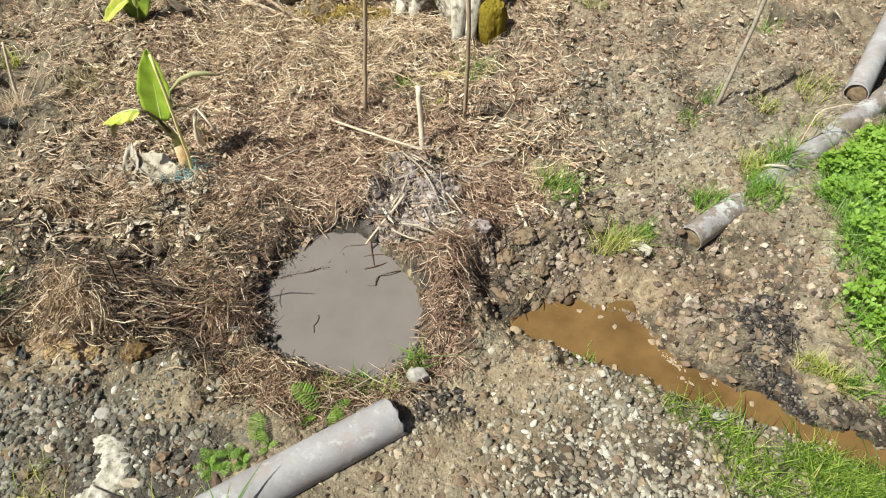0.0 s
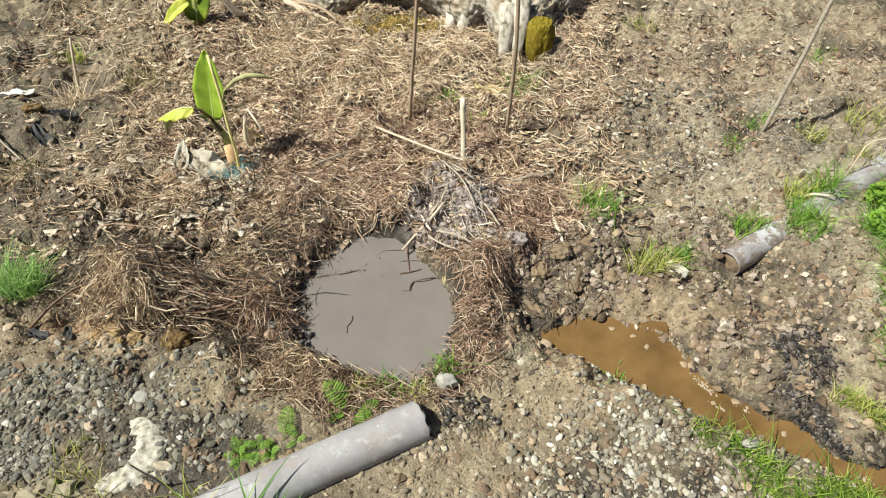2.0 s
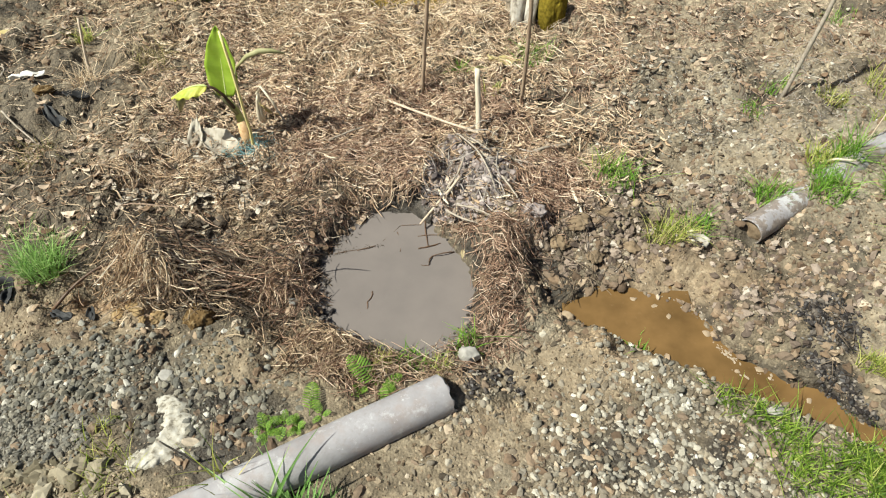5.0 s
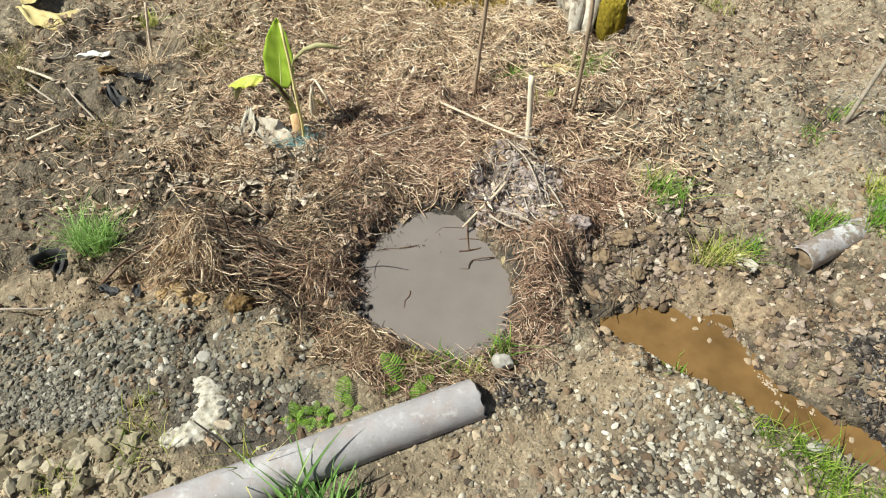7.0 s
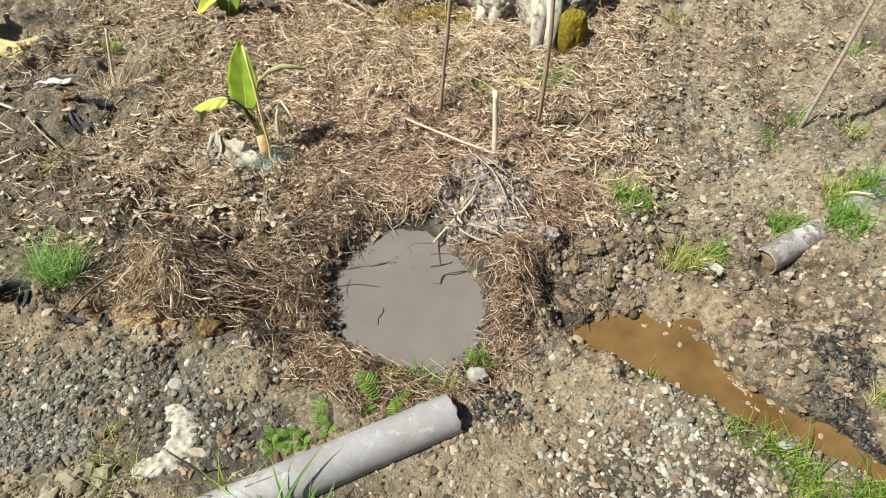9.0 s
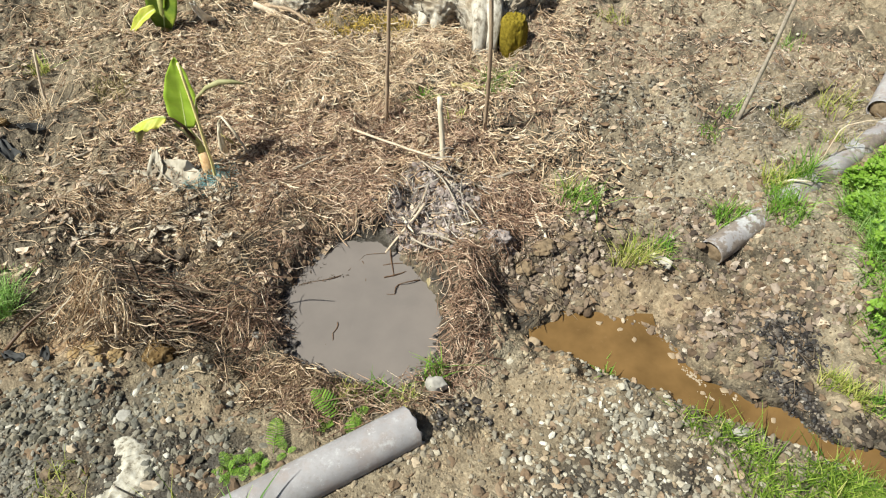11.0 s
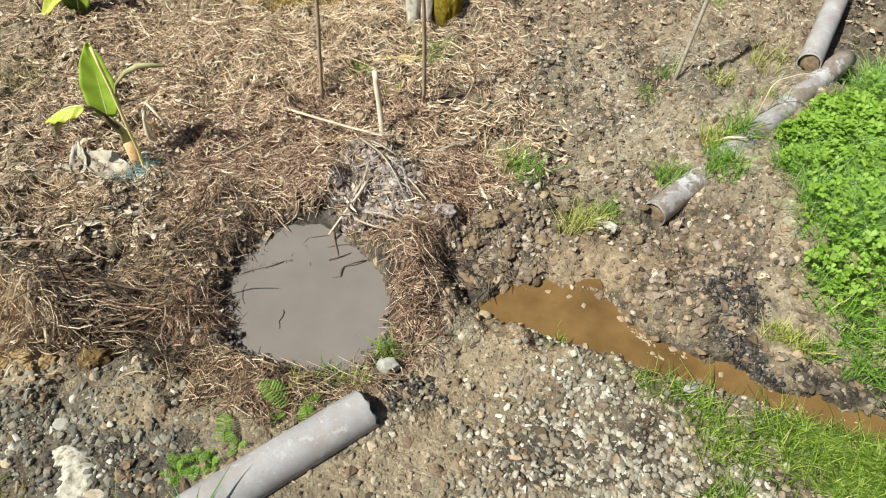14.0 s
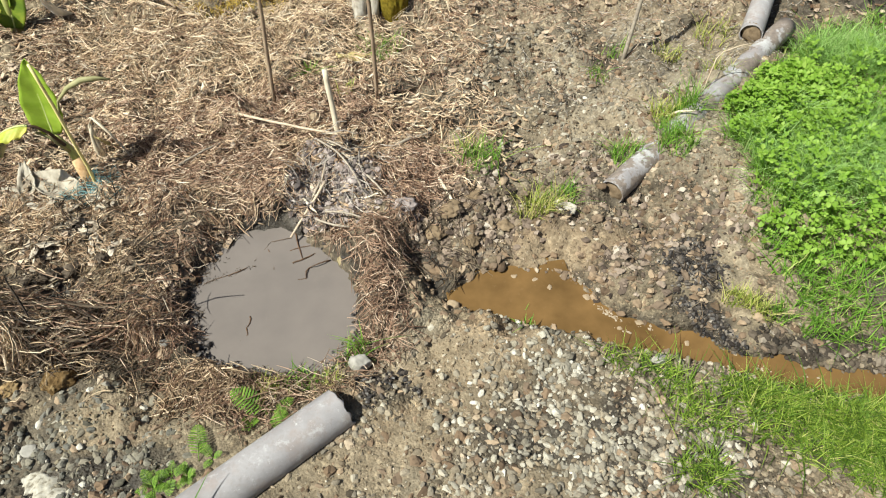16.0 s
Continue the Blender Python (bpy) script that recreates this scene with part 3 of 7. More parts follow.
CLOD_BROWN = plain("packed_soil", [(0.3, (0.13, 0.09, 0.055)), (0.7, (0.26, 0.19, 0.12))], 45, 0.9, 0.2, None, 0.9)
CLAY = plain("ochre_clay", [(0.3, (0.20, 0.13, 0.06)), (0.7, (0.37, 0.265, 0.14))], 40, 0.95, 0.1, None, 0.9)
SOIL_DARK = plain("dark_soil", [(0.3, (0.035, 0.026, 0.020)), (0.5, (0.085, 0.066, 0.050)), (0.7, (0.17, 0.135, 0.105))], 50, 0.95, 0.1, None, 1.0)


# ---- ground: one sheet, fine where the path looks and coarse to the horizon ----
def axis(lo, hi, step, far):
    mid = np.arange(lo, hi + step / 2, step)
    out = step * 1.5 * np.cumsum(1.28 ** np.arange(40))
    out = out[out < far]
    return np.concatenate([lo - out[::-1], mid, hi + out])


def ground():
    xs, ys = axis(-2.6, 2.35, 0.0105, 400), axis(-1.12, 2.0, 0.0105, 400)
    gx, gy = np.meshgrid(xs, ys)
    gz = height(gx, gy)
    ny, nx = gx.shape
    verts = np.stack([gx, gy, gz], -1).reshape(-1, 3)
    i = np.arange(nx * ny).reshape(ny, nx)
    faces = np.stack([i[:-1, :-1], i[:-1, 1:], i[1:, 1:], i[1:, :-1]], -1).reshape(-1, 4)
    ob = mesh_np("ground", verts, faces, SOIL, True)
    x, y = verts[:, 0], verts[:, 1]
    # wet darkens the soil: damp banks, and shade painted into gaps and hollows
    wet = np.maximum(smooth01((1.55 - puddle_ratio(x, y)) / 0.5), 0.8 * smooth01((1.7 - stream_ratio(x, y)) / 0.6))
    # pit, clump hollow, gravel and clod spots carry painted shade as dark soil
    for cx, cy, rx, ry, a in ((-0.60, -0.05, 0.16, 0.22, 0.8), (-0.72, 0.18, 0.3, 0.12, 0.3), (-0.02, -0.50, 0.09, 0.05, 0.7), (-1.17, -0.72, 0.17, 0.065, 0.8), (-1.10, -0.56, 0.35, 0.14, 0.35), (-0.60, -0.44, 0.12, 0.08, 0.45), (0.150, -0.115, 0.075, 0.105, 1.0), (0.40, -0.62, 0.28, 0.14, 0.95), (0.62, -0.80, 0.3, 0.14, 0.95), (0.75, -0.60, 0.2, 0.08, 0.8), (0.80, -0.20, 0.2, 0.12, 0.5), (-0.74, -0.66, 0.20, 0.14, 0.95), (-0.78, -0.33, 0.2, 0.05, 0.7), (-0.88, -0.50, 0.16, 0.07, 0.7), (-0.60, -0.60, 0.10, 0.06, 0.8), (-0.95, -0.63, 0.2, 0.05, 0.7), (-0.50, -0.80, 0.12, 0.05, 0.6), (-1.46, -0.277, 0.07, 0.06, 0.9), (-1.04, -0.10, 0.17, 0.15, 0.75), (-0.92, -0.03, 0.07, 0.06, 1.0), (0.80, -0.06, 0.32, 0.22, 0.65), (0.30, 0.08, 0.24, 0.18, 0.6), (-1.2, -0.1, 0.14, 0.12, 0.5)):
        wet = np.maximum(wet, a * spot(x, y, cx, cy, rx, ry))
    # last two spots: pebble-bed gaps, their shade painted into the soil
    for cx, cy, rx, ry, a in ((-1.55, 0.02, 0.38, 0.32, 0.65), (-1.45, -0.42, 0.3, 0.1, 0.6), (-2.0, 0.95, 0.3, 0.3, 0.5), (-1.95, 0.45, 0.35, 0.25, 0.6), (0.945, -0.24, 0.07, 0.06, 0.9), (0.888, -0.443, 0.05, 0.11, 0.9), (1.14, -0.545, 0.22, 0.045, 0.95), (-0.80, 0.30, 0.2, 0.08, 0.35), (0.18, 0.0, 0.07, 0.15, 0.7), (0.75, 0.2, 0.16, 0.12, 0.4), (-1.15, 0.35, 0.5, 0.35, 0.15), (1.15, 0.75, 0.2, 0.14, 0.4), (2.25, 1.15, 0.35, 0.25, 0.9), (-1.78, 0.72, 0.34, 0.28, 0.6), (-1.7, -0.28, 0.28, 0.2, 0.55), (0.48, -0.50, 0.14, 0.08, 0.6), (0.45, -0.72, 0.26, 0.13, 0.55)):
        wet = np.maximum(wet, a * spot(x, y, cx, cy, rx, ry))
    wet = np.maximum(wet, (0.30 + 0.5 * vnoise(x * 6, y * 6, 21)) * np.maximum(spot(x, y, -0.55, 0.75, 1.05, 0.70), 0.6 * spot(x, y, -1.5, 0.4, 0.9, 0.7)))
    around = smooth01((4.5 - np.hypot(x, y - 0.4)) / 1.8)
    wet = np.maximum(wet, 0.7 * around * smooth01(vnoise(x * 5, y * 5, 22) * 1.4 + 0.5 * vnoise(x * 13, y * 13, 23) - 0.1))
    clay = np.zeros_like(x)
    for cx, cy, rx, ry, a in ((0.56, -0.10, 0.18, 0.08, 1.0), (0.35, 0.05, 0.15, 0.12, 0.5), (0.58, -0.08, 0.16, 0.12, 0.8), (0.16, -0.42, 0.14, 0.09, 0.45), (0.05, -0.61, 0.12, 0.08, 0.3), (-1.06, -0.32, 0.2, 0.06, 0.8), (0.25, -0.42, 0.16, 0.12, 0.35), (-1.3, -0.40, 0.2, 0.06, 0.4), (-1.0, -0.85, 0.22, 0.07, 0.3), (-0.68, -0.52, 0.12, 0.12, 0.3), (0.2, 0.62, 0.2, 0.1, 0.25)):
        clay = np.maximum(clay, a * spot(x, y, cx, cy, rx, ry))
    pale = np.zeros_like(x)
    for cx, cy, rx, ry, a in ((0.2, -0.72, 0.3, 0.18, 0.2), (0.85, 0.7, 0.6, 0.6, 0.5), (1.13, 0.06, 0.09, 0.28, 0.85), (1.02, -0.27, 0.05, 0.11, 0.8), (-1.00, -0.85, 0.26, 0.09, 0.1), (-2.2, 0.9, 0.5, 0.4, 0.3), (0.9, 1.5, 0.9, 0.5, 0.35), (0.1, -0.35, 0.12, 0.1, 0.4)):
        pale = np.maximum(pale, a * spot(x, y, cx, cy, rx, ry))
    bare = bald(x, y) * around
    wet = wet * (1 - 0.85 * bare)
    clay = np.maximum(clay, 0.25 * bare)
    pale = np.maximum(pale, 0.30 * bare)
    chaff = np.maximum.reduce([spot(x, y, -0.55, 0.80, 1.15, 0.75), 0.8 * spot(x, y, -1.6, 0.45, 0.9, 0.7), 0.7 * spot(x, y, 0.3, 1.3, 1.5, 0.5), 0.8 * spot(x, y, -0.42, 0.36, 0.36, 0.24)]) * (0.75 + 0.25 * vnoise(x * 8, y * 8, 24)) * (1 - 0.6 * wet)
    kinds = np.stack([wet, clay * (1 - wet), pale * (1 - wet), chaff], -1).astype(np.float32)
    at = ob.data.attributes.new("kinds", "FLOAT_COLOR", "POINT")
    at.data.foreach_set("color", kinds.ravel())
    ash = ob.data.attributes.new("ash", "FLOAT", "POINT")
    ash.data.foreach_set("value", ash_area(x, y).astype(np.float32))
    smear = ob.data.attributes.new("smear", "FLOAT", "POINT")
    smear.data.foreach_set("value", (bare * (1 - 0.5 * wet)).astype(np.float32))
    return tagged(ob, "uneven brown muddy soil, damp and sandy in patches, gap shade painted in", "ground", kind="structure")


GROUND = ground()


def water(name, x0, x1, y0, y1, z, mat, label, keep):
    xs, ys = np.linspace(x0, x1, 60), np.linspace(y0, y1, 60)
    gx, gy = np.meshgrid(xs, ys)
    i = np.arange(3600).reshape(60, 60)
    f = np.stack([i[:-1, :-1], i[:-1, 1:], i[1:, 1:], i[1:, :-1]], -1).reshape(-1, 4)
    mid = (gx.ravel()[f].mean(1), gy.ravel()[f].mean(1))
    f = f[keep(*mid)]
    used, inv = np.unique(f, return_inverse=True)
    v = np.stack([gx, gy, np.full_like(gx, z)], -1).reshape(-1, 3)[used]
    return tagged(mesh_np(name, v, inv.reshape(f.shape), mat, True), label, "water", kind="structure")


water("water_puddle", -0.65, 0.05, -0.48, 0.26, PUDDLE_Z, PUDDLE_WATER, "murky grey-brown water standing in a round hole", lambda x, y: puddle_ratio(x, y) < 1.25)
water("water_stream", 0.15, 2.9, -1.25, -0.02, STREAM_Z, STREAM_WATER, "shallow ochre muddy water in a narrow channel", lambda x, y: stream_ratio(x, y) < 1.6)


# ---- scatter tools ----
def scatter(n, box, density, gen=rng):
    """About n places in a box, kept by a density from 0 to 1."""
    x0, x1, y0, y1 = box
    x, y = gen.uniform(x0, x1, n), gen.uniform(y0, y1, n)
    ok = gen.uniform(0, 1, n) < density(x, y) * (1 - 0.75 * spot(x, y, -1.78, 0.72, 0.34, 0.28, 0.5))
    return x[ok], y[ok]


def dry(x, y):
    return (puddle_ratio(x, y) > 1.02) & (stream_ratio(x, y) > 0.98)


def straws(name, x, y, length, width, mat, label, lift=0.004, tilt=0.15, bend=0.22, heading=None, steps=4):
    """Many thin three-sided bent stems that follow the ground; one mesh."""
    n = len(x)
    L = length[0] + (length[1] - length[0]) * rng.uniform(0, 1, n) ** 1.7
    w = rng.uniform(width[0], width[1], n)
    a = rng.uniform(0, 2 * np.pi, n) if heading is None else heading
    cv, tl, up = rng.normal(0, bend, n), rng.normal(0, tilt, n), rng.exponential(lift, n)
    s = np.linspace(-0.5, 0.5, steps)
    ang = a[:, None] + cv[:, None] * (s[None] * 2)
    px = x[:, None] + np.cos(ang) * s[None] * L[:, None]
    py = y[:, None] + np.sin(ang) * s[None] * L[:, None]
    base = surface(px, py)
    line = base.mean(1, keepdims=True) + (base[:, -1:] - base[:, :1]) * s[None]
    pz = np.maximum(base, line) + w[:, None] * 0.5 + up[:, None] + np.abs(tl[:, None] * L[:, None] * (s[None] + 0.5))
    rad = w[:, None] * (1.0 - 0.55 * np.abs(s[None] * 2) ** 2) * 0.5
    nx, ny = -np.sin(ang), np.cos(ang)
    rings = [np.stack([px + nx * rad, py + ny * rad, pz - rad * 0.5], -1), np.stack([px - nx * rad, py - ny * rad, pz - rad * 0.5], -1), np.stack([px, py, pz + rad], -1)]
    v = np.stack(rings, 2).reshape(-1, 3)
    b = (np.arange(n) * steps * 3)[:, None, None]
    k = (np.arange(steps - 1) * 3)[None, :, None]
    quad = np.array([[0, 1, 4, 3], [1, 2, 5, 4], [2, 0, 3, 5]])
    f = (b[..., None] + k[..., None] + quad[None, None]).reshape(-1, 4)
    return tagged(mesh_np(name, v, f, mat), label, "straw", kind="stuff")


def blob_shapes(count, sub, rough, flat, gen):
    """Unit stones: (vertices, triangles) with lumpy surfaces."""
    out = []
    for _ in range(count):
        bm = bmesh.new()
        bmesh.ops.create_icosphere(bm, subdivisions=sub, radius=1.0)
        v = np.array([p.co[:] for p in bm.verts])
        f = np.array([[p.index for p in q.verts] for q in bm.faces])
        bm.free()
        for _ in range(9):
            d = gen.normal(0, 1, 3)
            d /= np.linalg.norm(d)
            cut = gen.uniform(0.5, 0.9)
            t = v @ d
            v = v - np.outer(np.maximum(t - cut, 0) * 0.95, d)
        v = v * (1 + gen.normal(0, rough, (len(v), 1)))
        v = v * np.array([1.0, gen.uniform(0.5, 0.95), gen.uniform(*flat)])
        out.append((v, f))
    return out


SHAPES = blob_shapes(20, 2, 0.045, (0.4, 0.75), np.random.default_rng(3))
SHAPES_ROUND = blob_shapes(30, 2, 0.075, (0.45, 0.8), np.random.default_rng(16))
SHAPES_LUMP = blob_shapes(24, 2, 0.14, (0.4, 0.75), np.random.default_rng(19))
SHAPES_GRAVEL = blob_shapes(24, 1, 0.06, (0.5, 0.85), np.random.default_rng(6))
SHAPES_SMALL = blob_shapes(20, 1, 0.17, (0.5, 0.95), np.random.default_rng(4))


def stones(name, x, y, size, mat, label, shapes=SHAPES, sink=0.25, category="gravel", power=1.6, fine=None, smooth=False):
    """Many stones in one mesh; those past the size fine take the rounder shapes."""
    n = len(x)
    r = size[0] + (size[1] - size[0]) * rng.uniform(0, 1, n) ** power
    z = surface(x, y)
    a, t = rng.uniform(0, 2 * np.pi, n), rng.normal(0, 0.45, n)
    which = rng.integers(0, len(shapes), n)
    long = rng.uniform(0.85, 1.3, n)
    deep = sink + rng.normal(0, 0.14, n)
    vs, fs, off = [], [], 0
    for pool, mask in ((shapes, r <= (fine or 1.0)), (SHAPES_LUMP if category == "clods" else SHAPES_ROUND, r > (fine or 1.0))):
        for k, (v, f) in enumerate(pool):
            i = np.nonzero((which % len(pool) == k) & mask)[0]
            if not len(i):
                continue
            p = v[None] * r[i, None, None]
            ct, st = np.cos(t[i])[:, None], np.sin(t[i])[:, None]
            p0 = p[..., 0] * long[i, None]
            px, pz = p0 * ct - p[..., 2] * st, p0 * st + p[..., 2] * ct
            ca, sa = np.cos(a[i])[:, None], np.sin(a[i])[:, None]
            q = np.stack([px * ca - p[..., 1] * sa + x[i, None], px * sa + p[..., 1] * ca + y[i, None], pz + (z[i] + r[i] * deep[i])[:, None]], -1)
            vs.append(q.reshape(-1, 3))
            fs.append((f[None] + (np.arange(len(i)) * len(v))[:, None, None]).reshape(-1, 3) + off)
            off += len(i) * len(v)
    return tagged(mesh_np(name, np.concatenate(vs), np.concatenate(fs), mat, smooth), label, category, kind="stuff")


def blades(x, y, z, hgt, width, lean, gen, steps=4, droop=0.5):
    """Folded, tapering grass blades: vertices and quads."""
    n = len(x)
    h = gen.uniform(hgt[0], hgt[1], n)
    w = gen.uniform(width[0], width[1], n)
    a = gen.uniform(0, 2 * np.pi, n)
    ln = np.abs(gen.normal(0, lean, n))
    dr = gen.uniform(0, droop, n)
    s = np.linspace(0, 1, steps)
    out = (ln[:, None] * s + dr[:, None] * s ** 2.4) * h[:, None]
    up = h[:, None] * (s - 0.55 * dr[:, None] * s ** 2.6)
    px, py, pz = x[:, None] + np.cos(a)[:, None] * out, y[:, None] + np.sin(a)[:, None] * out, z[:, None] + up
    wd = w[:, None] * (1 - s ** 1.5 * 0.93) * 0.5
    tw = a + gen.normal(np.pi / 2, 0.5, n)
    sx, sy = np.cos(tw)[:, None] * wd, np.sin(tw)[:, None] * wd
    v = np.stack([np.stack([px - sx, py - sy, pz], -1), np.stack([px + np.cos(a)[:, None] * wd * 0.35, py + np.sin(a)[:, None] * wd * 0.35, pz - wd * 0.5], -1), np.stack([px + sx, py + sy, pz], -1)], 2).reshape(-1, 3)
    b = (np.arange(n) * steps * 3)[:, None, None, None]
    k = (np.arange(steps - 1) * 3)[None, :, None, None]
    f = (b + k + np.array([[0, 1, 4, 3], [1, 2, 5, 4]])[None, None]).reshape(-1, 4)
    return v, f


# ---- straw, fibre and leaf litter ----
def litter_area(x, y):
    d = np.maximum.reduce([spot(x, y, -0.55, 0.75, 1.05, 0.70), 0.45 * spot(x, y, -1.7, 0.5, 0.9, 0.7), 0.9 * spot(x, y, -0.5, 1.4, 1.6, 0.5), 0.7 * spot(x, y, 0.05, 0.35, 0.35, 0.3)])
    return d * dry(x, y) * (1 - 0.8 * ash_area(x, y))


def mossy(x, y):
    return spot(x, y, -0.44, 1.46, 0.23, 0.08)


x, y = scatter(42000, (-2.6, 0.5, 0.12, 1.9), lambda x, y: litter_area(x, y) * patch(x, y, 5, 4.5, 0.35) * patch(x, y, 55, 13, 0.35) * (1 - mossy(x, y)))
straws("straw_litter", x, y, (0.015, 0.085), (0.0014, 0.0042), STRAW_PALE, "dry pale brown straw strewn over the soil", 0.006, 0.18, 0.3, steps=4)
x, y = scatter(9000, (-1.3, 0.5, 0.3, 1.45), lambda x, y: litter_area(x, y) * patch(x, y, 57, 7, 0.1) * (1 - mossy(x, y)))
straws("fibre_litter", x, y, (0.02, 0.09), (0.0013, 0.0036), STRAW_RED, "red-brown fibres mixed into the straw", 0.006, 0.18, 0.5, steps=3)
x, y = scatter(20000, (0.1, 2.3, 0.55, 2.0), lambda x, y: np.maximum(0.6 * spot(x, y, 0.7, 1.55, 1.2, 0.55), 0.35 * spot(x, y, 0.6, 1.0, 0.7, 0.45)) * patch(x, y, 58, 6, 0.2))
straws("straw_litter", x, y, (0.012, 0.06), (0.0012, 0.0034), STRAW_RED, "short dry brown straw over stony ground", 0.003, 0.12, 0.5, steps=3)

x, y = scatter(8500, (-1.1, 0.5, 0.85, 1.6), lambda x, y: np.maximum(0.8 * spot(x, y, -0.55, 1.25, 0.6, 0.22), 0.5 * spot(x, y, -0.2, 1.05, 0.5, 0.2)) * (1 - mossy(x, y)))
straws("straw_litter", x, y, (0.02, 0.12), (0.0014, 0.004), STRAW_BRIGHT, "bleached straw in front of the trunk", 0.008, 0.22, steps=3)


def red_area(x, y):
    ring = smooth01((1.75 - puddle_ratio(x, y)) / 0.35)
    d = np.maximum.reduce([spot(x, y, -0.42, 0.36, 0.34, 0.22), 0.9 * spot(x, y, 0.02, -0.17, 0.085, 0.22), 0.85 * spot(x, y, 0.17, 0.22, 0.13, 0.16), 0.6 * ring * (x < 0.1), 0.7 * spot(x, y, -0.4, 0.62, 0.5, 0.2), 0.8 * spot(x, y, -0.30, -0.45, 0.22, 0.06)])
    return d * (1 - 0.85 * ash_area(x, y)) * (puddle_ratio(x, y) > 1.10 + 0.08 * vnoise(x * 25, y * 25, 71)) * (stream_ratio(x, y) > 1.2)


x, y = scatter(32000, (-1.0, 0.4, -0.6, 0.9), lambda x, y: red_area(x, y) * patch(x, y, 6, 6.0, 0.3))
straws("fibre_litter", x, y, (0.02, 0.10), (0.0013, 0.0038), STRAW_RED, "red-brown root fibres matted round the hole", 0.008, 0.22, 0.45, steps=3)
x, y = scatter(6000, (-1.5, 0.5, -0.5, 0.6), lambda x, y: np.maximum.reduce([spot(x, y, -0.66, -0.05, 0.18, 0.24), 0.8 * spot(x, y, -0.75, 0.2, 0.35, 0.14), 0.5 * spot(x, y, 0.2, 0.0, 0.15, 0.2), 0.35 * spot(x, y, -1.0, 0.1, 0.5, 0.3)]) * (puddle_ratio(x, y) > 1.03) * (stream_ratio(x, y) > 1.1))
straws("fibre_litter", x, y, (0.02, 0.12), (0.0016, 0.0042), STRAW_DARK, "dark wet roots and stems in the mud", 0.008, 0.25)
x, y = scatter(560, (-0.4, 0.5, 0.05, 0.6), lambda x, y: spot(x, y, -0.06, 0.28, 0.19, 0.16) * dry(x, y))
straws("fibre_litter", x, y, (0.03, 0.13), (0.0016, 0.0050), STRAW_GREY, "ash-grey dry stalks heaped beside the hole", 0.010, 0.25)
x, y = scatter(6000, (0.3, 2.1, 0.45, 1.6), lambda x, y: 0.5 * spot(x, y, 1.0, 0.95, 0.8, 0.5) * patch(x, y, 67, 7, 0.15))
straws("straw_litter", x, y, (0.015, 0.07), (0.001, 0.0026), STRAW_GREY, "thin bleached straw on beige stony soil", 0.003, 0.1, 0.5, steps=3)
x, y = scatter(9000, (-1.6, -0.4, 0.35, 1.5), lambda x, y: 0.8 * spot(x, y, -0.95, 0.9, 0.45, 0.5) * patch(x, y, 69, 7, 0.2))
straws("straw_litter", x, y, (0.015, 0.075), (0.0014, 0.0036), STRAW_BRIGHT, "sunlit bleached straw round the banana plant", 0.006, 0.18, 0.35, steps=3)
x, y = scatter(5200, (-0.75, 0.05, -0.62, -0.33), lambda x, y: np.maximum.reduce([spot(x, y, -0.40, -0.44, 0.17, 0.07), 0.8 * spot(x, y, -0.20, -0.47, 0.14, 0.04), 0.5 * spot(x, y, -0.56, -0.36, 0.08, 0.12)]) * (puddle_ratio(x, y) > 1.08) * patch(x, y, 76, 10, 0.3))
straws("straw_litter", x, y, (0.02, 0.085), (0.0016, 0.0042), STRAW_TAN, "tan and brown straw matted between pipe and hole", 0.008, 0.2, 0.4, steps=3)
x, y = scatter(7000, (-1.5, -0.5, 0.0, 0.5), lambda x, y: 0.8 * spot(x, y, -0.98, 0.24, 0.36, 0.18) * patch(x, y, 77, 8, 0.15) * dry(x, y))
straws("straw_litter", x, y, (0.015, 0.075), (0.0014, 0.0040), STRAW_PALE, "dry straw over crumbly soil", 0.006, 0.2, 0.4, steps=3)
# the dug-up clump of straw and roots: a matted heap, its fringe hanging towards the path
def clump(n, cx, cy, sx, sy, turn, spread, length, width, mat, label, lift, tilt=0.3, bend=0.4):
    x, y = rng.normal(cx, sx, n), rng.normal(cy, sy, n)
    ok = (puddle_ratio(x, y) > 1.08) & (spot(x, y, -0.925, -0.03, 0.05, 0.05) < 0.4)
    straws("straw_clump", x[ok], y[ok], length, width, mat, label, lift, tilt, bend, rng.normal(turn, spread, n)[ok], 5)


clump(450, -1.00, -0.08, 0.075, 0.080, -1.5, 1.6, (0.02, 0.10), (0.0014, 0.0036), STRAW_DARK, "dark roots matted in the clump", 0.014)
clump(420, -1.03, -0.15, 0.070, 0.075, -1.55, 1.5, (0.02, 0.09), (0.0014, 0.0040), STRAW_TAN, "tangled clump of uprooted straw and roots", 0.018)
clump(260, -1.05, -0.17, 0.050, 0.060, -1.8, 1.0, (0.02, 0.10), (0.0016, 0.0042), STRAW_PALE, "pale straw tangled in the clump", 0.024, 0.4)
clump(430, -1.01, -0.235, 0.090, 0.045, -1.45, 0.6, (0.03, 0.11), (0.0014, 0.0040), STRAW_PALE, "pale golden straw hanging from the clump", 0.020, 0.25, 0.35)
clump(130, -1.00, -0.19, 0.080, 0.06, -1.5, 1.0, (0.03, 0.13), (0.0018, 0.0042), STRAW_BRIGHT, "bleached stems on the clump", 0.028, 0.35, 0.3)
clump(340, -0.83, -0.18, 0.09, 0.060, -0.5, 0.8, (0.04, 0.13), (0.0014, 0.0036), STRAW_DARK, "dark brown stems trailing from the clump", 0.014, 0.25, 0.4)
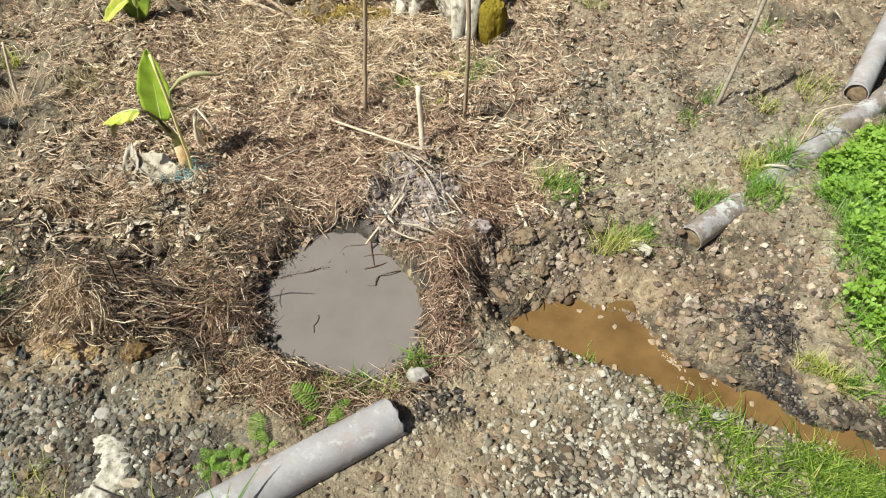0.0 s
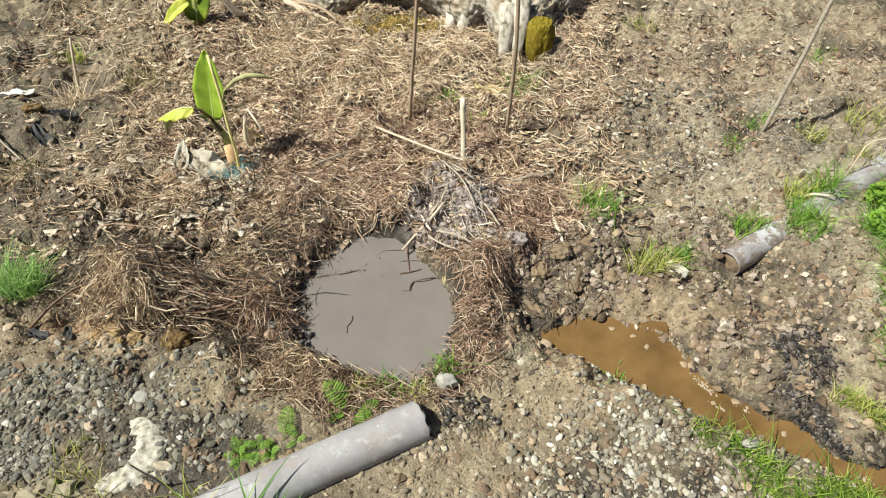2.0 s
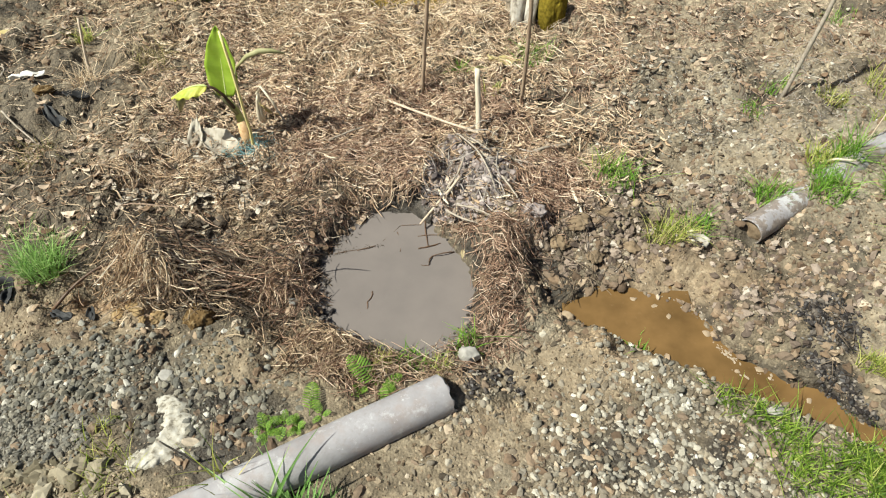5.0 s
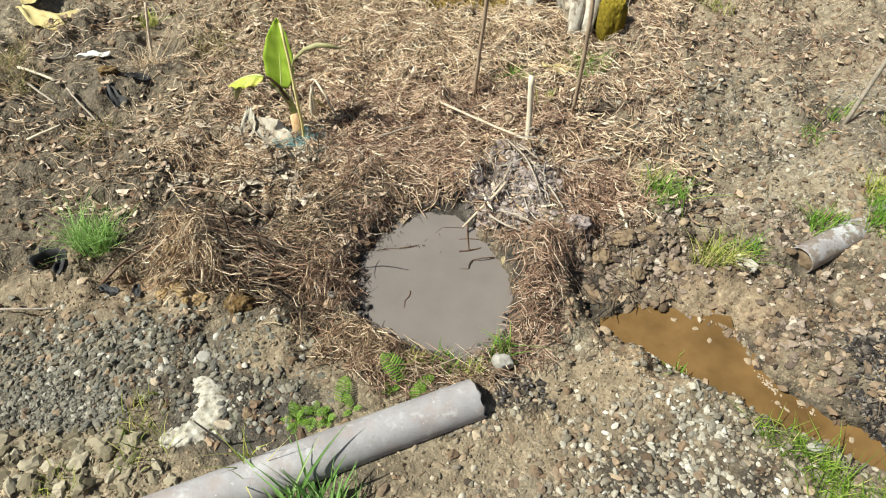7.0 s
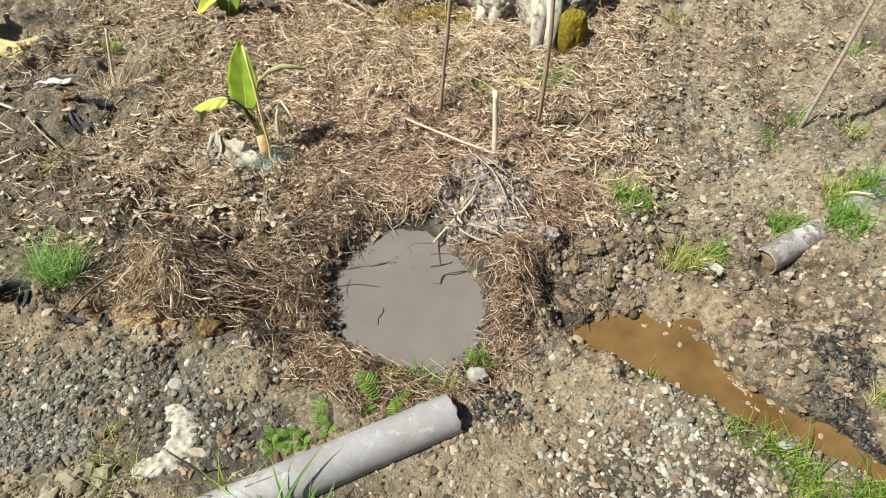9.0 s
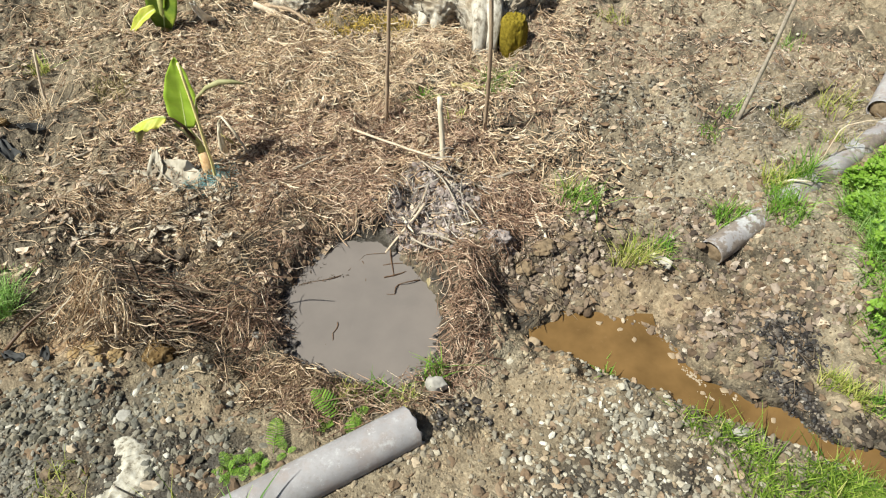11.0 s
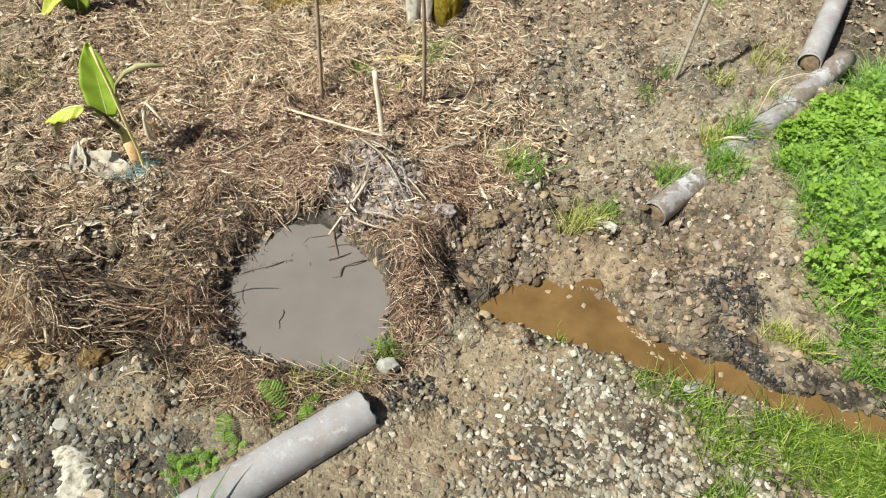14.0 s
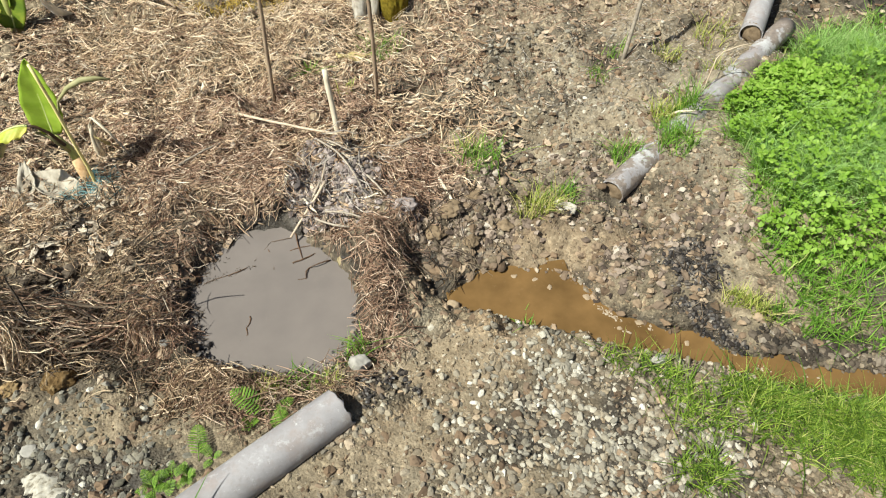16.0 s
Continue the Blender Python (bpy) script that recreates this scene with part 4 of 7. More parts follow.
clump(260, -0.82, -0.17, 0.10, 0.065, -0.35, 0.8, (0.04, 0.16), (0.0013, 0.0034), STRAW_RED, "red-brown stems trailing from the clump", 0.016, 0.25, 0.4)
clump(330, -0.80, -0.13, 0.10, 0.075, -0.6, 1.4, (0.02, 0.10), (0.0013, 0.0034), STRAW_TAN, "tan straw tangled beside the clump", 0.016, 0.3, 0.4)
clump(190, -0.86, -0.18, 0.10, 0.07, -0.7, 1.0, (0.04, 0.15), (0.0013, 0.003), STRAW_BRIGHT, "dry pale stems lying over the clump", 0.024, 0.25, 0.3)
clump(220, 0.010, -0.19, 0.030, 0.090, -1.2, 1.2, (0.02, 0.07), (0.0014, 0.0034), STRAW_DARK, "dark roots matted on the ridge", 0.008)
clump(430, 0.010, -0.19, 0.032, 0.090, -1.2, 0.9, (0.02, 0.075), (0.0014, 0.0036), STRAW_RED, "red-brown fibres matted on the ridge", 0.009)
clump(220, 0.05, 0.02, 0.045, 0.05, -1.0, 1.2, (0.02, 0.075), (0.0014, 0.0036), STRAW_RED, "red-brown fibres matted on the ridge", 0.008)
clump(520, 0.165, 0.245, 0.050, 0.065, -1.35, 0.6, (0.03, 0.09), (0.0014, 0.0036), STRAW_RED, "patch of red-brown fibres beside the ash heap", 0.009)
clump(50, -0.84, -0.19, 0.07, 0.05, -0.35, 0.35, (0.10, 0.20), (0.0030, 0.0060), STRAW_DARK, "thick dark stems trailing from the clump", 0.030, 0.15, 0.15)
clump(50, -0.82, -0.17, 0.10, 0.05, -0.3, 0.4, (0.10, 0.24), (0.0026, 0.0050), STRAW_RED, "thick red-brown stems trailing from the clump", 0.034, 0.15, 0.15)
clump(40, -1.02, -0.24, 0.06, 0.05, -1.5, 0.35, (0.09, 0.17), (0.0028, 0.0050), STRAW_BRIGHT, "thick bleached stems hanging from the clump", 0.036, 0.2, 0.15)
clump(500, -0.72, -0.08, 0.08, 0.13, 0.6, 1.6, (0.02, 0.09), (0.0013, 0.003), STRAW_TAN, "tangled straw between clump and hole", 0.012)
clump(150, -0.635, -0.205, 0.050, 0.050, -1.55, 0.35, (0.05, 0.12), (0.0016, 0.0036), STRAW_PALE, "pale stems hanging towards the hole's rim", 0.020, 0.3, 0.25)
clump(110, -0.615, -0.26, 0.045, 0.045, -1.6, 0.45, (0.04, 0.10), (0.0016, 0.0034), STRAW_RED, "red-brown stems hanging towards the hole's rim", 0.018, 0.3, 0.25)


def leaf_bits(name, x, y, size, mat, label, ratio=(0.3, 0.6)):
    """Small curled dead-leaf flakes with a rim of thickness."""
    n = len(x)
    L = rng.uniform(size[0], size[1], n)
    w = L * rng.uniform(ratio[0], ratio[1], n)
    a, curl, tip = rng.uniform(0, 2 * np.pi, n), rng.uniform(0.1, 0.5, n), rng.normal(0, 0.3, n)
    z = height(x, y) + 0.006
    u = np.array([-0.5, -0.2, 0.15, 0.5])
    prof = np.array([0.25, 0.95, 0.85, 0.12])
    cols = []
    for side in (-0.5, 0.0, 0.5):
        lx = u[None] * L[:, None]
        ly = side * prof[None] * w[:, None]
        lz = (abs(side) * 2) * curl[:, None] * w[:, None] * 0.6 + np.abs(tip[:, None] * lx) + (u[None] ** 2) * curl[:, None] * L[:, None] * 0.5
        cols.append(np.stack([x[:, None] + lx * np.cos(a)[:, None] - ly * np.sin(a)[:, None], y[:, None] + lx * np.sin(a)[:, None] + ly * np.cos(a)[:, None], z[:, None] + lz], -1))
    v = np.stack(cols, 2).reshape(-1, 3)
    b = (np.arange(n) * 12)[:, None, None, None]
    k = (np.arange(3) * 3)[None, :, None, None]
    f = (b + k + np.array([[0, 1, 4, 3], [1, 2, 5, 4]])[None, None]).reshape(-1, 4)
    v = v + rng.normal(0, 0.0016, v.shape)
    ob = mesh_np(name, v, f, mat, True)
    ob.modifiers.new("thickness", "SOLIDIFY").thickness = 0.0008
    return tagged(ob, label, "dead leaves", kind="stuff")


x, y = scatter(8500, (-2.5, 2.4, -0.2, 1.9), lambda x, y: np.maximum.reduce([0.65 * spot(x, y, -0.95, 0.35, 0.9, 0.55), 0.5 * litter_area(x, y), 0.5 * spot(x, y, 2.2, 1.15, 0.3, 0.4), 0.25 * spot(x, y, 0.7, 1.4, 0.8, 0.5)]) * dry(x, y))
leaf_bits("leaf_litter", x, y, (0.010, 0.042), LITTER, "torn dry leaf scraps among the straw")
x, y = scatter(5000, (-2.3, 0.6, 0.1, 1.7), lambda x, y: litter_area(x, y) * smooth01((x + 1.25) / 0.4) * patch(x, y, 9, 4.0, 0.1))
leaf_bits("leaf_litter", x, y, (0.025, 0.085), STRAW_PALE, "flat dry grass blades and chaff", (0.05, 0.10))
x, y = scatter(3600, (-1.6, 0.6, 0.45, 1.6), lambda x, y: litter_area(x, y) * patch(x, y, 63, 5.0, 0.2) * (1 - mossy(x, y)))
leaf_bits("leaf_litter", x, y, (0.015, 0.060), STRAW_PALE, "pale leaf and stalk splinters on the straw", (0.08, 0.22))
x, y = scatter(2600, (-2.5, -0.5, -0.3, 1.3), lambda x, y: np.maximum(0.8 * spot(x, y, -1.05, 0.45, 0.45, 0.45), 0.35 * spot(x, y, -1.7, 0.4, 0.8, 0.6)) * dry(x, y) * patch(x, y, 59, 5, 0.2))
leaf_bits("leaf_litter", x, y, (0.008, 0.034), LITTER, "torn pale leaf scraps trodden into the soil", (0.3, 0.7))
x, y = scatter(6000, (-2.5, -0.6, -0.4, 1.2), lambda x, y: 0.7 * spot(x, y, -1.5, 0.35, 0.9, 0.65) * dry(x, y) * patch(x, y, 60, 6, 0.15))
straws("straw_litter", x, y, (0.02, 0.12), (0.0013, 0.0034), STRAW_PALE, "loose straw on bare olive-brown soil", 0.003, 0.08, 0.5, steps=4)
x, y = scatter(1500, (-1.5, -0.6, -0.05, 0.55), lambda x, y: spot(x, y, -1.02, 0.25, 0.34, 0.2) * patch(x, y, 78, 9, 0.05) * dry(x, y))
leaf_bits("leaf_litter", x, y, (0.018, 0.055), LEAF_SCRAP, "pale torn leaf scraps lying on the soil", (0.3, 0.6))
x, y = scatter(1500, (-1.0, 0.4, 0.2, 1.0), lambda x, y: red_area(x, y) * (puddle_ratio(x, y) > 1.25))
leaf_bits("leaf_litter", x, y, (0.02, 0.06), LITTER, "flat brown leaf shreds near the hole", (0.1, 0.3))


# ---- tubes, sticks and lumps ----
def sweep(points, radii, sides=8, lump=0.0, gen=None, caps=True):
    """A bmesh tube along points with a radius at each."""
    bm = bmesh.new()
    pts = [Vector(p) for p in points]
    rings = []
    side = None
    for i, p in enumerate(pts):
        d = (pts[min(i + 1, len(pts) - 1)] - pts[max(i - 1, 0)]).normalized()
        if side is None:
            side = d.orthogonal().normalized()
        side = (side - d * side.dot(d)).normalized()
        up = d.cross(side)
        ring = []
        for k in range(sides):
            t = 2 * math.pi * k / sides
            r = radii[i] * (1 + (gen.normal(0, lump) if gen is not None else 0))
            ring.append(bm.verts.new(p + (side * math.cos(t) + up * math.sin(t)) * r))
        rings.append(ring)
    for a, b in zip(rings, rings[1:]):
        for k in range(sides):
            bm.faces.new((a[k], a[(k + 1) % sides], b[(k + 1) % sides], b[k]))
    if caps:
        bm.faces.new(rings[0][::-1])
        bm.faces.new(rings[-1])
    return bm


def stick(name, a, b, r0, r1, mat, label, bow=0.01, seed=1, sides=8, category="stick", knots=0.022):
    """A slightly bowed, knotty stick from a to b, rooted at its own origin."""
    gen = np.random.default_rng(seed)
    a, b = Vector(a), Vector(b)
    n = 9
    off = Vector(gen.normal(0, 1, 3)) * bow
    pts = []
    for i in range(n):
        s = i / (n - 1)
        pts.append((b - a) * s + off * math.sin(math.pi * s) + Vector(gen.normal(0, 0.0006, 3)))
    ob = part(name, sweep(pts, [r0 + (r1 - r0) * i / (n - 1) + abs(gen.normal(0, knots)) * r0 for i in range(n)], sides, 0.025, gen), mat)
    ob.location = a
    return tagged(ob, label, category)


def lump(name, x, y, z, size, mat, label, category, seed=1, rough=0.05, sub=4, turn=0.0, cuts=9):
    """A rock or clod: a sphere cut by planes and roughened."""
    gen = np.random.default_rng(seed)
    bm = bmesh.new()
    bmesh.ops.create_icosphere(bm, subdivisions=sub, radius=1.0)
    planes = [(Vector(gen.normal(0, 1, 3)).normalized(), gen.uniform(0.55, 0.85)) for _ in range(cuts)]
    for v in bm.verts:
        for d, c in planes:
            k = v.co.dot(d)
            if k > c:
                v.co -= d * (k - c) * 0.9
        v.co *= 1 + rough * noise.noise(v.co * 2.5 + Vector((seed, 0, 0))) * 2 + rough * noise.noise(v.co * 8 + Vector((seed, 3, 0)))
        v.co = Vector((v.co.x * size[0], v.co.y * size[1], v.co.z * size[2]))
    ob = part(name, bm, mat)
    ob.matrix_basis = pose(x, y, z, 0, 0, turn)
    return tagged(ob, label, category)


# ---- the grey plastic tubes ----
def pvc_tube(a, b, r, label, chips=0.0, seed=1, mat=PVC):
    """A thick-walled tube, a little bowed and out of round, with a broken near end."""
    gen = np.random.default_rng(seed)
    a, b = Vector(a), Vector(b)
    d = (b - a).normalized()
    side = d.cross(Vector((0, 0, 1))).normalized()
    up = side.cross(d)
    n, m = 40, 40
    length = (b - a).length
    bm = bmesh.new()
    shells = []
    for rr in (r, r - 0.0035):
        rings = []
        for i in range(n):
            s = (i / (n - 1)) ** 1.6
            ring = []
            for k in range(m):
                t = 2 * math.pi * k / m
                cut = chips * (noise.noise(Vector((math.cos(t) * 2.2, math.sin(t) * 2.2, seed))) + 0.5 * noise.noise(Vector((math.cos(t) * 7, math.sin(t) * 7, seed)))) if i == 0 else 0.0
                q = rr * (1 + 0.012 * noise.noise(Vector((s * length * 6, math.cos(t), math.sin(t)))))
                p = d * (s * length + cut) + (side * math.cos(t) + up * math.sin(t)) * q + up * 0.004 * math.sin(s * 5 + seed)
                ring.append(bm.verts.new(p))
            rings.append(ring)
        shells.append(rings)
    for rings in shells:
        for p, q in zip(rings, rings[1:]):
            for k in range(m):
                bm.faces.new((p[k], p[(k + 1) % m], q[(k + 1) % m], q[k]))
    for e in (0, -1):
        p, q = shells[0][e], shells[1][e]
        for k in range(m):
            bm.faces.new((p[k], p[(k + 1) % m], q[(k + 1) % m], q[k]))
    ob = part("drain_pipe", bm, mat)
    ob.location = a
    return tagged(ob, label, "pipe", group="drain pipes")


pvc_tube((-0.119, -0.535, 0.020), (-1.30, -1.250, 0.024), 0.0530, "weathered grey plastic drain pipe half sunk in soil by the hole", 0.010, 1)
pvc_tube((0.775, 0.078, 0.014), (1.775, 0.862, 0.035), 0.0425, "muddy grey plastic drain pipe half buried along the grass", 0.003, 2, PVC_MUDDY)
pvc_tube((1.575, 0.785, 0.075), (2.75, 2.42, 0.13), 0.0435, "long grey plastic drain pipe with open brown end", 0.003, 5)
lump("soil_plug", 0.786, 0.087, 0.013, (0.016, 0.0395, 0.0395), CLOD_BROWN, "brown soil packed into the pipe's open end", "soil", 41, 0.06, 4, 38, 3)
lump("soil_plug", 1.584, 0.797, 0.075, (0.016, 0.040, 0.040), CLOD_BROWN, "orange-brown soil packed into the pipe's open end", "soil", 42, 0.06, 4, 38, 3)


# ---- fallen trunk ----
def fallen_trunk():
    root = empty("fallen_trunk", 0.0, 1.70, 0.0)
    gen = np.random.default_rng(5)
    foot_x = [-1.05, -0.90, -0.70, -0.45, -0.20, -0.08, 0.00, 0.06, 0.14, 0.22, 0.30, 0.42, 0.50]
    foot_y = [1.80, 1.60, 1.52, 1.50, 1.45, 1.43, 1.37, 1.27, 1.28, 1.36, 1.48, 1.70, 2.00]
    prof = [(0.0, -0.03), (0.008, 0.03), (0.025, 0.075), (0.06, 0.12), (0.11, 0.155), (0.18, 0.20), (0.26, 0.28), (0.34, 0.38), (0.44, 0.46), (0.56, 0.47), (0.68, 0.38), (0.76, 0.18), (0.77, -0.03)]
    dense = np.linspace(0, len(prof) - 1, 90)
    py = np.interp(dense, range(len(prof)), [p[0] for p in prof])
    pz = np.interp(dense, range(len(prof)), [p[1] for p in prof])
    bm = bmesh.new()
    rows = []
    for x in np.linspace(-1.05, 0.50, 210):
        fy = float(np.interp(x, foot_x, foot_y))
        hollow = math.exp(-((x + 0.46) / 0.27) ** 4) + 0.8 * math.exp(-((x + 0.04) / 0.05) ** 2)
        row = []
        for a, b in zip(py, pz):
            low = max(0.0, 1 - b / 0.15) * (a < 0.3)
            d = noise.noise(Vector((x * 9, a * 7 + b * 7, 1))) * 0.022 + noise.noise(Vector((x * 4, a * 3, 7))) * 0.035
            crack = abs(noise.noise(Vector((x * 13, (a + b) * 20, 3))))
            d += 0.026 * min(1.0, crack * 4) + 0.022 * noise.noise(Vector((x * 24, a * 24, b * 24))) + 0.015 * noise.noise(Vector((x * 60, a * 60, b * 60)))
            row.append(bm.verts.new((x, fy + a + 0.20 * hollow * low - d * 0.6 - 1.70, b + d * (0.7 if b > 0 else 0) - 0.012 * hollow * low)))
        rows.append(row)
    for a, b in zip(rows, rows[1:]):
        for k in range(len(a) - 1):
            bm.faces.new((a[k], a[k + 1], b[k + 1], b[k]))
    bm.faces.new(rows[0])
    bm.faces.new(rows[-1][::-1])
    part("trunk", bm, BARK, root)
    # feet of pale stripped wood and the mossy knob
    for k, (x, y, w, h) in enumerate(((0.055, 1.255, 0.034, 0.15), (0.115, 1.275, 0.036, 0.17), (-0.14, 1.44, 0.03, 0.10), (-0.20, 1.46, 0.026, 0.09))):
        pts = [Vector((x, y - 1.70, -0.03)), Vector((x + 0.004, y - 1.69, h * 0.3)), Vector((x + 0.012, y - 1.65, h * 0.7)), Vector((x + 0.01, y - 1.56, h + 0.03))]
        part("root", sweep(pts, [w * 1.15, w * 0.85, w * 0.95, w * 1.2], 16, 0.12, gen), ROOT_PALE, root, "pale stripped buttress root")
    knob = bmesh.new()
    bmesh.ops.create_icosphere(knob, subdivisions=5, radius=1.0)
    for v in knob.verts:
        v.co *= 1 + 0.10 * noise.noise(v.co * 2) + 0.05 * noise.noise(v.co * 9)
        v.co = Vector((0.212 + v.co.x * 0.062, -0.40 + v.co.y * 0.065, 0.075 + max(-0.12, min(0.09, v.co.z * 0.14)) + 0.012 * noise.noise(v.co * 6)))
    part("mossy_knob", knob, MOSS, root, "olive moss-covered knob at the trunk's foot")
    return tagged(root, "fallen grey tree trunk with flaking bark and moss", "tree trunk")


fallen_trunk()
x, y = scatter(4800, (-0.8, -0.1, 1.28, 1.60), lambda x, y: spot(x, y, -0.44, 1.46, 0.24, 0.08))
v, f = blades(x, y, height(x, y), (0.012, 0.035), (0.002, 0.0035), 0.6, rng, 3, 1.0)
tagged(mesh_np("golden_moss", v, f, MOSS_GOLD), "golden moss and grass under the trunk", "moss", kind="stuff")


# ---- banana seedlings ----
def leaf_mesh(length, width, fold, arch, wave, seed, twist=0.0, tip=1.4):
    """A banana leaf: base at the origin, growing along +y, arching in z."""
    gen = np.random.default_rng(seed)
    bm = bmesh.new()
    n, m = 26, 5
    grid = []
    for i in range(n):
        s = i / (n - 1)
        w = width * 0.5 * (math.sin(math.pi * min(1, s * 0.93 + 0.07) ** 0.8) ** 0.75) * (1 if s < 0.97 else 0.6)
        row = []
        for j in range(-m, m + 1):
            k = j / m
            ripple = wave * math.sin(s * 23 + j * 0.8 + seed) * abs(k)
            p = Vector((k * w * math.cos(fold), s * length, abs(k) * w * math.sin(fold) + ripple - arch * length * s ** tip))
            p = Matrix.Rotation(twist * s, 4, "Y") @ p
            row.append(bm.verts.new(p))
        grid.append(row)
    for a, b in zip(grid, grid[1:]):
        for j in range(2 * m):
            bm.faces.new((a[j], a[j + 1], b[j + 1], b[j]))
    return bm, [r[m].co.copy() for r in grid]


def add_leaf(root, m, mat, length, width, fold, arch, wave, seed, label, rib=MIDRIB, twist=0.0, tip=1.4):
    bm, line = leaf_mesh(length, width, fold, arch, wave, seed, twist, tip)
    ob = part("leaf", bm, mat, root, label)
    ob.matrix_basis = m
    ob.modifiers.new("thickness", "SOLIDIFY").thickness = 0.0012
    part("midrib", sweep([p - Vector((0, 0, 0.001)) for p in line], [0.0042 * (1 - 0.8 * i / len(line)) for i in range(len(line))], 6), rib, ob)
    return ob


def banana_seedling():
    z = hz(-0.905, 0.435)
    root = empty("banana_seedling", -0.905, 0.435, z)
    part("stem", sweep([(0.015, -0.015, -0.02), (0.008, -0.008, 0.05), (-0.005, 0.0, 0.12), (-0.020, 0.006, 0.155), (-0.028, 0.008, 0.175)], [0.018, 0.016, 0.011, 0.007, 0.003], 14), STEM, root, "green and yellow banana stem")
    part("stem_base", sweep([(0.018, -0.024, -0.02), (0.013, -0.02, 0.03), (0.004, -0.016, 0.085)], [0.023, 0.021, 0.014], 14, 0.05, np.random.default_rng(2)), STEM_BASE, root, "orange-brown peeling stem base")
    # the upright leaf faces the path
    m = Matrix.Translation((-0.028, 0.006, 0.176)) @ Matrix.Rotation(radians(4), 4, "Y") @ Matrix.Rotation(radians(80), 4, "X")
    add_leaf(root, m, BANANA_LEAF, 0.240, 0.108, 0.22, 0.02, 0.004, 1, "fresh bright green upright banana leaf")
    # the yellowed leaf hangs to one side on a dark stalk
    part("stalk", sweep([(-0.004, -0.012, 0.14), (-0.026, -0.016, 0.195), (-0.05, -0.02, 0.225), (-0.075, -0.025, 0.238)], [0.006, 0.005, 0.0045, 0.004], 8), STEM_DARK, root, "dark brown leaf stalk")
    m = Matrix.Translation((-0.068, -0.025, 0.236)) @ Matrix.Rotation(radians(97), 4, "Z") @ Matrix.Rotation(radians(18), 4, "X")
    add_leaf(root, m, BANANA_YELLOW, 0.112, 0.085, -0.62, 0.72, 0.005, 4, "yellowing banana leaf hanging down", MIDRIB, 0.0, 2.0)
    part("leaf_tip", sweep([(-0.165, -0.030, 0.205), (-0.180, -0.035, 0.175), (-0.186, -0.037, 0.140)], [0.012, 0.015, 0.004], 6, 0.2, np.random.default_rng(3)), LEAF_OLIVE, root, "withered olive-brown leaf tip")
    part("stalk", sweep([(0.0, -0.014, 0.115), (-0.03, -0.016, 0.175), (-0.06, -0.018, 0.205)], [0.006, 0.005, 0.003], 8), LEAF_OLIVE, root, "pale olive leaf stalk")
    # a withered narrow leaf arches over to the other side
    olive = [(0.006, 0.006, 0.16), (0.014, 0.008, 0.23), (0.034, 0.012, 0.285), (0.078, 0.014, 0.325), (0.125, 0.015, 0.345), (0.165, 0.015, 0.348), (0.205, 0.015, 0.340)]
    part("leaf", sweep(olive, [0.0025, 0.0025, 0.004, 0.008, 0.010, 0.008, 0.002], 8, 0.08, np.random.default_rng(8)), LEAF_OLIVE, root, "narrow withered olive leaf, rolled lengthwise")
    return tagged(root, "young banana plant with a green and a yellowing leaf", "banana plant")


banana_seedling()
stick("bamboo_stake", (-0.868, 0.392, -0.02), (-0.874, 0.410, 0.462), 0.0058, 0.0045, BAMBOO, "yellow split bamboo stake tied beside the banana plant", 0.004, 3, 6)


def second_seedling():
    root = empty("banana_seedling", -1.385, 1.44, hz(-1.385, 1.44))
    part("stem", sweep([(0, 0, -0.02), (0.01, 0, 0.10), (0.02, 0.01, 0.24)], [0.028, 0.022, 0.012], 12), STEM, root, "green banana stem")
    m = Matrix.Translation((0.010, -0.03, 0.04)) @ Matrix.Rotation(radians(10), 4, "Y") @ Matrix.Rotation(radians(78), 4, "X")
    add_leaf(root, m, BANANA_DARK, 0.34, 0.15, 0.35, 0.05, 0.002, 8, "dark green banana leaf")
    m = Matrix.Translation((0.0, -0.04, 0.13)) @ Matrix.Rotation(radians(120), 4, "Z") @ Matrix.Rotation(radians(-8), 4, "X") @ Matrix.Rotation(radians(-35), 4, "Y")
    add_leaf(root, m, BANANA_YELLOW, 0.17, 0.07, 0.5, 0.75, 0.003, 9, "yellowed leaf hanging to the soil", MIDRIB, 0.2, 1.6)
    m = Matrix.Translation((0.02, -0.01, 0.12)) @ Matrix.Rotation(radians(-20), 4, "Z") @ Matrix.Rotation(radians(72), 4, "X")
    add_leaf(root, m, BANANA_DARK, 0.2, 0.07, 0.5, 0.1, 0.002, 12, "short green banana leaf")
    return tagged(root, "banana plant with a green and a drooping yellow leaf", "banana plant")


second_seedling()


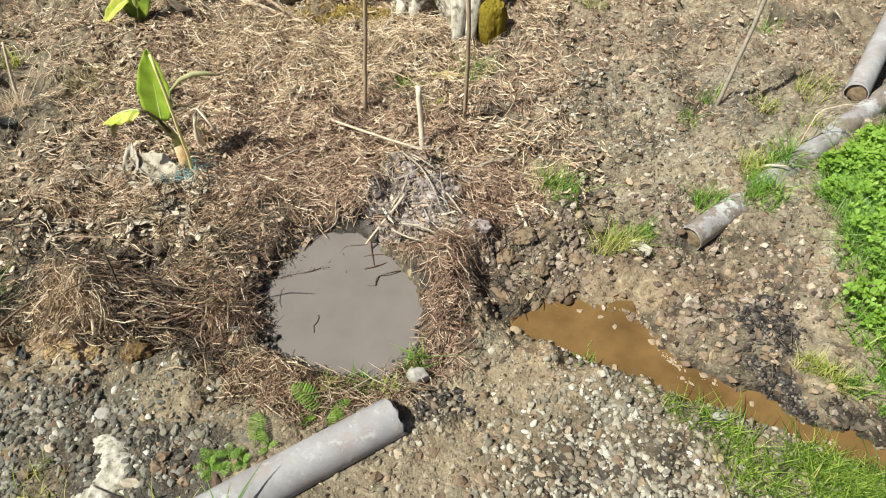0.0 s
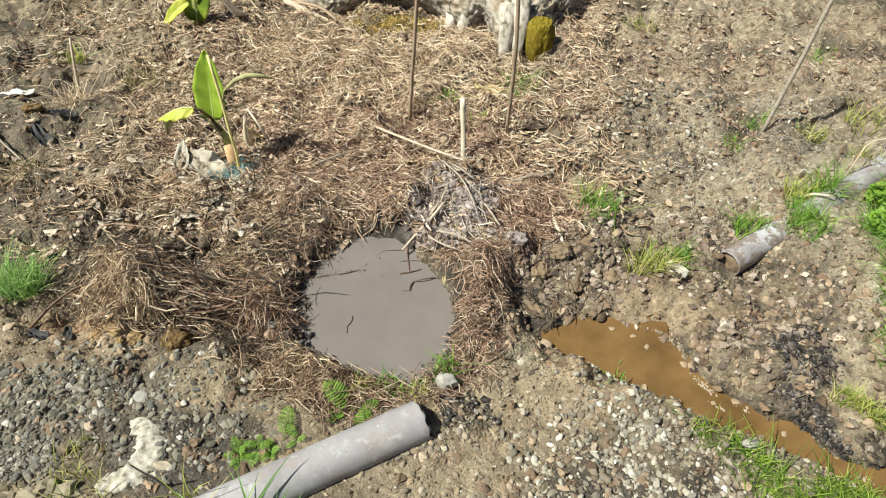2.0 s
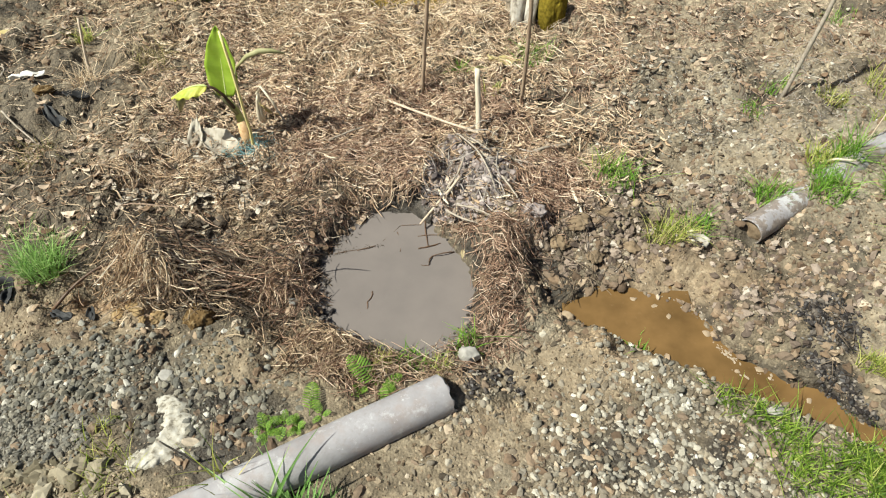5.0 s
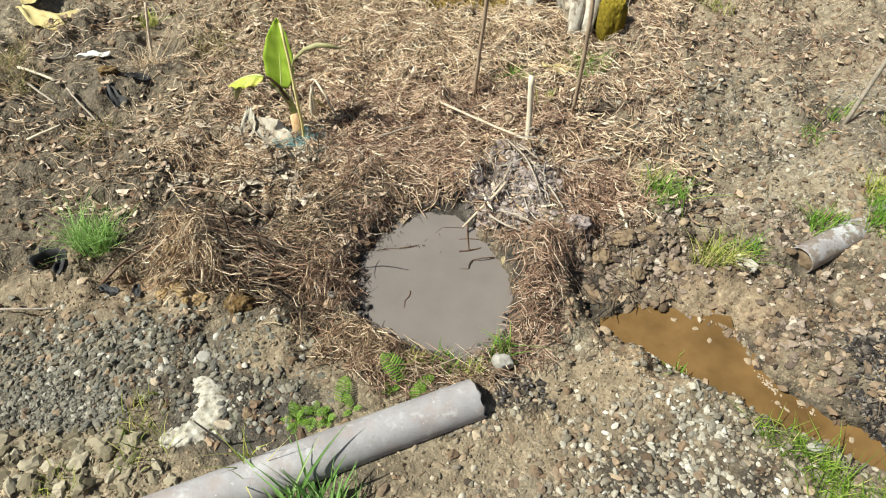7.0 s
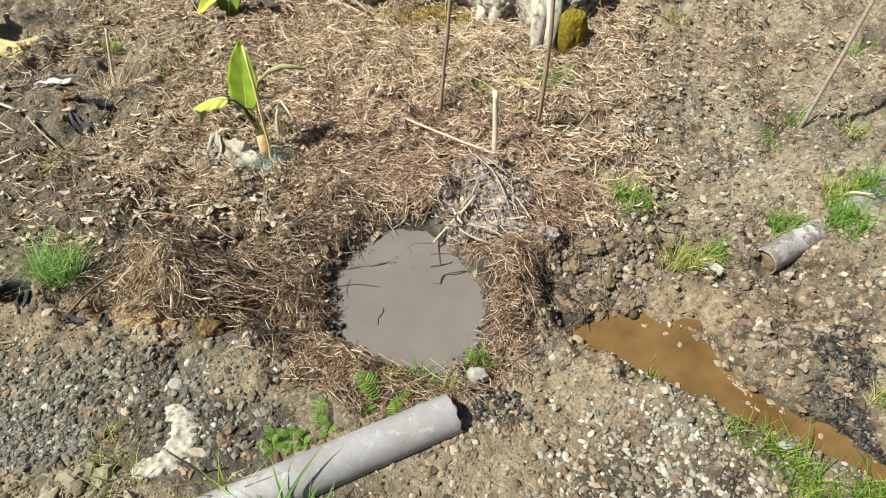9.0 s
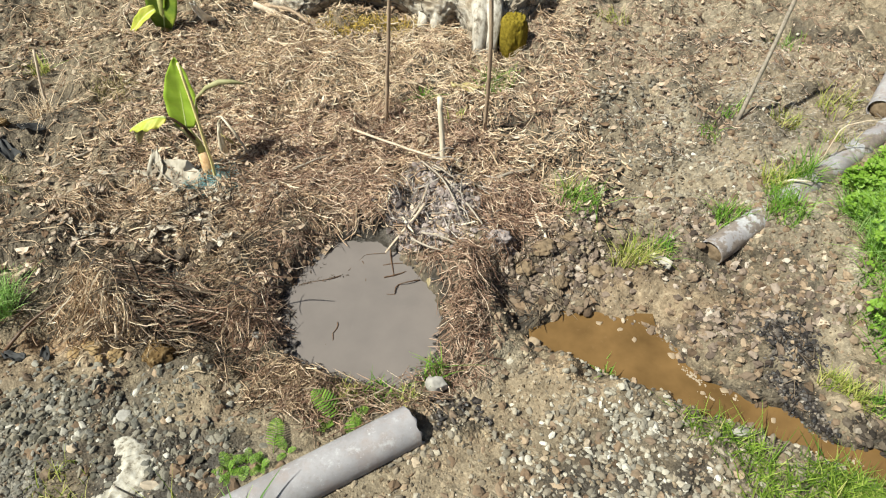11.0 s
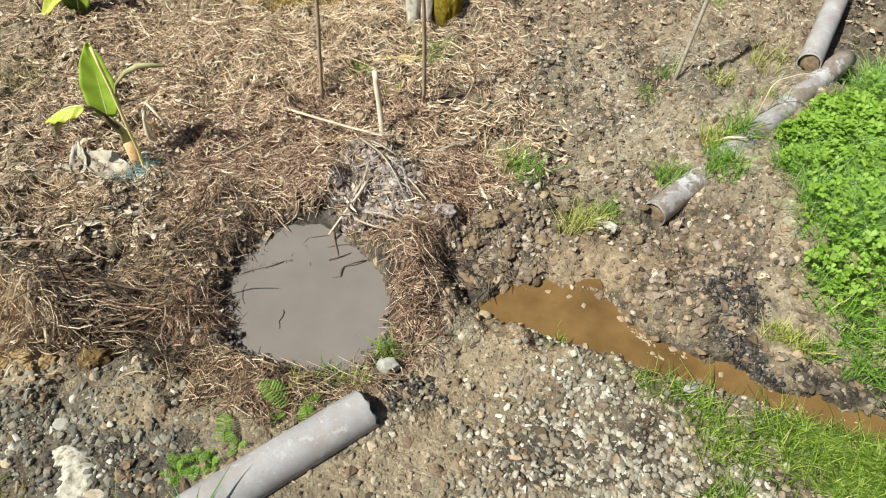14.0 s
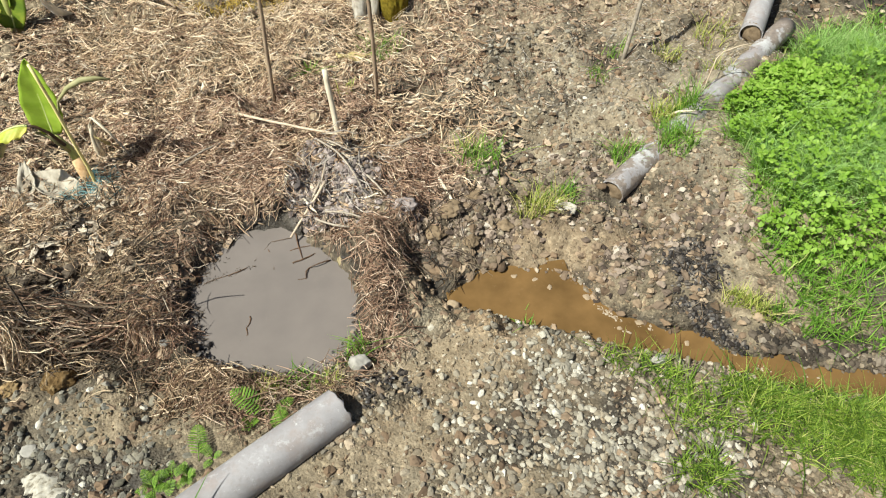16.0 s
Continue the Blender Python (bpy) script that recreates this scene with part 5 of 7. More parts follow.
def sheath_piece(name, x, y, turn, length, width, curl, lift, mat, label, seed):
    """A curled dry leaf or sheath lying on the soil."""
    bm = bmesh.new()
    n, m = 14, 10
    rows = []
    for i in range(n):
        s = i / (n - 1)
        w = width * (0.55 + 0.45 * math.sin(math.pi * min(1, s + 0.12))) * (1 if s < 0.9 else 0.7)
        row = []
        for j in range(m):
            t = (j / (m - 1) - 0.5) * curl
            k = noise.noise(Vector((s * 3, j * 0.4, seed))) * min(1.0, length / 0.13)
            rr = w / max(curl, 0.3)
            row.append(bm.verts.new(((math.sin(t) * rr) + 0.012 * k, (s - 0.5) * length + 0.006 * min(1.0, length / 0.13) * noise.noise(Vector((s * 7, j * 0.9, seed + 5))), rr * (1 - math.cos(t)) + lift * s * s + 0.020 * k * (0.3 + s) + 0.006 * min(1.0, length / 0.13) * noise.noise(Vector((s * 9, j * 1.1, seed))))))
        rows.append(row)
    for a, b in zip(rows, rows[1:]):
        for j in range(m - 1):
            bm.faces.new((a[j], a[j + 1], b[j + 1], b[j]))
    ob = part(name, bm, mat)
    ob.modifiers.new("thickness", "SOLIDIFY").thickness = 0.0018
    ob.matrix_basis = pose(x, y, hz(x, y) + 0.004, 0, 0, turn)
    return tagged(ob, label, "dead leaf")


sheath_piece("dry_leaf_sheath", -1.000, 0.405, 62, 0.20, 0.125, 2.3, 0.035, SHEATH_PALE, "pale curled dry banana sheath beside the stem", 1)
sheath_piece("dry_leaf_sheath", -1.085, 0.42, 12, 0.14, 0.065, 1.9, 0.05, SHEATH_PALE, "pale dry leaf sheath standing on edge", 3)
sheath_piece("dry_leaf_sheath", -1.145, 0.405, 70, 0.06, 0.05, 1.2, 0.01, SHEATH_PALE, "pale torn scrap of dry sheath", 15)
sheath_piece("dry_leaf_sheath", -1.03, 0.335, 95, 0.08, 0.03, 1.0, 0.01, DRY_SHEATH, "flat grey scrap of dry sheath", 4)
sheath_piece("dry_leaf", -1.175, 1.43, 172, 0.16, 0.075, 1.0, 0.15, SCRAP_WHITE, "bleached dry leaf standing near the trunk", 5)
sheath_piece("dry_leaf", -2.30, 1.02, 70, 0.26, 0.10, 0.9, 0.03, LEAF_TAN, "large tan dry leaf lying on bare soil", 6)
sheath_piece("dry_leaf", -2.22, 1.14, 130, 0.20, 0.08, 0.8, 0.03, LEAF_TAN, "tan dry leaf lying on bare soil", 7)
sheath_piece("dry_leaf", -2.42, 1.18, 20, 0.18, 0.09, 0.9, 0.05, LEAF_TAN, "tan dry leaf lying on bare soil", 8)
lump("dry_leaf", -0.578, -0.285, hz(-0.578, -0.285) + 0.012, (0.025, 0.018, 0.003), WOOD_BROWN, "small round pale dry leaf beside the water", "dead leaf", 55, 0.08, 3, 60, 2)
sheath_piece("dry_leaf", 0.605, 0.025, 60, 0.07, 0.045, 0.8, 0.01, DRY_SHEATH, "pale torn dry leaf beside a grass tuft", 10)
sheath_piece("dry_leaf", -1.895, 0.765, 115, 0.13, 0.045, 1.3, 0.01, SCRAP_WHITE, "bleached white scrap of sheath on the soil", 11)
sheath_piece("dry_leaf", 0.02, 1.02, 110, 0.15, 0.05, 0.9, 0.03, LEAF_TAN, "pale tan dry leaf in the straw", 13)
sheath_piece("dry_leaf", -0.84, 0.57, 165, 0.10, 0.03, 1.6, 0.10, LEAF_TAN, "pale folded dry leaf standing in the straw", 14)

for k, pts in enumerate((((-0.865, 0.530, 0.0), (-0.868, 0.535, 0.07), (-0.866, 0.540, 0.145), (-0.848, 0.540, 0.175), (-0.815, 0.530, 0.12), (-0.770, 0.510, 0.02)), ((-0.874, 0.525, 0.0), (-0.877, 0.530, 0.06), (-0.872, 0.535, 0.115), (-0.862, 0.540, 0.150)))):
    ob = part("dead_stalk", sweep(pts, [0.007, 0.0085, 0.006, 0.005, 0.005, 0.003][:len(pts)], 8, 0.12, np.random.default_rng(40 + k)), WOOD_PALE)
    tagged(ob, "pale dry stalk folded over beside the banana plant", "dead stalk")

# teal twine round the foot of the plant
n = 170
x, y = rng.normal(-0.90, 0.06, n), rng.normal(0.37, 0.022, n)
straws("twine_scraps", x, y, (0.03, 0.10), (0.0014, 0.0026), TWINE, "frayed teal plastic twine on the soil", 0.006, 0.2, 0.9)["category"] = "twine"

# ---- stakes and sticks ----
stick("wooden_stake", (-0.072, 0.515, -0.05), (-0.085, 0.575, 0.245), 0.0105, 0.009, WOOD_PALE, "pale peeled wooden stake driven into the soil", 0.003, 11, 8, "stake", knots=0.008)
stick("thin_stake", (-0.308, 0.775, -0.05), (-0.25, 0.79, 0.62), 0.0075, 0.0065, WOOD_BROWN, "thin brown upright stake in the straw", 0.008, 12, 8, "stake", knots=0.008)
stick("thin_stake", (0.078, 0.745, -0.05), (0.075, 0.74, 0.62), 0.0075, 0.007, WOOD_BROWN, "thin brown upright stake in the straw", 0.006, 13, 8, "stake", knots=0.008)
stick("leaning_stake", (1.062, 0.793, -0.03), (1.155, 0.89, 0.68), 0.0085, 0.0075, WOOD_GREY, "pale leaning wooden stake in stony soil", 0.004, 14, 8, "stake", knots=0.008)
stick("lying_stick", (-0.424, 0.666, hz(-0.424, 0.666) + 0.012), (-0.048, 0.472, hz(-0.048, 0.472) + 0.014), 0.0050, 0.0042, WOOD_STRAW, "pale thin stick lying on the straw", 0.006, 15, knots=0.008)
stick("lying_stick", (0.103, 0.388, hz(0.103, 0.388) + 0.02), (0.251, 0.491, hz(0.251, 0.491) + 0.02), 0.006, 0.004, WOOD_GREY, "short grey stick lying on the heap", 0.004, 16)
stick("lying_stick", (0.237, 0.205, hz(0.237, 0.205) + 0.03), (0.268, 0.092, hz(0.268, 0.092) + 0.012), 0.0055, 0.005, WOOD_PALE, "short pale split stick", 0.002, 17)
stick("lying_stick", (-0.125, 0.245, hz(-0.125, 0.245) + 0.055), (-0.245, 0.075, -0.005), 0.0052, 0.0032, WOOD_STRAW, "pale split stick pointing into the water hole", 0.004, 18)
stick("lying_stick", (-0.140, 0.245, hz(-0.140, 0.245) + 0.050), (-0.215, 0.105, hz(-0.215, 0.105) + 0.020), 0.004, 0.0022, WOOD_GREY, "grey split stick beside the water hole", 0.004, 19)
stick("lying_stick", (-0.13, 0.12, hz(-0.13, 0.12) + 0.04), (-0.02, 0.055, hz(-0.02, 0.055) + 0.02), 0.0035, 0.0025, WOOD_GREY, "grey stick end at the water's edge", 0.003, 20)
stick("lying_branch", (-0.98, 1.535, hz(-0.98, 1.535) + 0.055), (-0.62, 1.36, hz(-0.62, 1.36) + 0.035), 0.011, 0.006, WOOD_STRAW, "bleached split branch lying before the trunk", 0.012, 21, knots=0.30)
stick("lying_branch", (-0.94, 1.545, hz(-0.94, 1.545) + 0.05), (-0.70, 1.375, hz(-0.70, 1.375) + 0.04), 0.007, 0.004, WOOD_BROWN, "brown split branch lying before the trunk", 0.016, 27, knots=0.30)
stick("lying_branch", (-0.88, 1.33, hz(-0.88, 1.33) + 0.03), (-0.66, 1.30, hz(-0.66, 1.30) + 0.03), 0.006, 0.003, WOOD_STRAW, "bleached split branch lying before the trunk", 0.014, 22, knots=0.30)
stick("lying_stick", (-0.80, 0.60, 0.05), (-0.70, 0.50, 0.025), 0.0035, 0.003, WOOD_PALE, "dry pale stalk bent over the straw", 0.012, 23)
stick("dead_reed", (-0.70, -0.745, -0.02), (-0.735, -0.765, 0.16), 0.0035, 0.002, WOOD_GREY, "thin dry stem beside the pipe", 0.006, 25)
tagged(part("dead_reed", sweep([(1.262, 0.500, -0.01), (1.270, 0.512, 0.08), (1.285, 0.525, 0.165), (1.305, 0.530, 0.185), (1.365, 0.535, 0.200), (1.430, 0.535, 0.205)], [0.003, 0.0026, 0.0024, 0.0022, 0.0018, 0.0012], 7, 0.06, np.random.default_rng(26)), WOOD_STRAW), "thin dry stem bent over beside the pipe", "dead stalk")
tagged(part("dead_stalk", sweep([(1.06, 0.395, 0.03), (1.11, 0.375, 0.07), (1.16, 0.355, 0.08)], [0.004, 0.004, 0.003], 7, 0.06, np.random.default_rng(28)), WOOD_PALE), "short pale stalk lying over the buried pipe", "dead stalk")

stick("thin_stake", (-1.70, 0.86, -0.03), (-1.685, 0.93, 0.20), 0.006, 0.005, WOOD_STRAW, "thin weathered stake beside a dry tussock", 0.004, 70, 8, "stake", knots=0.02)
stick("lying_stick", (-0.985, -0.135, 0.135), (-0.945, -0.315, 0.045), 0.0050, 0.0038, WOOD_STRAW, "pale stalk lying over the straw clump", 0.006, 69)
stick("lying_stick", (-1.867, 0.235, hz(-1.867, 0.235) + 0.01), (-1.80, 0.345, hz(-1.80, 0.345) + 0.01), 0.006, 0.004, WOOD_PALE, "pale stick lying on bare soil", 0.004, 71)
stick("lying_stick", (-2.089, 0.578, hz(-2.089, 0.578) + 0.01), (-1.90, 0.47, hz(-1.90, 0.47) + 0.01), 0.005, 0.004, WOOD_GREY, "grey stick lying on bare soil", 0.006, 72)
stick("lying_stick", (-1.491, 0.45, hz(-1.491, 0.45) + 0.012), (-1.395, 0.56, hz(-1.395, 0.56) + 0.012), 0.006, 0.004, WOOD_GREY, "grey stick lying on damp soil", 0.004, 73)
stick("lying_stick", (-2.16, 0.64, hz(-2.16, 0.64) + 0.01), (-1.99, 0.61, hz(-1.99, 0.61) + 0.01), 0.006, 0.005, WOOD_PALE, "pale stick lying on bare soil", 0.004, 74)
stick("lying_stick", (-1.883, 0.539, hz(-1.883, 0.539) + 0.012), (-1.70, 0.41, hz(-1.70, 0.41) + 0.012), 0.004, 0.003, WOOD_GREY, "thin grey stick lying on bare soil", 0.01, 75)
stick("lying_branch", (-1.26, -0.345, hz(-1.26, -0.345) + 0.012), (-1.10, -0.18, hz(-1.10, -0.18) + 0.03), 0.0050, 0.003, TWIG, "dark brown branch beside the straw clump", 0.014, 76)
stick("lying_stick", (-1.62, -0.495, hz(-1.62, -0.495) + 0.008), (-1.36, -0.435, hz(-1.36, -0.435) + 0.008), 0.0042, 0.003, WOOD_GREY, "brown stick lying on bare soil", 0.006, 77)
stick("lying_stick", (-0.06, 0.36, hz(-0.06, 0.36) + 0.03), (0.0, 0.26, hz(0.0, 0.26) + 0.03), 0.0032, 0.0025, WOOD_GREY, "grey stalk lying on the ash heap", 0.006, 78)
stick("lying_stick", (-0.10, 0.40, hz(-0.10, 0.40) + 0.03), (-0.03, 0.33, hz(-0.03, 0.33) + 0.03), 0.003, 0.0022, WOOD_GREY, "grey stalk lying on the ash heap", 0.006, 79)
stick("lying_stick", (-0.215, 0.075, hz(-0.215, 0.075) + 0.02), (-0.115, 0.33, hz(-0.115, 0.33) + 0.03), 0.0038, 0.0026, WOOD_GREY, "long pale grey stalk lying down the ash heap", 0.010, 81)
stick("lying_stick", (-0.145, 0.42, hz(-0.145, 0.42) + 0.03), (-0.01, 0.17, hz(-0.01, 0.17) + 0.03), 0.0034, 0.0024, WOOD_GREY, "long pale grey stalk lying down the ash heap", 0.010, 82)
stick("lying_stick", (-0.16, 0.10, hz(-0.16, 0.10) + 0.02), (-0.06, 0.035, hz(-0.06, 0.035) + 0.02), 0.0040, 0.0030, WOOD_GREY, "grey stalk at the foot of the ash heap", 0.006, 83)
stick("lying_stick", (0.01, 0.23, hz(0.01, 0.23) + 0.03), (0.06, 0.13, hz(0.06, 0.13) + 0.03), 0.0035, 0.0025, WOOD_GREY, "grey stalk lying on the ash heap", 0.006, 80)
stick("lying_stick", (-0.36, 0.80, hz(-0.36, 0.80) + 0.012), (-0.24, 0.765, hz(-0.24, 0.765) + 0.014), 0.004, 0.003, WOOD_PALE, "short pale stick at the stake's foot", 0.004, 81)
stick("lying_stick", (-0.60, 0.42, hz(-0.60, 0.42) + 0.014), (-0.47, 0.52, hz(-0.47, 0.52) + 0.014), 0.004, 0.003, WOOD_GREY, "grey stalk lying on red fibre", 0.006, 82)
stick("lying_stick", (-0.50, 0.22, hz(-0.50, 0.22) + 0.016), (-0.40, 0.10, hz(-0.40, 0.10) + 0.03), 0.0035, 0.0025, WOOD_PALE, "pale stalk hanging over the water hole", 0.006, 83)


def vine_coil():
    """A loose ring of dry vine, two turns."""
    pts = []
    for i in range(60):
        a = i / 59 * 4 * math.pi
        r = 0.07 + 0.012 * math.sin(a * 1.7)
        pts.append((r * 1.15 * math.cos(a), r * 0.8 * math.sin(a), 0.006 + 0.006 * i / 59 + 0.004 * math.sin(3 * a)))
    ob = part("vine_coil", sweep(pts, [0.0032] * 60, 6), WOOD_GREY)
    ob.location = (-2.095, 0.775, hz(-2.095, 0.775) + 0.006)
    return tagged(ob, "loose coil of dry grey vine on bare soil", "vine")


vine_coil()

# twigs in the puddle, and a string of flotsam along its far side
for k, (a, b, r) in enumerate((((-0.319, 0.060), (-0.300, -0.022), 0.0014), ((-0.235, 0.118), (-0.213, 0.001), 0.0022), ((-0.252, 0.046), (-0.191, 0.054), 0.0020), ((-0.244, -0.006), (-0.179, 0.019), 0.0024), ((-0.131, -0.014), (-0.194, -0.034), 0.0022), ((-0.194, -0.034), (-0.204, -0.072), 0.0022), ((-0.204, -0.072), (-0.229, -0.072), 0.0016), ((-0.179, 0.019), (-0.150, 0.050), 0.0016),
                               ((-0.365, -0.184), (-0.374, -0.222), 0.0018), ((-0.374, -0.222), (-0.369, -0.244), 0.0016), ((-0.369, -0.244), (-0.389, -0.262), 0.0012), ((-0.505, -0.044), (-0.436, -0.023), 0.0013), ((-0.436, -0.023), (-0.380, -0.002), 0.0016), ((-0.359, 0.021), (-0.310, 0.090), 0.0010), ((-0.310, 0.090), (-0.245, 0.096), 0.0010))):
    stick("floating_twig", (*a, PUDDLE_Z + 0.0005), (*b, PUDDLE_Z + 0.0012), r, r * 0.7, TWIG, "reddish-brown wet twig floating in the puddle", 0.004, 30 + k, 6, "twig")
n = 70
t = rng.uniform(0, 1, n)
x, y = -0.52 + 0.17 * t + rng.normal(0, 0.008, n), -0.045 + 0.05 * t + rng.normal(0, 0.006, n)
ok = puddle_ratio(x, y) < 0.98
straws("flotsam", x[ok], y[ok], (0.002, 0.010), (0.0008, 0.0022), STRAW_DARK, "dark flotsam crumbs on the puddle", 0.0003, 0.02, 0.5, steps=3)["category"] = "flotsam"
x, y = scatter(3000, (-0.60, -0.30, -0.42, 0.05), lambda x, y: ((puddle_ratio(x, y) > 0.90) & (puddle_ratio(x, y) < 1.03)) * smooth01((-0.28 - x) / 0.1) * patch(x, y, 72, 20, 0.0) * 0.55)
straws("flotsam", x, y, (0.004, 0.022), (0.0012, 0.0034), STRAW_DARK, "dark wet scraps along the puddle's edge", 0.001, 0.05, 0.5, steps=3)["category"] = "flotsam"

# ---- rocks, lime, plastic ----
lump("rock", -0.064, -0.405, 0.006, (0.031, 0.025, 0.028), ROCK_PALE, "pale whitish rock at the puddle's rim", "rock", 3)
lump("rock", -0.578, -0.265, hz(-0.578, -0.265) + 0.022, (0.016, 0.012, 0.012), ROCK_PALE, "pale stone lodged in the straw by the hole", "rock", 15)
lump("rock", -0.838, -0.338, 0.002, (0.052, 0.045, 0.045), ROCK_ORANGE, "ochre rock under the straw clump", "rock", 4, 0.16, 5)
for k, (cx, cy, r) in enumerate(((-1.01, -0.325, 0.034), (-0.955, -0.345, 0.026), (-1.07, -0.335, 0.030), (-0.985, -0.362, 0.018))):
    lump("clay_lump", cx, cy, hz(cx, cy) - 0.002, (r, r * 0.8, r * 0.45), CLAY, "ochre clay lump below the straw clump", "clay lump", 60 + k, 0.16, 4, 50 * k)
for k, (cx, cy, r) in enumerate(((-0.075, 0.475, 0.026), (-0.155, 0.255, 0.024), (-0.03, 0.235, 0.028), (0.118, 0.10, 0.036), (0.075, 0.155, 0.026), (-0.11, 0.155, 0.022), (0.005, 0.33, 0.020))):
    lump("ash_lump", cx, cy, hz(cx, cy) + r * 0.15, (r, r * 0.8, r * 0.55), ASH, "lilac-grey lump of ash and soil", "ash lump", 110 + k, 0.17, 4, 61 * k)
for k, (cx, cy, r) in enumerate(((-1.02, 0.015, 0.038), (-0.965, 0.045, 0.032), (-0.90, 0.075, 0.034), (-1.085, -0.02, 0.028), (-0.86, 0.02, 0.028), (-0.955, -0.045, 0.026), (-0.80, 0.075, 0.026))):
    lump("soil_lump", cx, cy, hz(cx, cy) + r * 0.35, (r, r * 0.8, r * 0.6), SOIL_DARK, "dark damp lump of soil on the straw clump", "soil lump", 140 + k, 0.18, 4, 47 * k)
for k, (cx, cy, r) in enumerate(((0.255, 0.075, 0.040), (0.335, 0.13, 0.034), (0.20, 0.02, 0.036), (0.42, 0.02, 0.030), (0.30, -0.03, 0.032), (0.52, 0.03, 0.026), (0.24, 0.19, 0.028))):
    lump("soil_lump", cx, cy, hz(cx, cy) + r * 0.05, (r, r * 0.85, r * 0.5), CLOD_BROWN, "crumbling brown lump of dug soil", "soil lump", 120 + k, 0.18, 4, 53 * k)
lump("rock", -0.155, 0.634, hz(-0.155, 0.634) + 0.006, (0.022, 0.018, 0.02), ROCK_TAN, "smooth tan stone in the straw", "rock", 9)
lump("rock", 0.114, 0.579, hz(0.114, 0.579) + 0.006, (0.016, 0.013, 0.012), ROCK_PALE, "small pale stone beside the heap", "rock", 10)
lump("rock", -0.435, 0.68, hz(-0.435, 0.68) + 0.006, (0.02, 0.016, 0.014), ROCK_TAN, "tan stone at the lying stick's end", "rock", 11)
lump("husk", -1.786, 0.684, hz(-1.786, 0.684) + 0.008, (0.045, 0.032, 0.022), ROCK_ORANGE, "brown dry husk on bare soil", "husk", 12, 0.2)
lump("rock", 0.71, -0.52, hz(0.71, -0.52) + 0.004, (0.026, 0.02, 0.018), ROCK_PALE, "grey stone among grass beside the channel", "rock", 13)
lump("rock", -0.86, -0.52, hz(-0.86, -0.52) + 0.004, (0.022, 0.017, 0.016), ROCK_PALE, "grey-brown stone on the gravel", "rock", 14)
lump("rock", -0.455, -0.335, -0.045, (0.028, 0.012, 0.012), ROCK_PALE, "pale stone at the waterline", "rock", 6, turn=20)
lump("rock", -0.082, -0.030, -0.030, (0.030, 0.036, 0.030), ROCK_YELLOW, "yellowish stone at the waterline", "rock", 7)
for k, (cx, cy, r) in enumerate(((0.407, -0.162, 0.012), (0.463, -0.184, 0.011), (0.498, -0.219, 0.011), (0.592, -0.270, 0.016), (0.653, -0.390, 0.010), (0.817, -0.466, 0.011), (0.214, -0.245, 0.016), (0.711, -0.381, 0.015), (0.779, -0.400, 0.014), (0.93, -0.52, 0.010))):
    lump("channel_stone", cx, cy, STREAM_Z - 0.002, (r, r * 0.75, r * 0.45), ROCK_TAN, "tan stone half under the muddy water", "stone", 90 + k, 0.08, 3, 47 * k)
lump("rock", 0.208, -0.240, -0.026, (0.020, 0.016, 0.014), ROCK_TAN, "grey stone at the head of the channel", "rock", 8)


def lime_crust():
    """A thin raised crust, bent like a hook, with a ragged rim."""
    bm = bmesh.new()
    n, m = 60, 16
    top = []
    for i in range(n):
        s = i / (n - 1)
        a = radians(112 - 235 * s)
        c = Vector((-0.850 + 0.066 * math.cos(a), -0.674 + 0.078 * math.sin(a), 0))
        d = Vector((math.cos(a), math.sin(a), 0))
        w = 0.021 + 0.019 * math.sin(math.pi * s) ** 0.7
        row = []
        for j in range(m):
            k = j / (m - 1) * 2 - 1
            p = c + d * k * w * (1 + 0.5 * noise.noise(Vector((s * 14, k * 1.5, 5))) + 0.3 * noise.noise(Vector((s * 40, k * 3, 9))))
            e = min(1.0, (1 - abs(k)) * 2.5) * min(1.0, s * 8, (1 - s) * 8)
            row.append(bm.verts.new((p.x, p.y, hz(p.x, p.y) - 0.006 + e * (0.012 + 0.003 * noise.noise(p * 45) + 0.003 * noise.noise(p * 130)))))
        top.append(row)
    for a, b in zip(top, top[1:]):
        for j in range(m - 1):
            bm.faces.new((a[j], a[j + 1], b[j + 1], b[j]))
    return tagged(part("lime_patch", bm, LIME), "hook-shaped patch of whitish lime crust on gravel", "lime")


lime_crust()
sheath_piece("plastic_scrap", -1.70, 0.555, 50, 0.13, 0.06, 1.9, 0.03, PLASTIC_BLACK, "crumpled black plastic scrap half buried in soil", 21)["category"] = "plastic scrap"
sheath_piece("plastic_scrap", -1.645, 0.66, 100, 0.09, 0.045, 2.2, 0.03, PLASTIC_BLACK, "crumpled black plastic scrap half buried in soil", 22)["category"] = "plastic scrap"
sheath_piece("plastic_scrap", -1.225, -0.355, 80, 0.06, 0.035, 1.9, 0.01, PLASTIC_BLACK, "torn black plastic scrap in damp soil", 25)["category"] = "plastic scrap"
sheath_piece("plastic_scrap", -1.155, -0.335, 20, 0.05, 0.03, 1.9, 0.01, PLASTIC_BLACK, "torn black plastic scrap in damp soil", 26)["category"] = "plastic scrap"
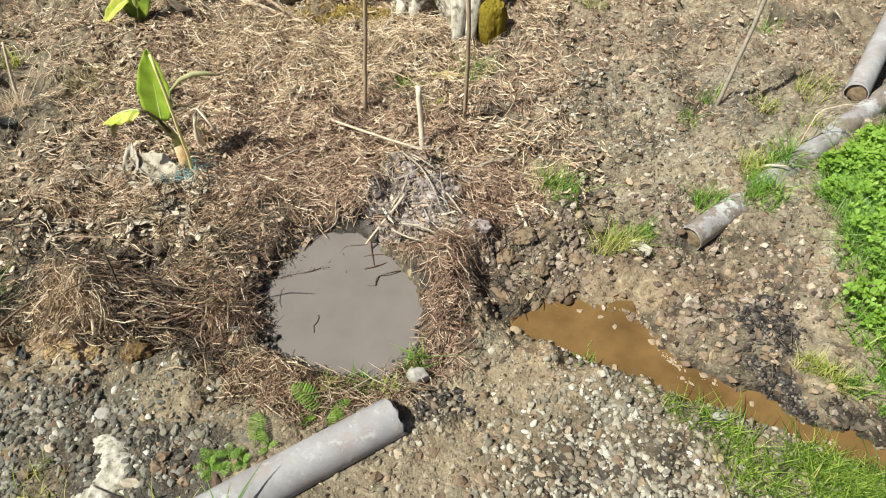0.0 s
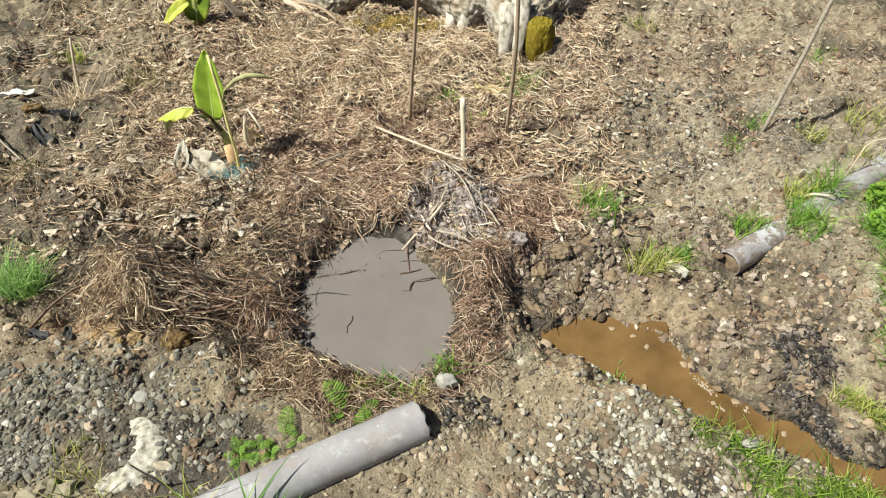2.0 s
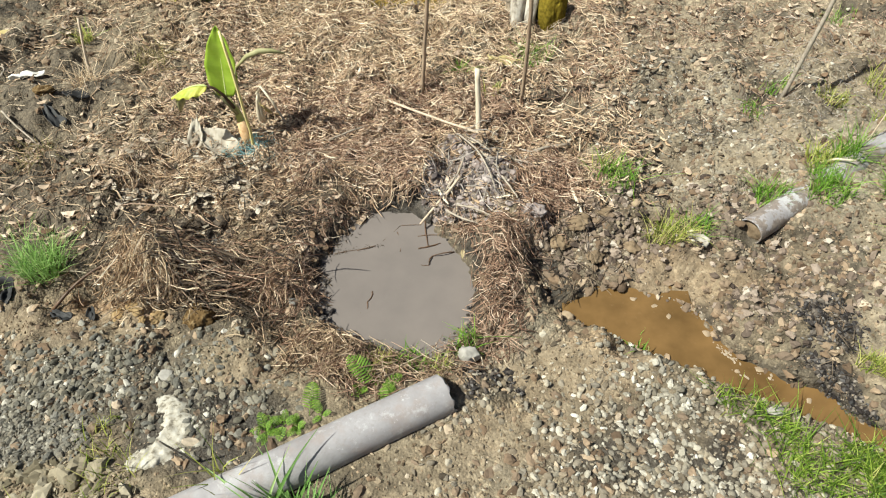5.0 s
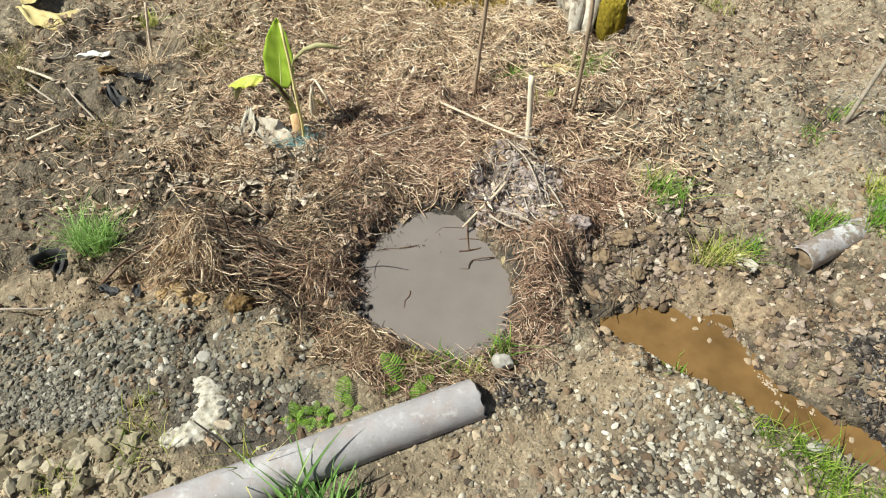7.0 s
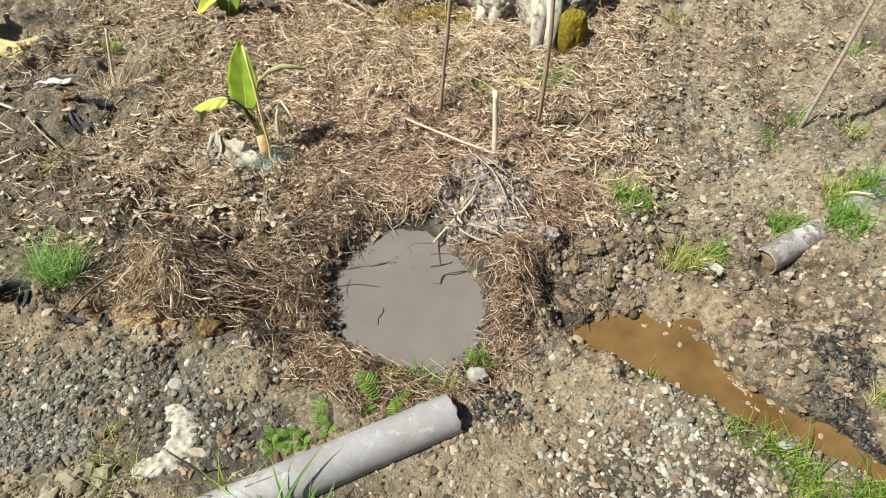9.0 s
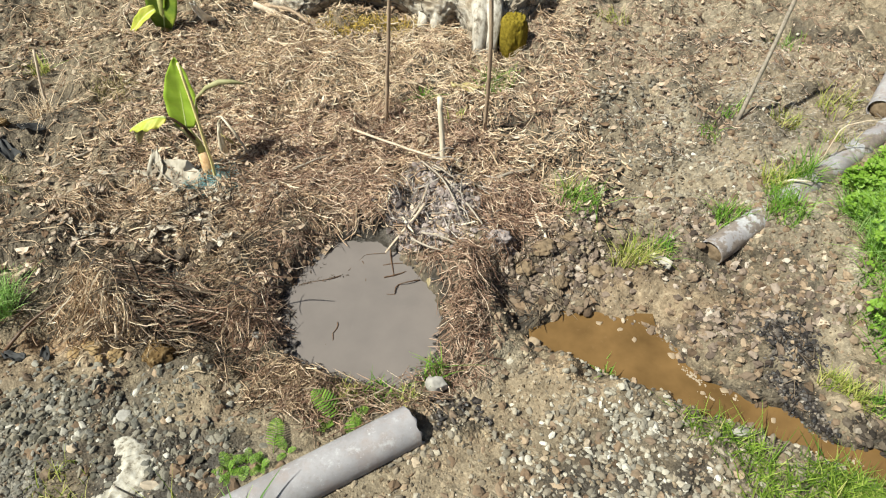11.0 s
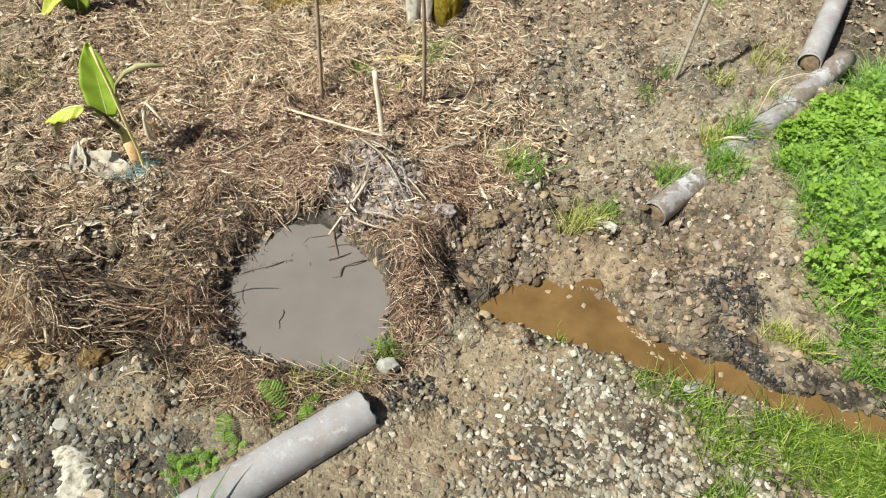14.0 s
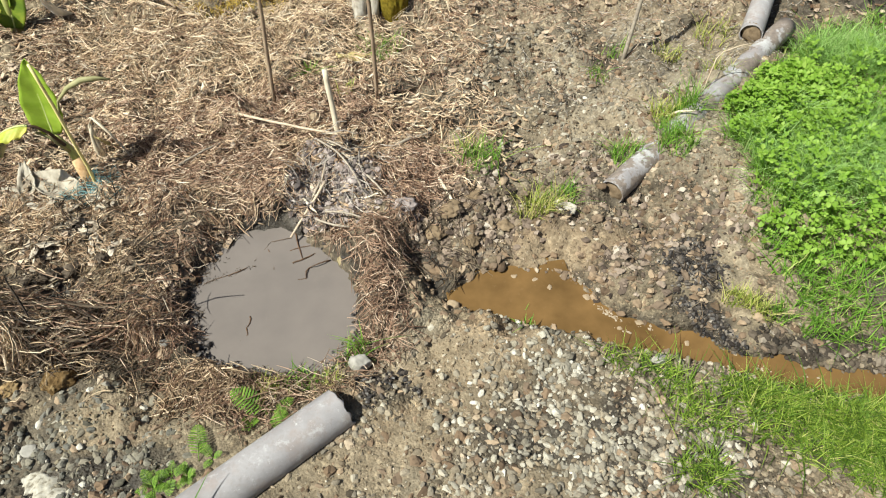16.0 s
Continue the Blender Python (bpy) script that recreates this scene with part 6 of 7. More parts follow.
def seedling_bag(x, y):
    """A thin-walled black nursery bag sunk in the soil, its torn rim uneven and folded."""
    bm = bmesh.new()
    m = 28
    rings = []
    for r, z, ragged in ((0.030, -0.058, 0.0), (0.036, -0.030, 0.002), (0.040, 0.0, 0.005), (0.046, 0.018, 0.013), (0.043, 0.017, 0.012), (0.037, -0.002, 0.005), (0.033, -0.030, 0.002), (0.027, -0.054, 0.0)):
        ring = []
        for k in range(m):
            t = 2 * math.pi * k / m
            d = noise.noise(Vector((math.cos(t) * 2.4, math.sin(t) * 2.4, 4.0))) + 0.6 * noise.noise(Vector((math.cos(t) * 6, math.sin(t) * 6, 9.0)))
            ring.append(bm.verts.new(((r + ragged * d) * math.cos(t) * 1.15, (r + ragged * d) * math.sin(t), z + ragged * 1.3 * d - 0.012 * (math.sin(t) < -0.2) * ragged / 0.013)))
        rings.append(ring)
    for a, b in zip(rings, rings[1:]):
        for k in range(m):
            bm.faces.new((a[k], a[(k + 1) % m], b[(k + 1) % m], b[k]))
    bm.faces.new(rings[0][::-1])
    bm.faces.new(rings[-1])
    ob = part("plastic_bag", bm, PLASTIC_BLACK)
    ob.location = (x, y, 0.004)
    return tagged(ob, "empty black plastic seedling bag sunk in soil", "plastic bag")


seedling_bag(-1.462, -0.278)
sheath_piece("plastic_scrap", -1.40, -0.31, 10, 0.06, 0.04, 2.0, 0.01, PLASTIC_BLACK, "torn flap of black plastic on soil", 24)["category"] = "plastic scrap"
# ---- grass and leaves ----
def tuft(x, y, n, spread, hgt, width, mat, label, seed, lean=0.45, droop=0.7, name="grass_tuft"):
    gen = np.random.default_rng(seed)
    r, a = spread * np.sqrt(gen.uniform(0, 1, n)), gen.uniform(0, 2 * np.pi, n)
    px, py = x + r * np.cos(a), y + r * np.sin(a)
    z = height(px, py)
    v, f = blades(px - x, py - y, z - hz(x, y), hgt, width, lean, gen, 5, droop)
    ob = mesh_np(name, v, f, mat, True)
    ob.location = (x, y, hz(x, y))
    return tagged(ob, label, "grass tuft", group="grass tufts")


tuft(-1.345, -0.20, 300, 0.062, (0.06, 0.15), (0.0020, 0.0036), GRASS_MINT, "dense bright green grass tuft on bare soil", 100)
tuft(0.385, 0.27, 110, 0.07, (0.05, 0.12), (0.0025, 0.004), GRASS, "small green grass tuft on the heap", 101)
tuft(0.36, 0.36, 40, 0.05, (0.04, 0.09), (0.002, 0.0035), GRASS_DRY, "thin yellowish grass tuft", 102)
tuft(0.53, 0.055, 160, 0.06, (0.05, 0.12), (0.0025, 0.004), GRASS_DRY, "yellow-green grass tuft beside the gravel", 103)
tuft(0.62, 0.10, 90, 0.05, (0.03, 0.08), (0.0025, 0.004), GRASS, "low green grass tuft beside the pipe end", 104)
tuft(0.135, 1.03, 110, 0.075, (0.03, 0.08), (0.0025, 0.004), GRASS, "low green grass tuft before the trunk", 105)
tuft(-0.165, 0.935, 30, 0.018, (0.05, 0.09), (0.004, 0.008), GRASS, "small bright seedling tuft in the straw", 106)
tuft(-0.03, 0.77, 22, 0.03, (0.03, 0.07), (0.003, 0.005), GRASS_DRY, "small yellowish tuft in the straw", 107)
tuft(0.875, 0.225, 190, 0.055, (0.03, 0.075), (0.0025, 0.004), GRASS, "low green tuft beside the half-buried pipe", 108)
tuft(-0.075, -0.36, 60, 0.03, (0.03, 0.08), (0.003, 0.005), GRASS, "small green tuft at the puddle's rim", 109)
tuft(-0.22, -0.43, 60, 0.045, (0.02, 0.05), (0.003, 0.005), GRASS, "low green tuft at the puddle's rim", 110)
tuft(-0.46, -0.885, 70, 0.06, (0.07, 0.17), (0.007, 0.014), GRASS_BLUE, "long-bladed green grass tuft beside the pipe", 111)
tuft(-0.36, -0.90, 45, 0.05, (0.06, 0.14), (0.006, 0.013), GRASS_BLUE, "long-bladed green grass tuft beside the pipe", 112)
tuft(-0.62, -0.80, 12, 0.04, (0.10, 0.18), (0.003, 0.006), GRASS_DRY, "few long blades over the pipe", 113)
tuft(-1.80, 1.06, 45, 0.035, (0.05, 0.11), (0.003, 0.006), GRASS_DRY, "yellow-green tuft on bare soil", 114)
tuft(0.40, -0.335, 34, 0.03, (0.02, 0.05), (0.003, 0.005), GRASS, "tiny green tuft beside the channel", 115)
tuft(1.05, 0.86, 40, 0.05, (0.03, 0.08), (0.0025, 0.004), GRASS, "thin green tuft near the stake", 116)
tuft(0.93, 0.70, 40, 0.05, (0.03, 0.06), (0.0025, 0.004), GRASS, "thin grey-green tuft on stony soil", 117)
tuft(1.25, 0.80, 70, 0.06, (0.03, 0.08), (0.0025, 0.004), GRASS_DRY, "yellow-green tuft near the pipes", 118)
tuft(1.48, 0.90, 90, 0.07, (0.03, 0.09), (0.0025, 0.004), GRASS_DRY, "yellow-green tuft near the pipe end", 119)
tuft(1.17, 0.42, 120, 0.05, (0.06, 0.14), (0.003, 0.005), GRASS, "green tuft growing over the pipe", 120)
tuft(1.08, 0.39, 130, 0.06, (0.04, 0.09), (0.003, 0.005), GRASS_DRY, "yellow-green tuft growing over the pipe", 121)
tuft(1.045, 0.285, 130, 0.06, (0.03, 0.08), (0.0025, 0.004), GRASS, "green tuft growing on the soil over the pipe", 122)
tuft(1.03, 0.20, 130, 0.06, (0.04, 0.10), (0.0025, 0.004), GRASS, "green tuft under the pipe", 123)
tuft(1.38, 0.62, 50, 0.05, (0.04, 0.09), (0.003, 0.005), GRASS_DRY, "yellow-green tuft beside the pipe", 124)
tuft(-0.90, -0.80, 60, 0.07, (0.02, 0.06), (0.002, 0.0035), GRASS_DRY, "sparse low tuft on grey gravel", 125)
tuft(-0.95, -0.70, 50, 0.06, (0.02, 0.05), (0.002, 0.0035), GRASS_DRY, "sparse low tuft beside the lime", 126)
tuft(-1.05, -0.93, 60, 0.06, (0.02, 0.05), (0.002, 0.0035), GRASS_DRY, "sparse low tuft on sandy soil", 127)
tuft(0.70, 1.6, 60, 0.08, (0.03, 0.07), (0.0025, 0.004), GRASS_DRY, "thin tuft on far stony soil", 128)
tuft(1.45, 1.40, 60, 0.08, (0.03, 0.07), (0.0025, 0.004), GRASS, "thin tuft on far stony soil", 129)


tuft(0.972, -0.385, 110, 0.035, (0.02, 0.05), (0.002, 0.0032), GRASS_DRY, "sparse yellow-green tuft on the bank's ledge", 140)
tuft(1.010, -0.435, 130, 0.040, (0.02, 0.06), (0.002, 0.0032), GRASS_DRY, "sparse yellow-green tuft on the bank's ledge", 141)
tuft(1.075, -0.455, 60, 0.030, (0.03, 0.07), (0.002, 0.0035), GRASS, "green tuft hanging over the channel bank", 142)
tuft(1.150, -0.505, 70, 0.035, (0.03, 0.08), (0.002, 0.0035), GRASS, "green tuft hanging over the channel bank", 143)
tuft(-0.300, -0.440, 70, 0.040, (0.02, 0.06), (0.002, 0.0035), GRASS_DRY, "low yellowish tuft at the puddle's rim", 144)
tuft(-0.150, -0.440, 50, 0.035, (0.02, 0.05), (0.002, 0.0035), GRASS_DRY, "low yellowish tuft at the puddle's rim", 145)


tuft(-2.24, 0.68, 150, 0.09, (0.04, 0.11), (0.002, 0.0035), GRASS_OLD, "withered olive grass tussock on bare mud", 146, 0.9, 1.0)
tuft(-2.10, 0.56, 90, 0.07, (0.03, 0.09), (0.002, 0.0035), GRASS_OLD, "withered olive grass tussock on bare mud", 147, 0.9, 1.0)
tuft(-1.66, 0.76, 120, 0.05, (0.04, 0.10), (0.002, 0.0035), STRAW_BRIGHT, "small tussock of bleached dead grass", 148, 0.9, 1.0)
tuft(-1.45, 0.93, 110, 0.08, (0.03, 0.09), (0.002, 0.0035), GRASS_OLD, "withered olive grass tussock in the litter", 149, 0.9, 1.0)
tuft(-1.62, 0.30, 70, 0.07, (0.03, 0.08), (0.002, 0.0032), GRASS_OLD, "withered olive grass tussock on dark soil", 150, 0.9, 1.0)


def lawn(x, y):
    edge = np.interp(y, [-0.6, -0.48, -0.29, -0.08, 0.11, 0.25, 0.39, 0.48, 0.635, 0.83], [1.15, 1.11, 1.09, 1.15, 1.21, 1.23, 1.26, 1.38, 1.58, 1.81])
    edge = edge + 0.03 * vnoise(y * 9, y * 0, 31) + 0.03 * vnoise(x * 30, y * 30, 33)
    upper = smooth01((x - edge) / 0.05) * (stream_ratio(x, y) > 2.2) * (y > -0.75 - 0.2 * (x - 1)) * smooth01((0.92 + 0.06 * vnoise(x * 5, y * 5, 35) - y) / 0.12) * smooth01((2.55 + 0.15 * vnoise(x * 4, y * 4, 36) - x) / 0.25)
    low = np.maximum.reduce([spot(x, y, 1.12, -0.80, 0.26, 0.12, 0.3, -22), spot(x, y, 1.03, -0.705, 0.17, 0.07, 0.3, -25), 0.4 * spot(x, y, 0.66, -0.52, 0.11, 0.05, 0.4, -30), 0.4 * spot(x, y, 0.76, -0.67, 0.10, 0.06, 0.4, -30), 0.6 * spot(x, y, 0.93, -0.66, 0.12, 0.05, 0.4, -25), 0.7 * spot(x, y, 0.70, -0.82, 0.05, 0.05, 0.4), 1.0 * spot(x, y, 1.7, -1.05, 0.5, 0.15, 0.3, -15)]) * (stream_ratio(x, y) > 1.45 + 0.2 * vnoise(x * 14, y * 14, 37))
    return np.maximum(upper, low)


x, y = scatter(45000, (0.45, 2.6, -1.15, 1.1), lambda x, y: lawn(x, y) * (y > -0.11 - 0.42 * x))
v, f = blades(x, y, height(x, y) - 0.003, (0.02, 0.085), (0.0024, 0.0055), 0.55, rng, 4, 1.0)
tagged(mesh_np("lawn_grass", v, f, GRASS, True), "lush bright green grass along the channel", "grass", kind="stuff")

x, y = scatter(26000, (1.15, 2.2, -0.3, 0.8), lambda x, y: np.maximum(spot(x, y, 1.60, 0.10, 0.36, 0.24), spot(x, y, 1.95, 0.66, 0.18, 0.16)) * (lawn(x, y) > 0.4))
v, f = blades(x, y, height(x, y) - 0.003, (0.05, 0.13), (0.0018, 0.0036), 0.5, rng, 4, 1.0)
tagged(mesh_np("lawn_grass", v, f, GRASS_MINT, True), "tall pale green grass growing through the clover", "grass", kind="stuff")

x, y = scatter(100000, (0.45, 2.3, -1.2, -0.35), lambda x, y: lawn(x, y) * (y < -0.11 - 0.42 * x) * patch(x, y, 68, 14, 0.5))
v, f = blades(x, y, height(x, y) - 0.003, (0.016, 0.062), (0.0022, 0.0046), 0.7, rng, 3, 1.0)
tagged(mesh_np("lawn_grass", v, f, GRASS_LOW, True), "short bright grass growing through the gravel", "grass", kind="stuff")


def clover_patch(x, y, name, label):
    """Three-leaved clover: each leaflet a cupped six-sided leaf on a thin stalk."""
    n = len(x)
    h = rng.uniform(0.03, 0.085, n)
    z = height(x, y)
    size = rng.uniform(0.005, 0.014, n)
    a0 = rng.uniform(0, 2 * np.pi, n)
    tx, ty = rng.normal(0, 0.4, n), rng.normal(0, 0.4, n)
    vs, fs = [], []
    ring = np.array([[0.0, 0.0], [0.5, -0.45], [1.05, -0.48], [1.28, 0.0], [1.05, 0.48], [0.5, 0.45]])
    for k in range(3):
        a = a0 + k * 2 * np.pi / 3
        u, w = ring[None, :, 0] * size[:, None], ring[None, :, 1] * size[:, None] * 1.15
        px, py = u * np.cos(a)[:, None] - w * np.sin(a)[:, None], u * np.sin(a)[:, None] + w * np.cos(a)[:, None]
        pz = (z + h)[:, None] + px * tx[:, None] + py * ty[:, None] + np.abs(w) * 0.45
        vs.append(np.stack([px + x[:, None], py + y[:, None], pz], -1))
    v = np.stack(vs, 1).reshape(-1, 3)
    b = (np.arange(n * 3) * 6)[:, None, None]
    f = (b + np.array([[0, 1, 2, 3], [0, 3, 4, 5]])[None]).reshape(-1, 4)
    st = np.stack([np.stack([x - 0.0006, y, z], -1), np.stack([x + 0.0006, y, z], -1), np.stack([x + 0.0006, y, z + h], -1), np.stack([x - 0.0006, y, z + h], -1)], 1).reshape(-1, 3)
    f = np.concatenate([f, np.arange(n * 4).reshape(-1, 4) + len(v)])
    return tagged(mesh_np(name, np.concatenate([v, st]), f, CLOVER, True), label, "clover", kind="stuff")


x, y = scatter(24000, (1.1, 2.5, -0.35, 1.0), lambda x, y: np.maximum(spot(x, y, 1.46, 0.36, 0.26, 0.22), 0.25 * spot(x, y, 1.7, 0.1, 0.6, 0.5)) * (lawn(x, y) > 0.5))
clover_patch(x, y, "clover", "bright green clover growing thickly beside the pipe")


def fern(x, y, turn, fronds, size, label, seed):
    """Each frond is a part: a curved rib with many paired narrow leaflets."""
    gen = np.random.default_rng(seed)
    root = empty("fern", x, y, hz(x, y), turn)
    for q in range(fronds):
        L = size * gen.uniform(0.75, 1.15)
        n = 12
        rib = [(0, L * s * 0.85, L * (0.85 * s - 0.5 * s * s)) for s in np.linspace(0, 1, 8)]
        bm = sweep(rib, [0.0012 * (1 - 0.1 * i) for i in range(8)], 5)
        for i in range(n):
            s = 0.12 + 0.88 * (i + 1) / n
            py, pz = L * s * 0.85, L * (0.85 * s - 0.5 * s * s)
            wl = 0.27 * L * math.sin(math.pi * (0.10 + 0.86 * s)) ** 0.7
            hw = L * 0.019
            for sgn in (-1, 1):
                p = [bm.verts.new((sgn * wl * u, py + w * hw + wl * u * 0.30, pz + 0.10 * wl * math.sin(3.1 * u))) for u, w in ((0, -0.6), (0.35, -1.2), (0.75, -1.0), (1.0, 0.0), (0.75, 1.0), (0.35, 1.2), (0, 0.6))]
                bm.faces.new(p if sgn > 0 else p[::-1])
        ob = part("frond", bm, FERN, root)
        ob.matrix_basis = pose(0, 0, 0, gen.uniform(-14, 14) * (1 + 2 * (fronds > 5)), gen.uniform(-10, 10) * (1 + 2 * (fronds > 5)), q * 360 / fronds + gen.uniform(-25, 25))
    return tagged(root, label, "fern", group="ferns by the pipe")


fern(-0.300, -0.515, 32, 1, 0.120, "bright green fern frond beside the pipe", 1)
fern(-0.285, -0.515, -40, 3, 0.055, "low bright green fern beside the pipe", 4)
fern(-0.455, -0.615, 25, 1, 0.105, "bright green fern frond beside the pipe", 2)
fern(-0.515, -0.640, 0, 4, 0.050, "low green fern seedling beside the pipe", 3)
fern(-0.425, -0.610, 50, 3, 0.045, "low green fern seedling beside the pipe", 5)


fern(-0.555, -0.660, 10, 10, 0.046, "bushy green weed seedling beside the pipe", 6)
fern(-0.480, -0.645, 70, 8, 0.036, "bushy green weed seedling beside the pipe", 7)
fern(-0.250, -0.535, 15, 7, 0.038, "bushy green weed seedling beside the pipe", 8)
fern(-0.340, -0.540, 15, 6, 0.034, "bushy green weed seedling beside the pipe", 9)


# ---- clods, gravel and pebbles ----
def under_pipe(x, y):
    ax = np.clip(((x + 0.121) * -0.855 + (y + 0.528) * -0.518), 0, 3)
    bx = np.clip((x - 0.775) * 0.787 + (y - 0.078) * 0.617, 0, 1.27)
    return (np.hypot(x + 0.121 + 0.855 * ax, y + 0.528 + 0.518 * ax) < 0.050) | ((np.hypot(x - 0.775 - 0.787 * bx, y - 0.078 - 0.617 * bx) < 0.035) & (np.abs(bx - 0.3) > 0.05))


def lime_area(x, y):
    ring = np.hypot((x + 0.850) / 0.066, (y + 0.674) / 0.078)
    return (np.abs(ring - 1) < 0.42) & (x > -0.885)


def open_soil(x, y):
    return dry(x, y) & ~(lime_area(x, y) & (lattice(np.floor(x * 400), np.floor(y * 400), 3) > 0.24)) & ~under_pipe(x, y) & (puddle_ratio(x, y) > 1.05)


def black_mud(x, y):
    """Humus spilled on the bank and the dark face under the ledge."""
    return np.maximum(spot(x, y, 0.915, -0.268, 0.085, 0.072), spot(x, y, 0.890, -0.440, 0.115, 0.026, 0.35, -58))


x, y = scatter(72000, (-2.3, 2.2, -1.05, 1.8), lambda x, y: open_soil(x, y) * patch(x, y, 0, 5.0, 0.3) * (1 - 0.7 * bald(x, y)) * (1 - 0.5 * spot(x, y, -1.5, 0.4, 0.8, 0.7)) * (0.45 + 0.5 * spot(x, y, 0.8, 0.05, 0.5, 0.35) + 0.3 * spot(x, y, -0.75, 0.1, 0.5, 0.5)) * (lawn(x, y) < 0.4))
stones("soil_clods", x, y, (0.003, 0.021), CLOD, "crumbly brown clods of soil", SHAPES_SMALL, -0.15, "clods", 3.0, 0.0135)
x, y = scatter(60000, (-1.45, 1.15, -0.95, 0.5), lambda x, y: open_soil(x, y) * (0.10 + 0.5 * bald(x, y) + 0.3 * spot(x, y, 0.6, 0.05, 0.5, 0.3)) * patch(x, y, 75, 8.0, 0.2) * (1 - 0.7 * red_area(x, y)) * (1 - 0.6 * spot(x, y, 0.56, -0.10, 0.17, 0.075)) * (lawn(x, y) < 0.4))
stones("soil_crumbs", x, y, (0.0018, 0.0065), CRUMB, "fine crumbs of brown soil", SHAPES_SMALL, 0.1, "soil", 1.8)
x, y = scatter(900, (-1.45, -0.6, -1.0, -0.72), lambda x, y: open_soil(x, y) * spot(x, y, -1.02, -0.86, 0.26, 0.085) * (lattice(np.floor(x * 9), np.floor(y * 9), 8) > 0.2) * 0.8)
stones("soil_clods", x, y, (0.006, 0.034), CLOD_SAND, "olive-tan sandy lumps of soil", SHAPES_LUMP, -0.1, "clods", 2.2)
x, y = scatter(7000, (-1.45, -0.55, -1.0, -0.35), lambda x, y: open_soil(x, y) * np.maximum(0.7 * spot(x, y, -1.02, -0.86, 0.28, 0.10), 0.5 * spot(x, y, -0.69, -0.48, 0.14, 0.1)) * patch(x, y, 80, 12, 0.1))
stones("soil_crumbs", x, y, (0.002, 0.010), CLOD_SAND, "olive-tan crumbs of sandy soil", SHAPES_SMALL, 0.0, "soil", 2.4)
x, y = scatter(15000, (0.05, 1.25, -0.5, 0.6), lambda x, y: open_soil(x, y) * np.maximum.reduce([0.9 * spot(x, y, 0.30, 0.08, 0.22, 0.16), 0.7 * spot(x, y, 0.80, -0.10, 0.30, 0.20), 0.5 * spot(x, y, 0.60, 0.18, 0.3, 0.14)]) * patch(x, y, 79, 9, 0.25) * (1 - 0.9 * spot(x, y, 0.56, -0.10, 0.17, 0.075)) * (1 - black_mud(x, y)))
stones("soil_clods", x, y, (0.003, 0.019), CLOD_PINK, "crumbly pinkish-brown clods of dug soil", SHAPES_SMALL, 0.0, "clods", 2.6, 0.010)
x, y = scatter(7000, (-0.3, 0.4, 0.05, 0.6), lambda x, y: dry(x, y) * np.maximum(ash_area(x, y), 0.3 * spot(x, y, -0.03, 0.27, 0.2, 0.2)))
stones("ash_clods", x, y, (0.003, 0.017), CLOD_GREY, "ash-grey crumbs of soil on the heap", SHAPES_SMALL, 0.0, "clods", 2.6)
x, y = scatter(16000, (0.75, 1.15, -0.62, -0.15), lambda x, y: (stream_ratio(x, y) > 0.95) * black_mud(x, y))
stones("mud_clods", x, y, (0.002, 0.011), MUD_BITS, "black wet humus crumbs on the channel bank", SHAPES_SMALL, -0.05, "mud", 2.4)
x, y = scatter(2600, (0.9, 1.5, -0.72, -0.42), lambda x, y: ((stream_ratio(x, y) > 0.95) & (stream_ratio(x, y) < 2.6)) * (y > -0.165 - 0.42 * x) * smooth01((x - 0.95) / 0.06))
stones("soil_clods", x, y, (0.004, 0.018), CLOD_DAMP, "damp brown lumps along the channel's far bank", SHAPES_SMALL, -0.1, "clods", 2.2, 0.009)
x, y = scatter(5200, (-0.65, 0.1, -0.5, 0.3), lambda x, y: ((puddle_ratio(x, y) > 1.03 - 0.06 * spot(x, y, -0.52, -0.25, 0.16, 0.22)) & (puddle_ratio(x, y) < 1.17)) * (0.25 + 0.75 * spot(x, y, -0.52, -0.25, 0.16, 0.22)))
stones("mud_clods", x, y, (0.0025, 0.010), MUD_BITS, "black wet mud crumbs at the puddle's rim", SHAPES_SMALL, 0.4, "mud", 2.0)


x, y = scatter(1500, (-0.16, 0.12, -0.62, -0.38), lambda x, y: spot(x, y, -0.02, -0.49, 0.10, 0.055) * patch(x, y, 64, 12, 0.2) * open_soil(x, y))
stones("mud_clods", x, y, (0.003, 0.012), MUD_BITS, "dark damp crumbs beside the pipe's end", SHAPES_SMALL, 0.2, "mud", 2.0)


def pale_bed(x, y):
    return np.maximum.reduce([spot(x, y, 0.47, -0.48, 0.11, 0.065, 0.4, -30), 0.85 * spot(x, y, 0.58, -0.78, 0.20, 0.10, 0.4, -15), 0.30 * spot(x, y, 0.36, -0.64, 0.16, 0.10)]) * patch(x, y, 74, 10, 0.3)


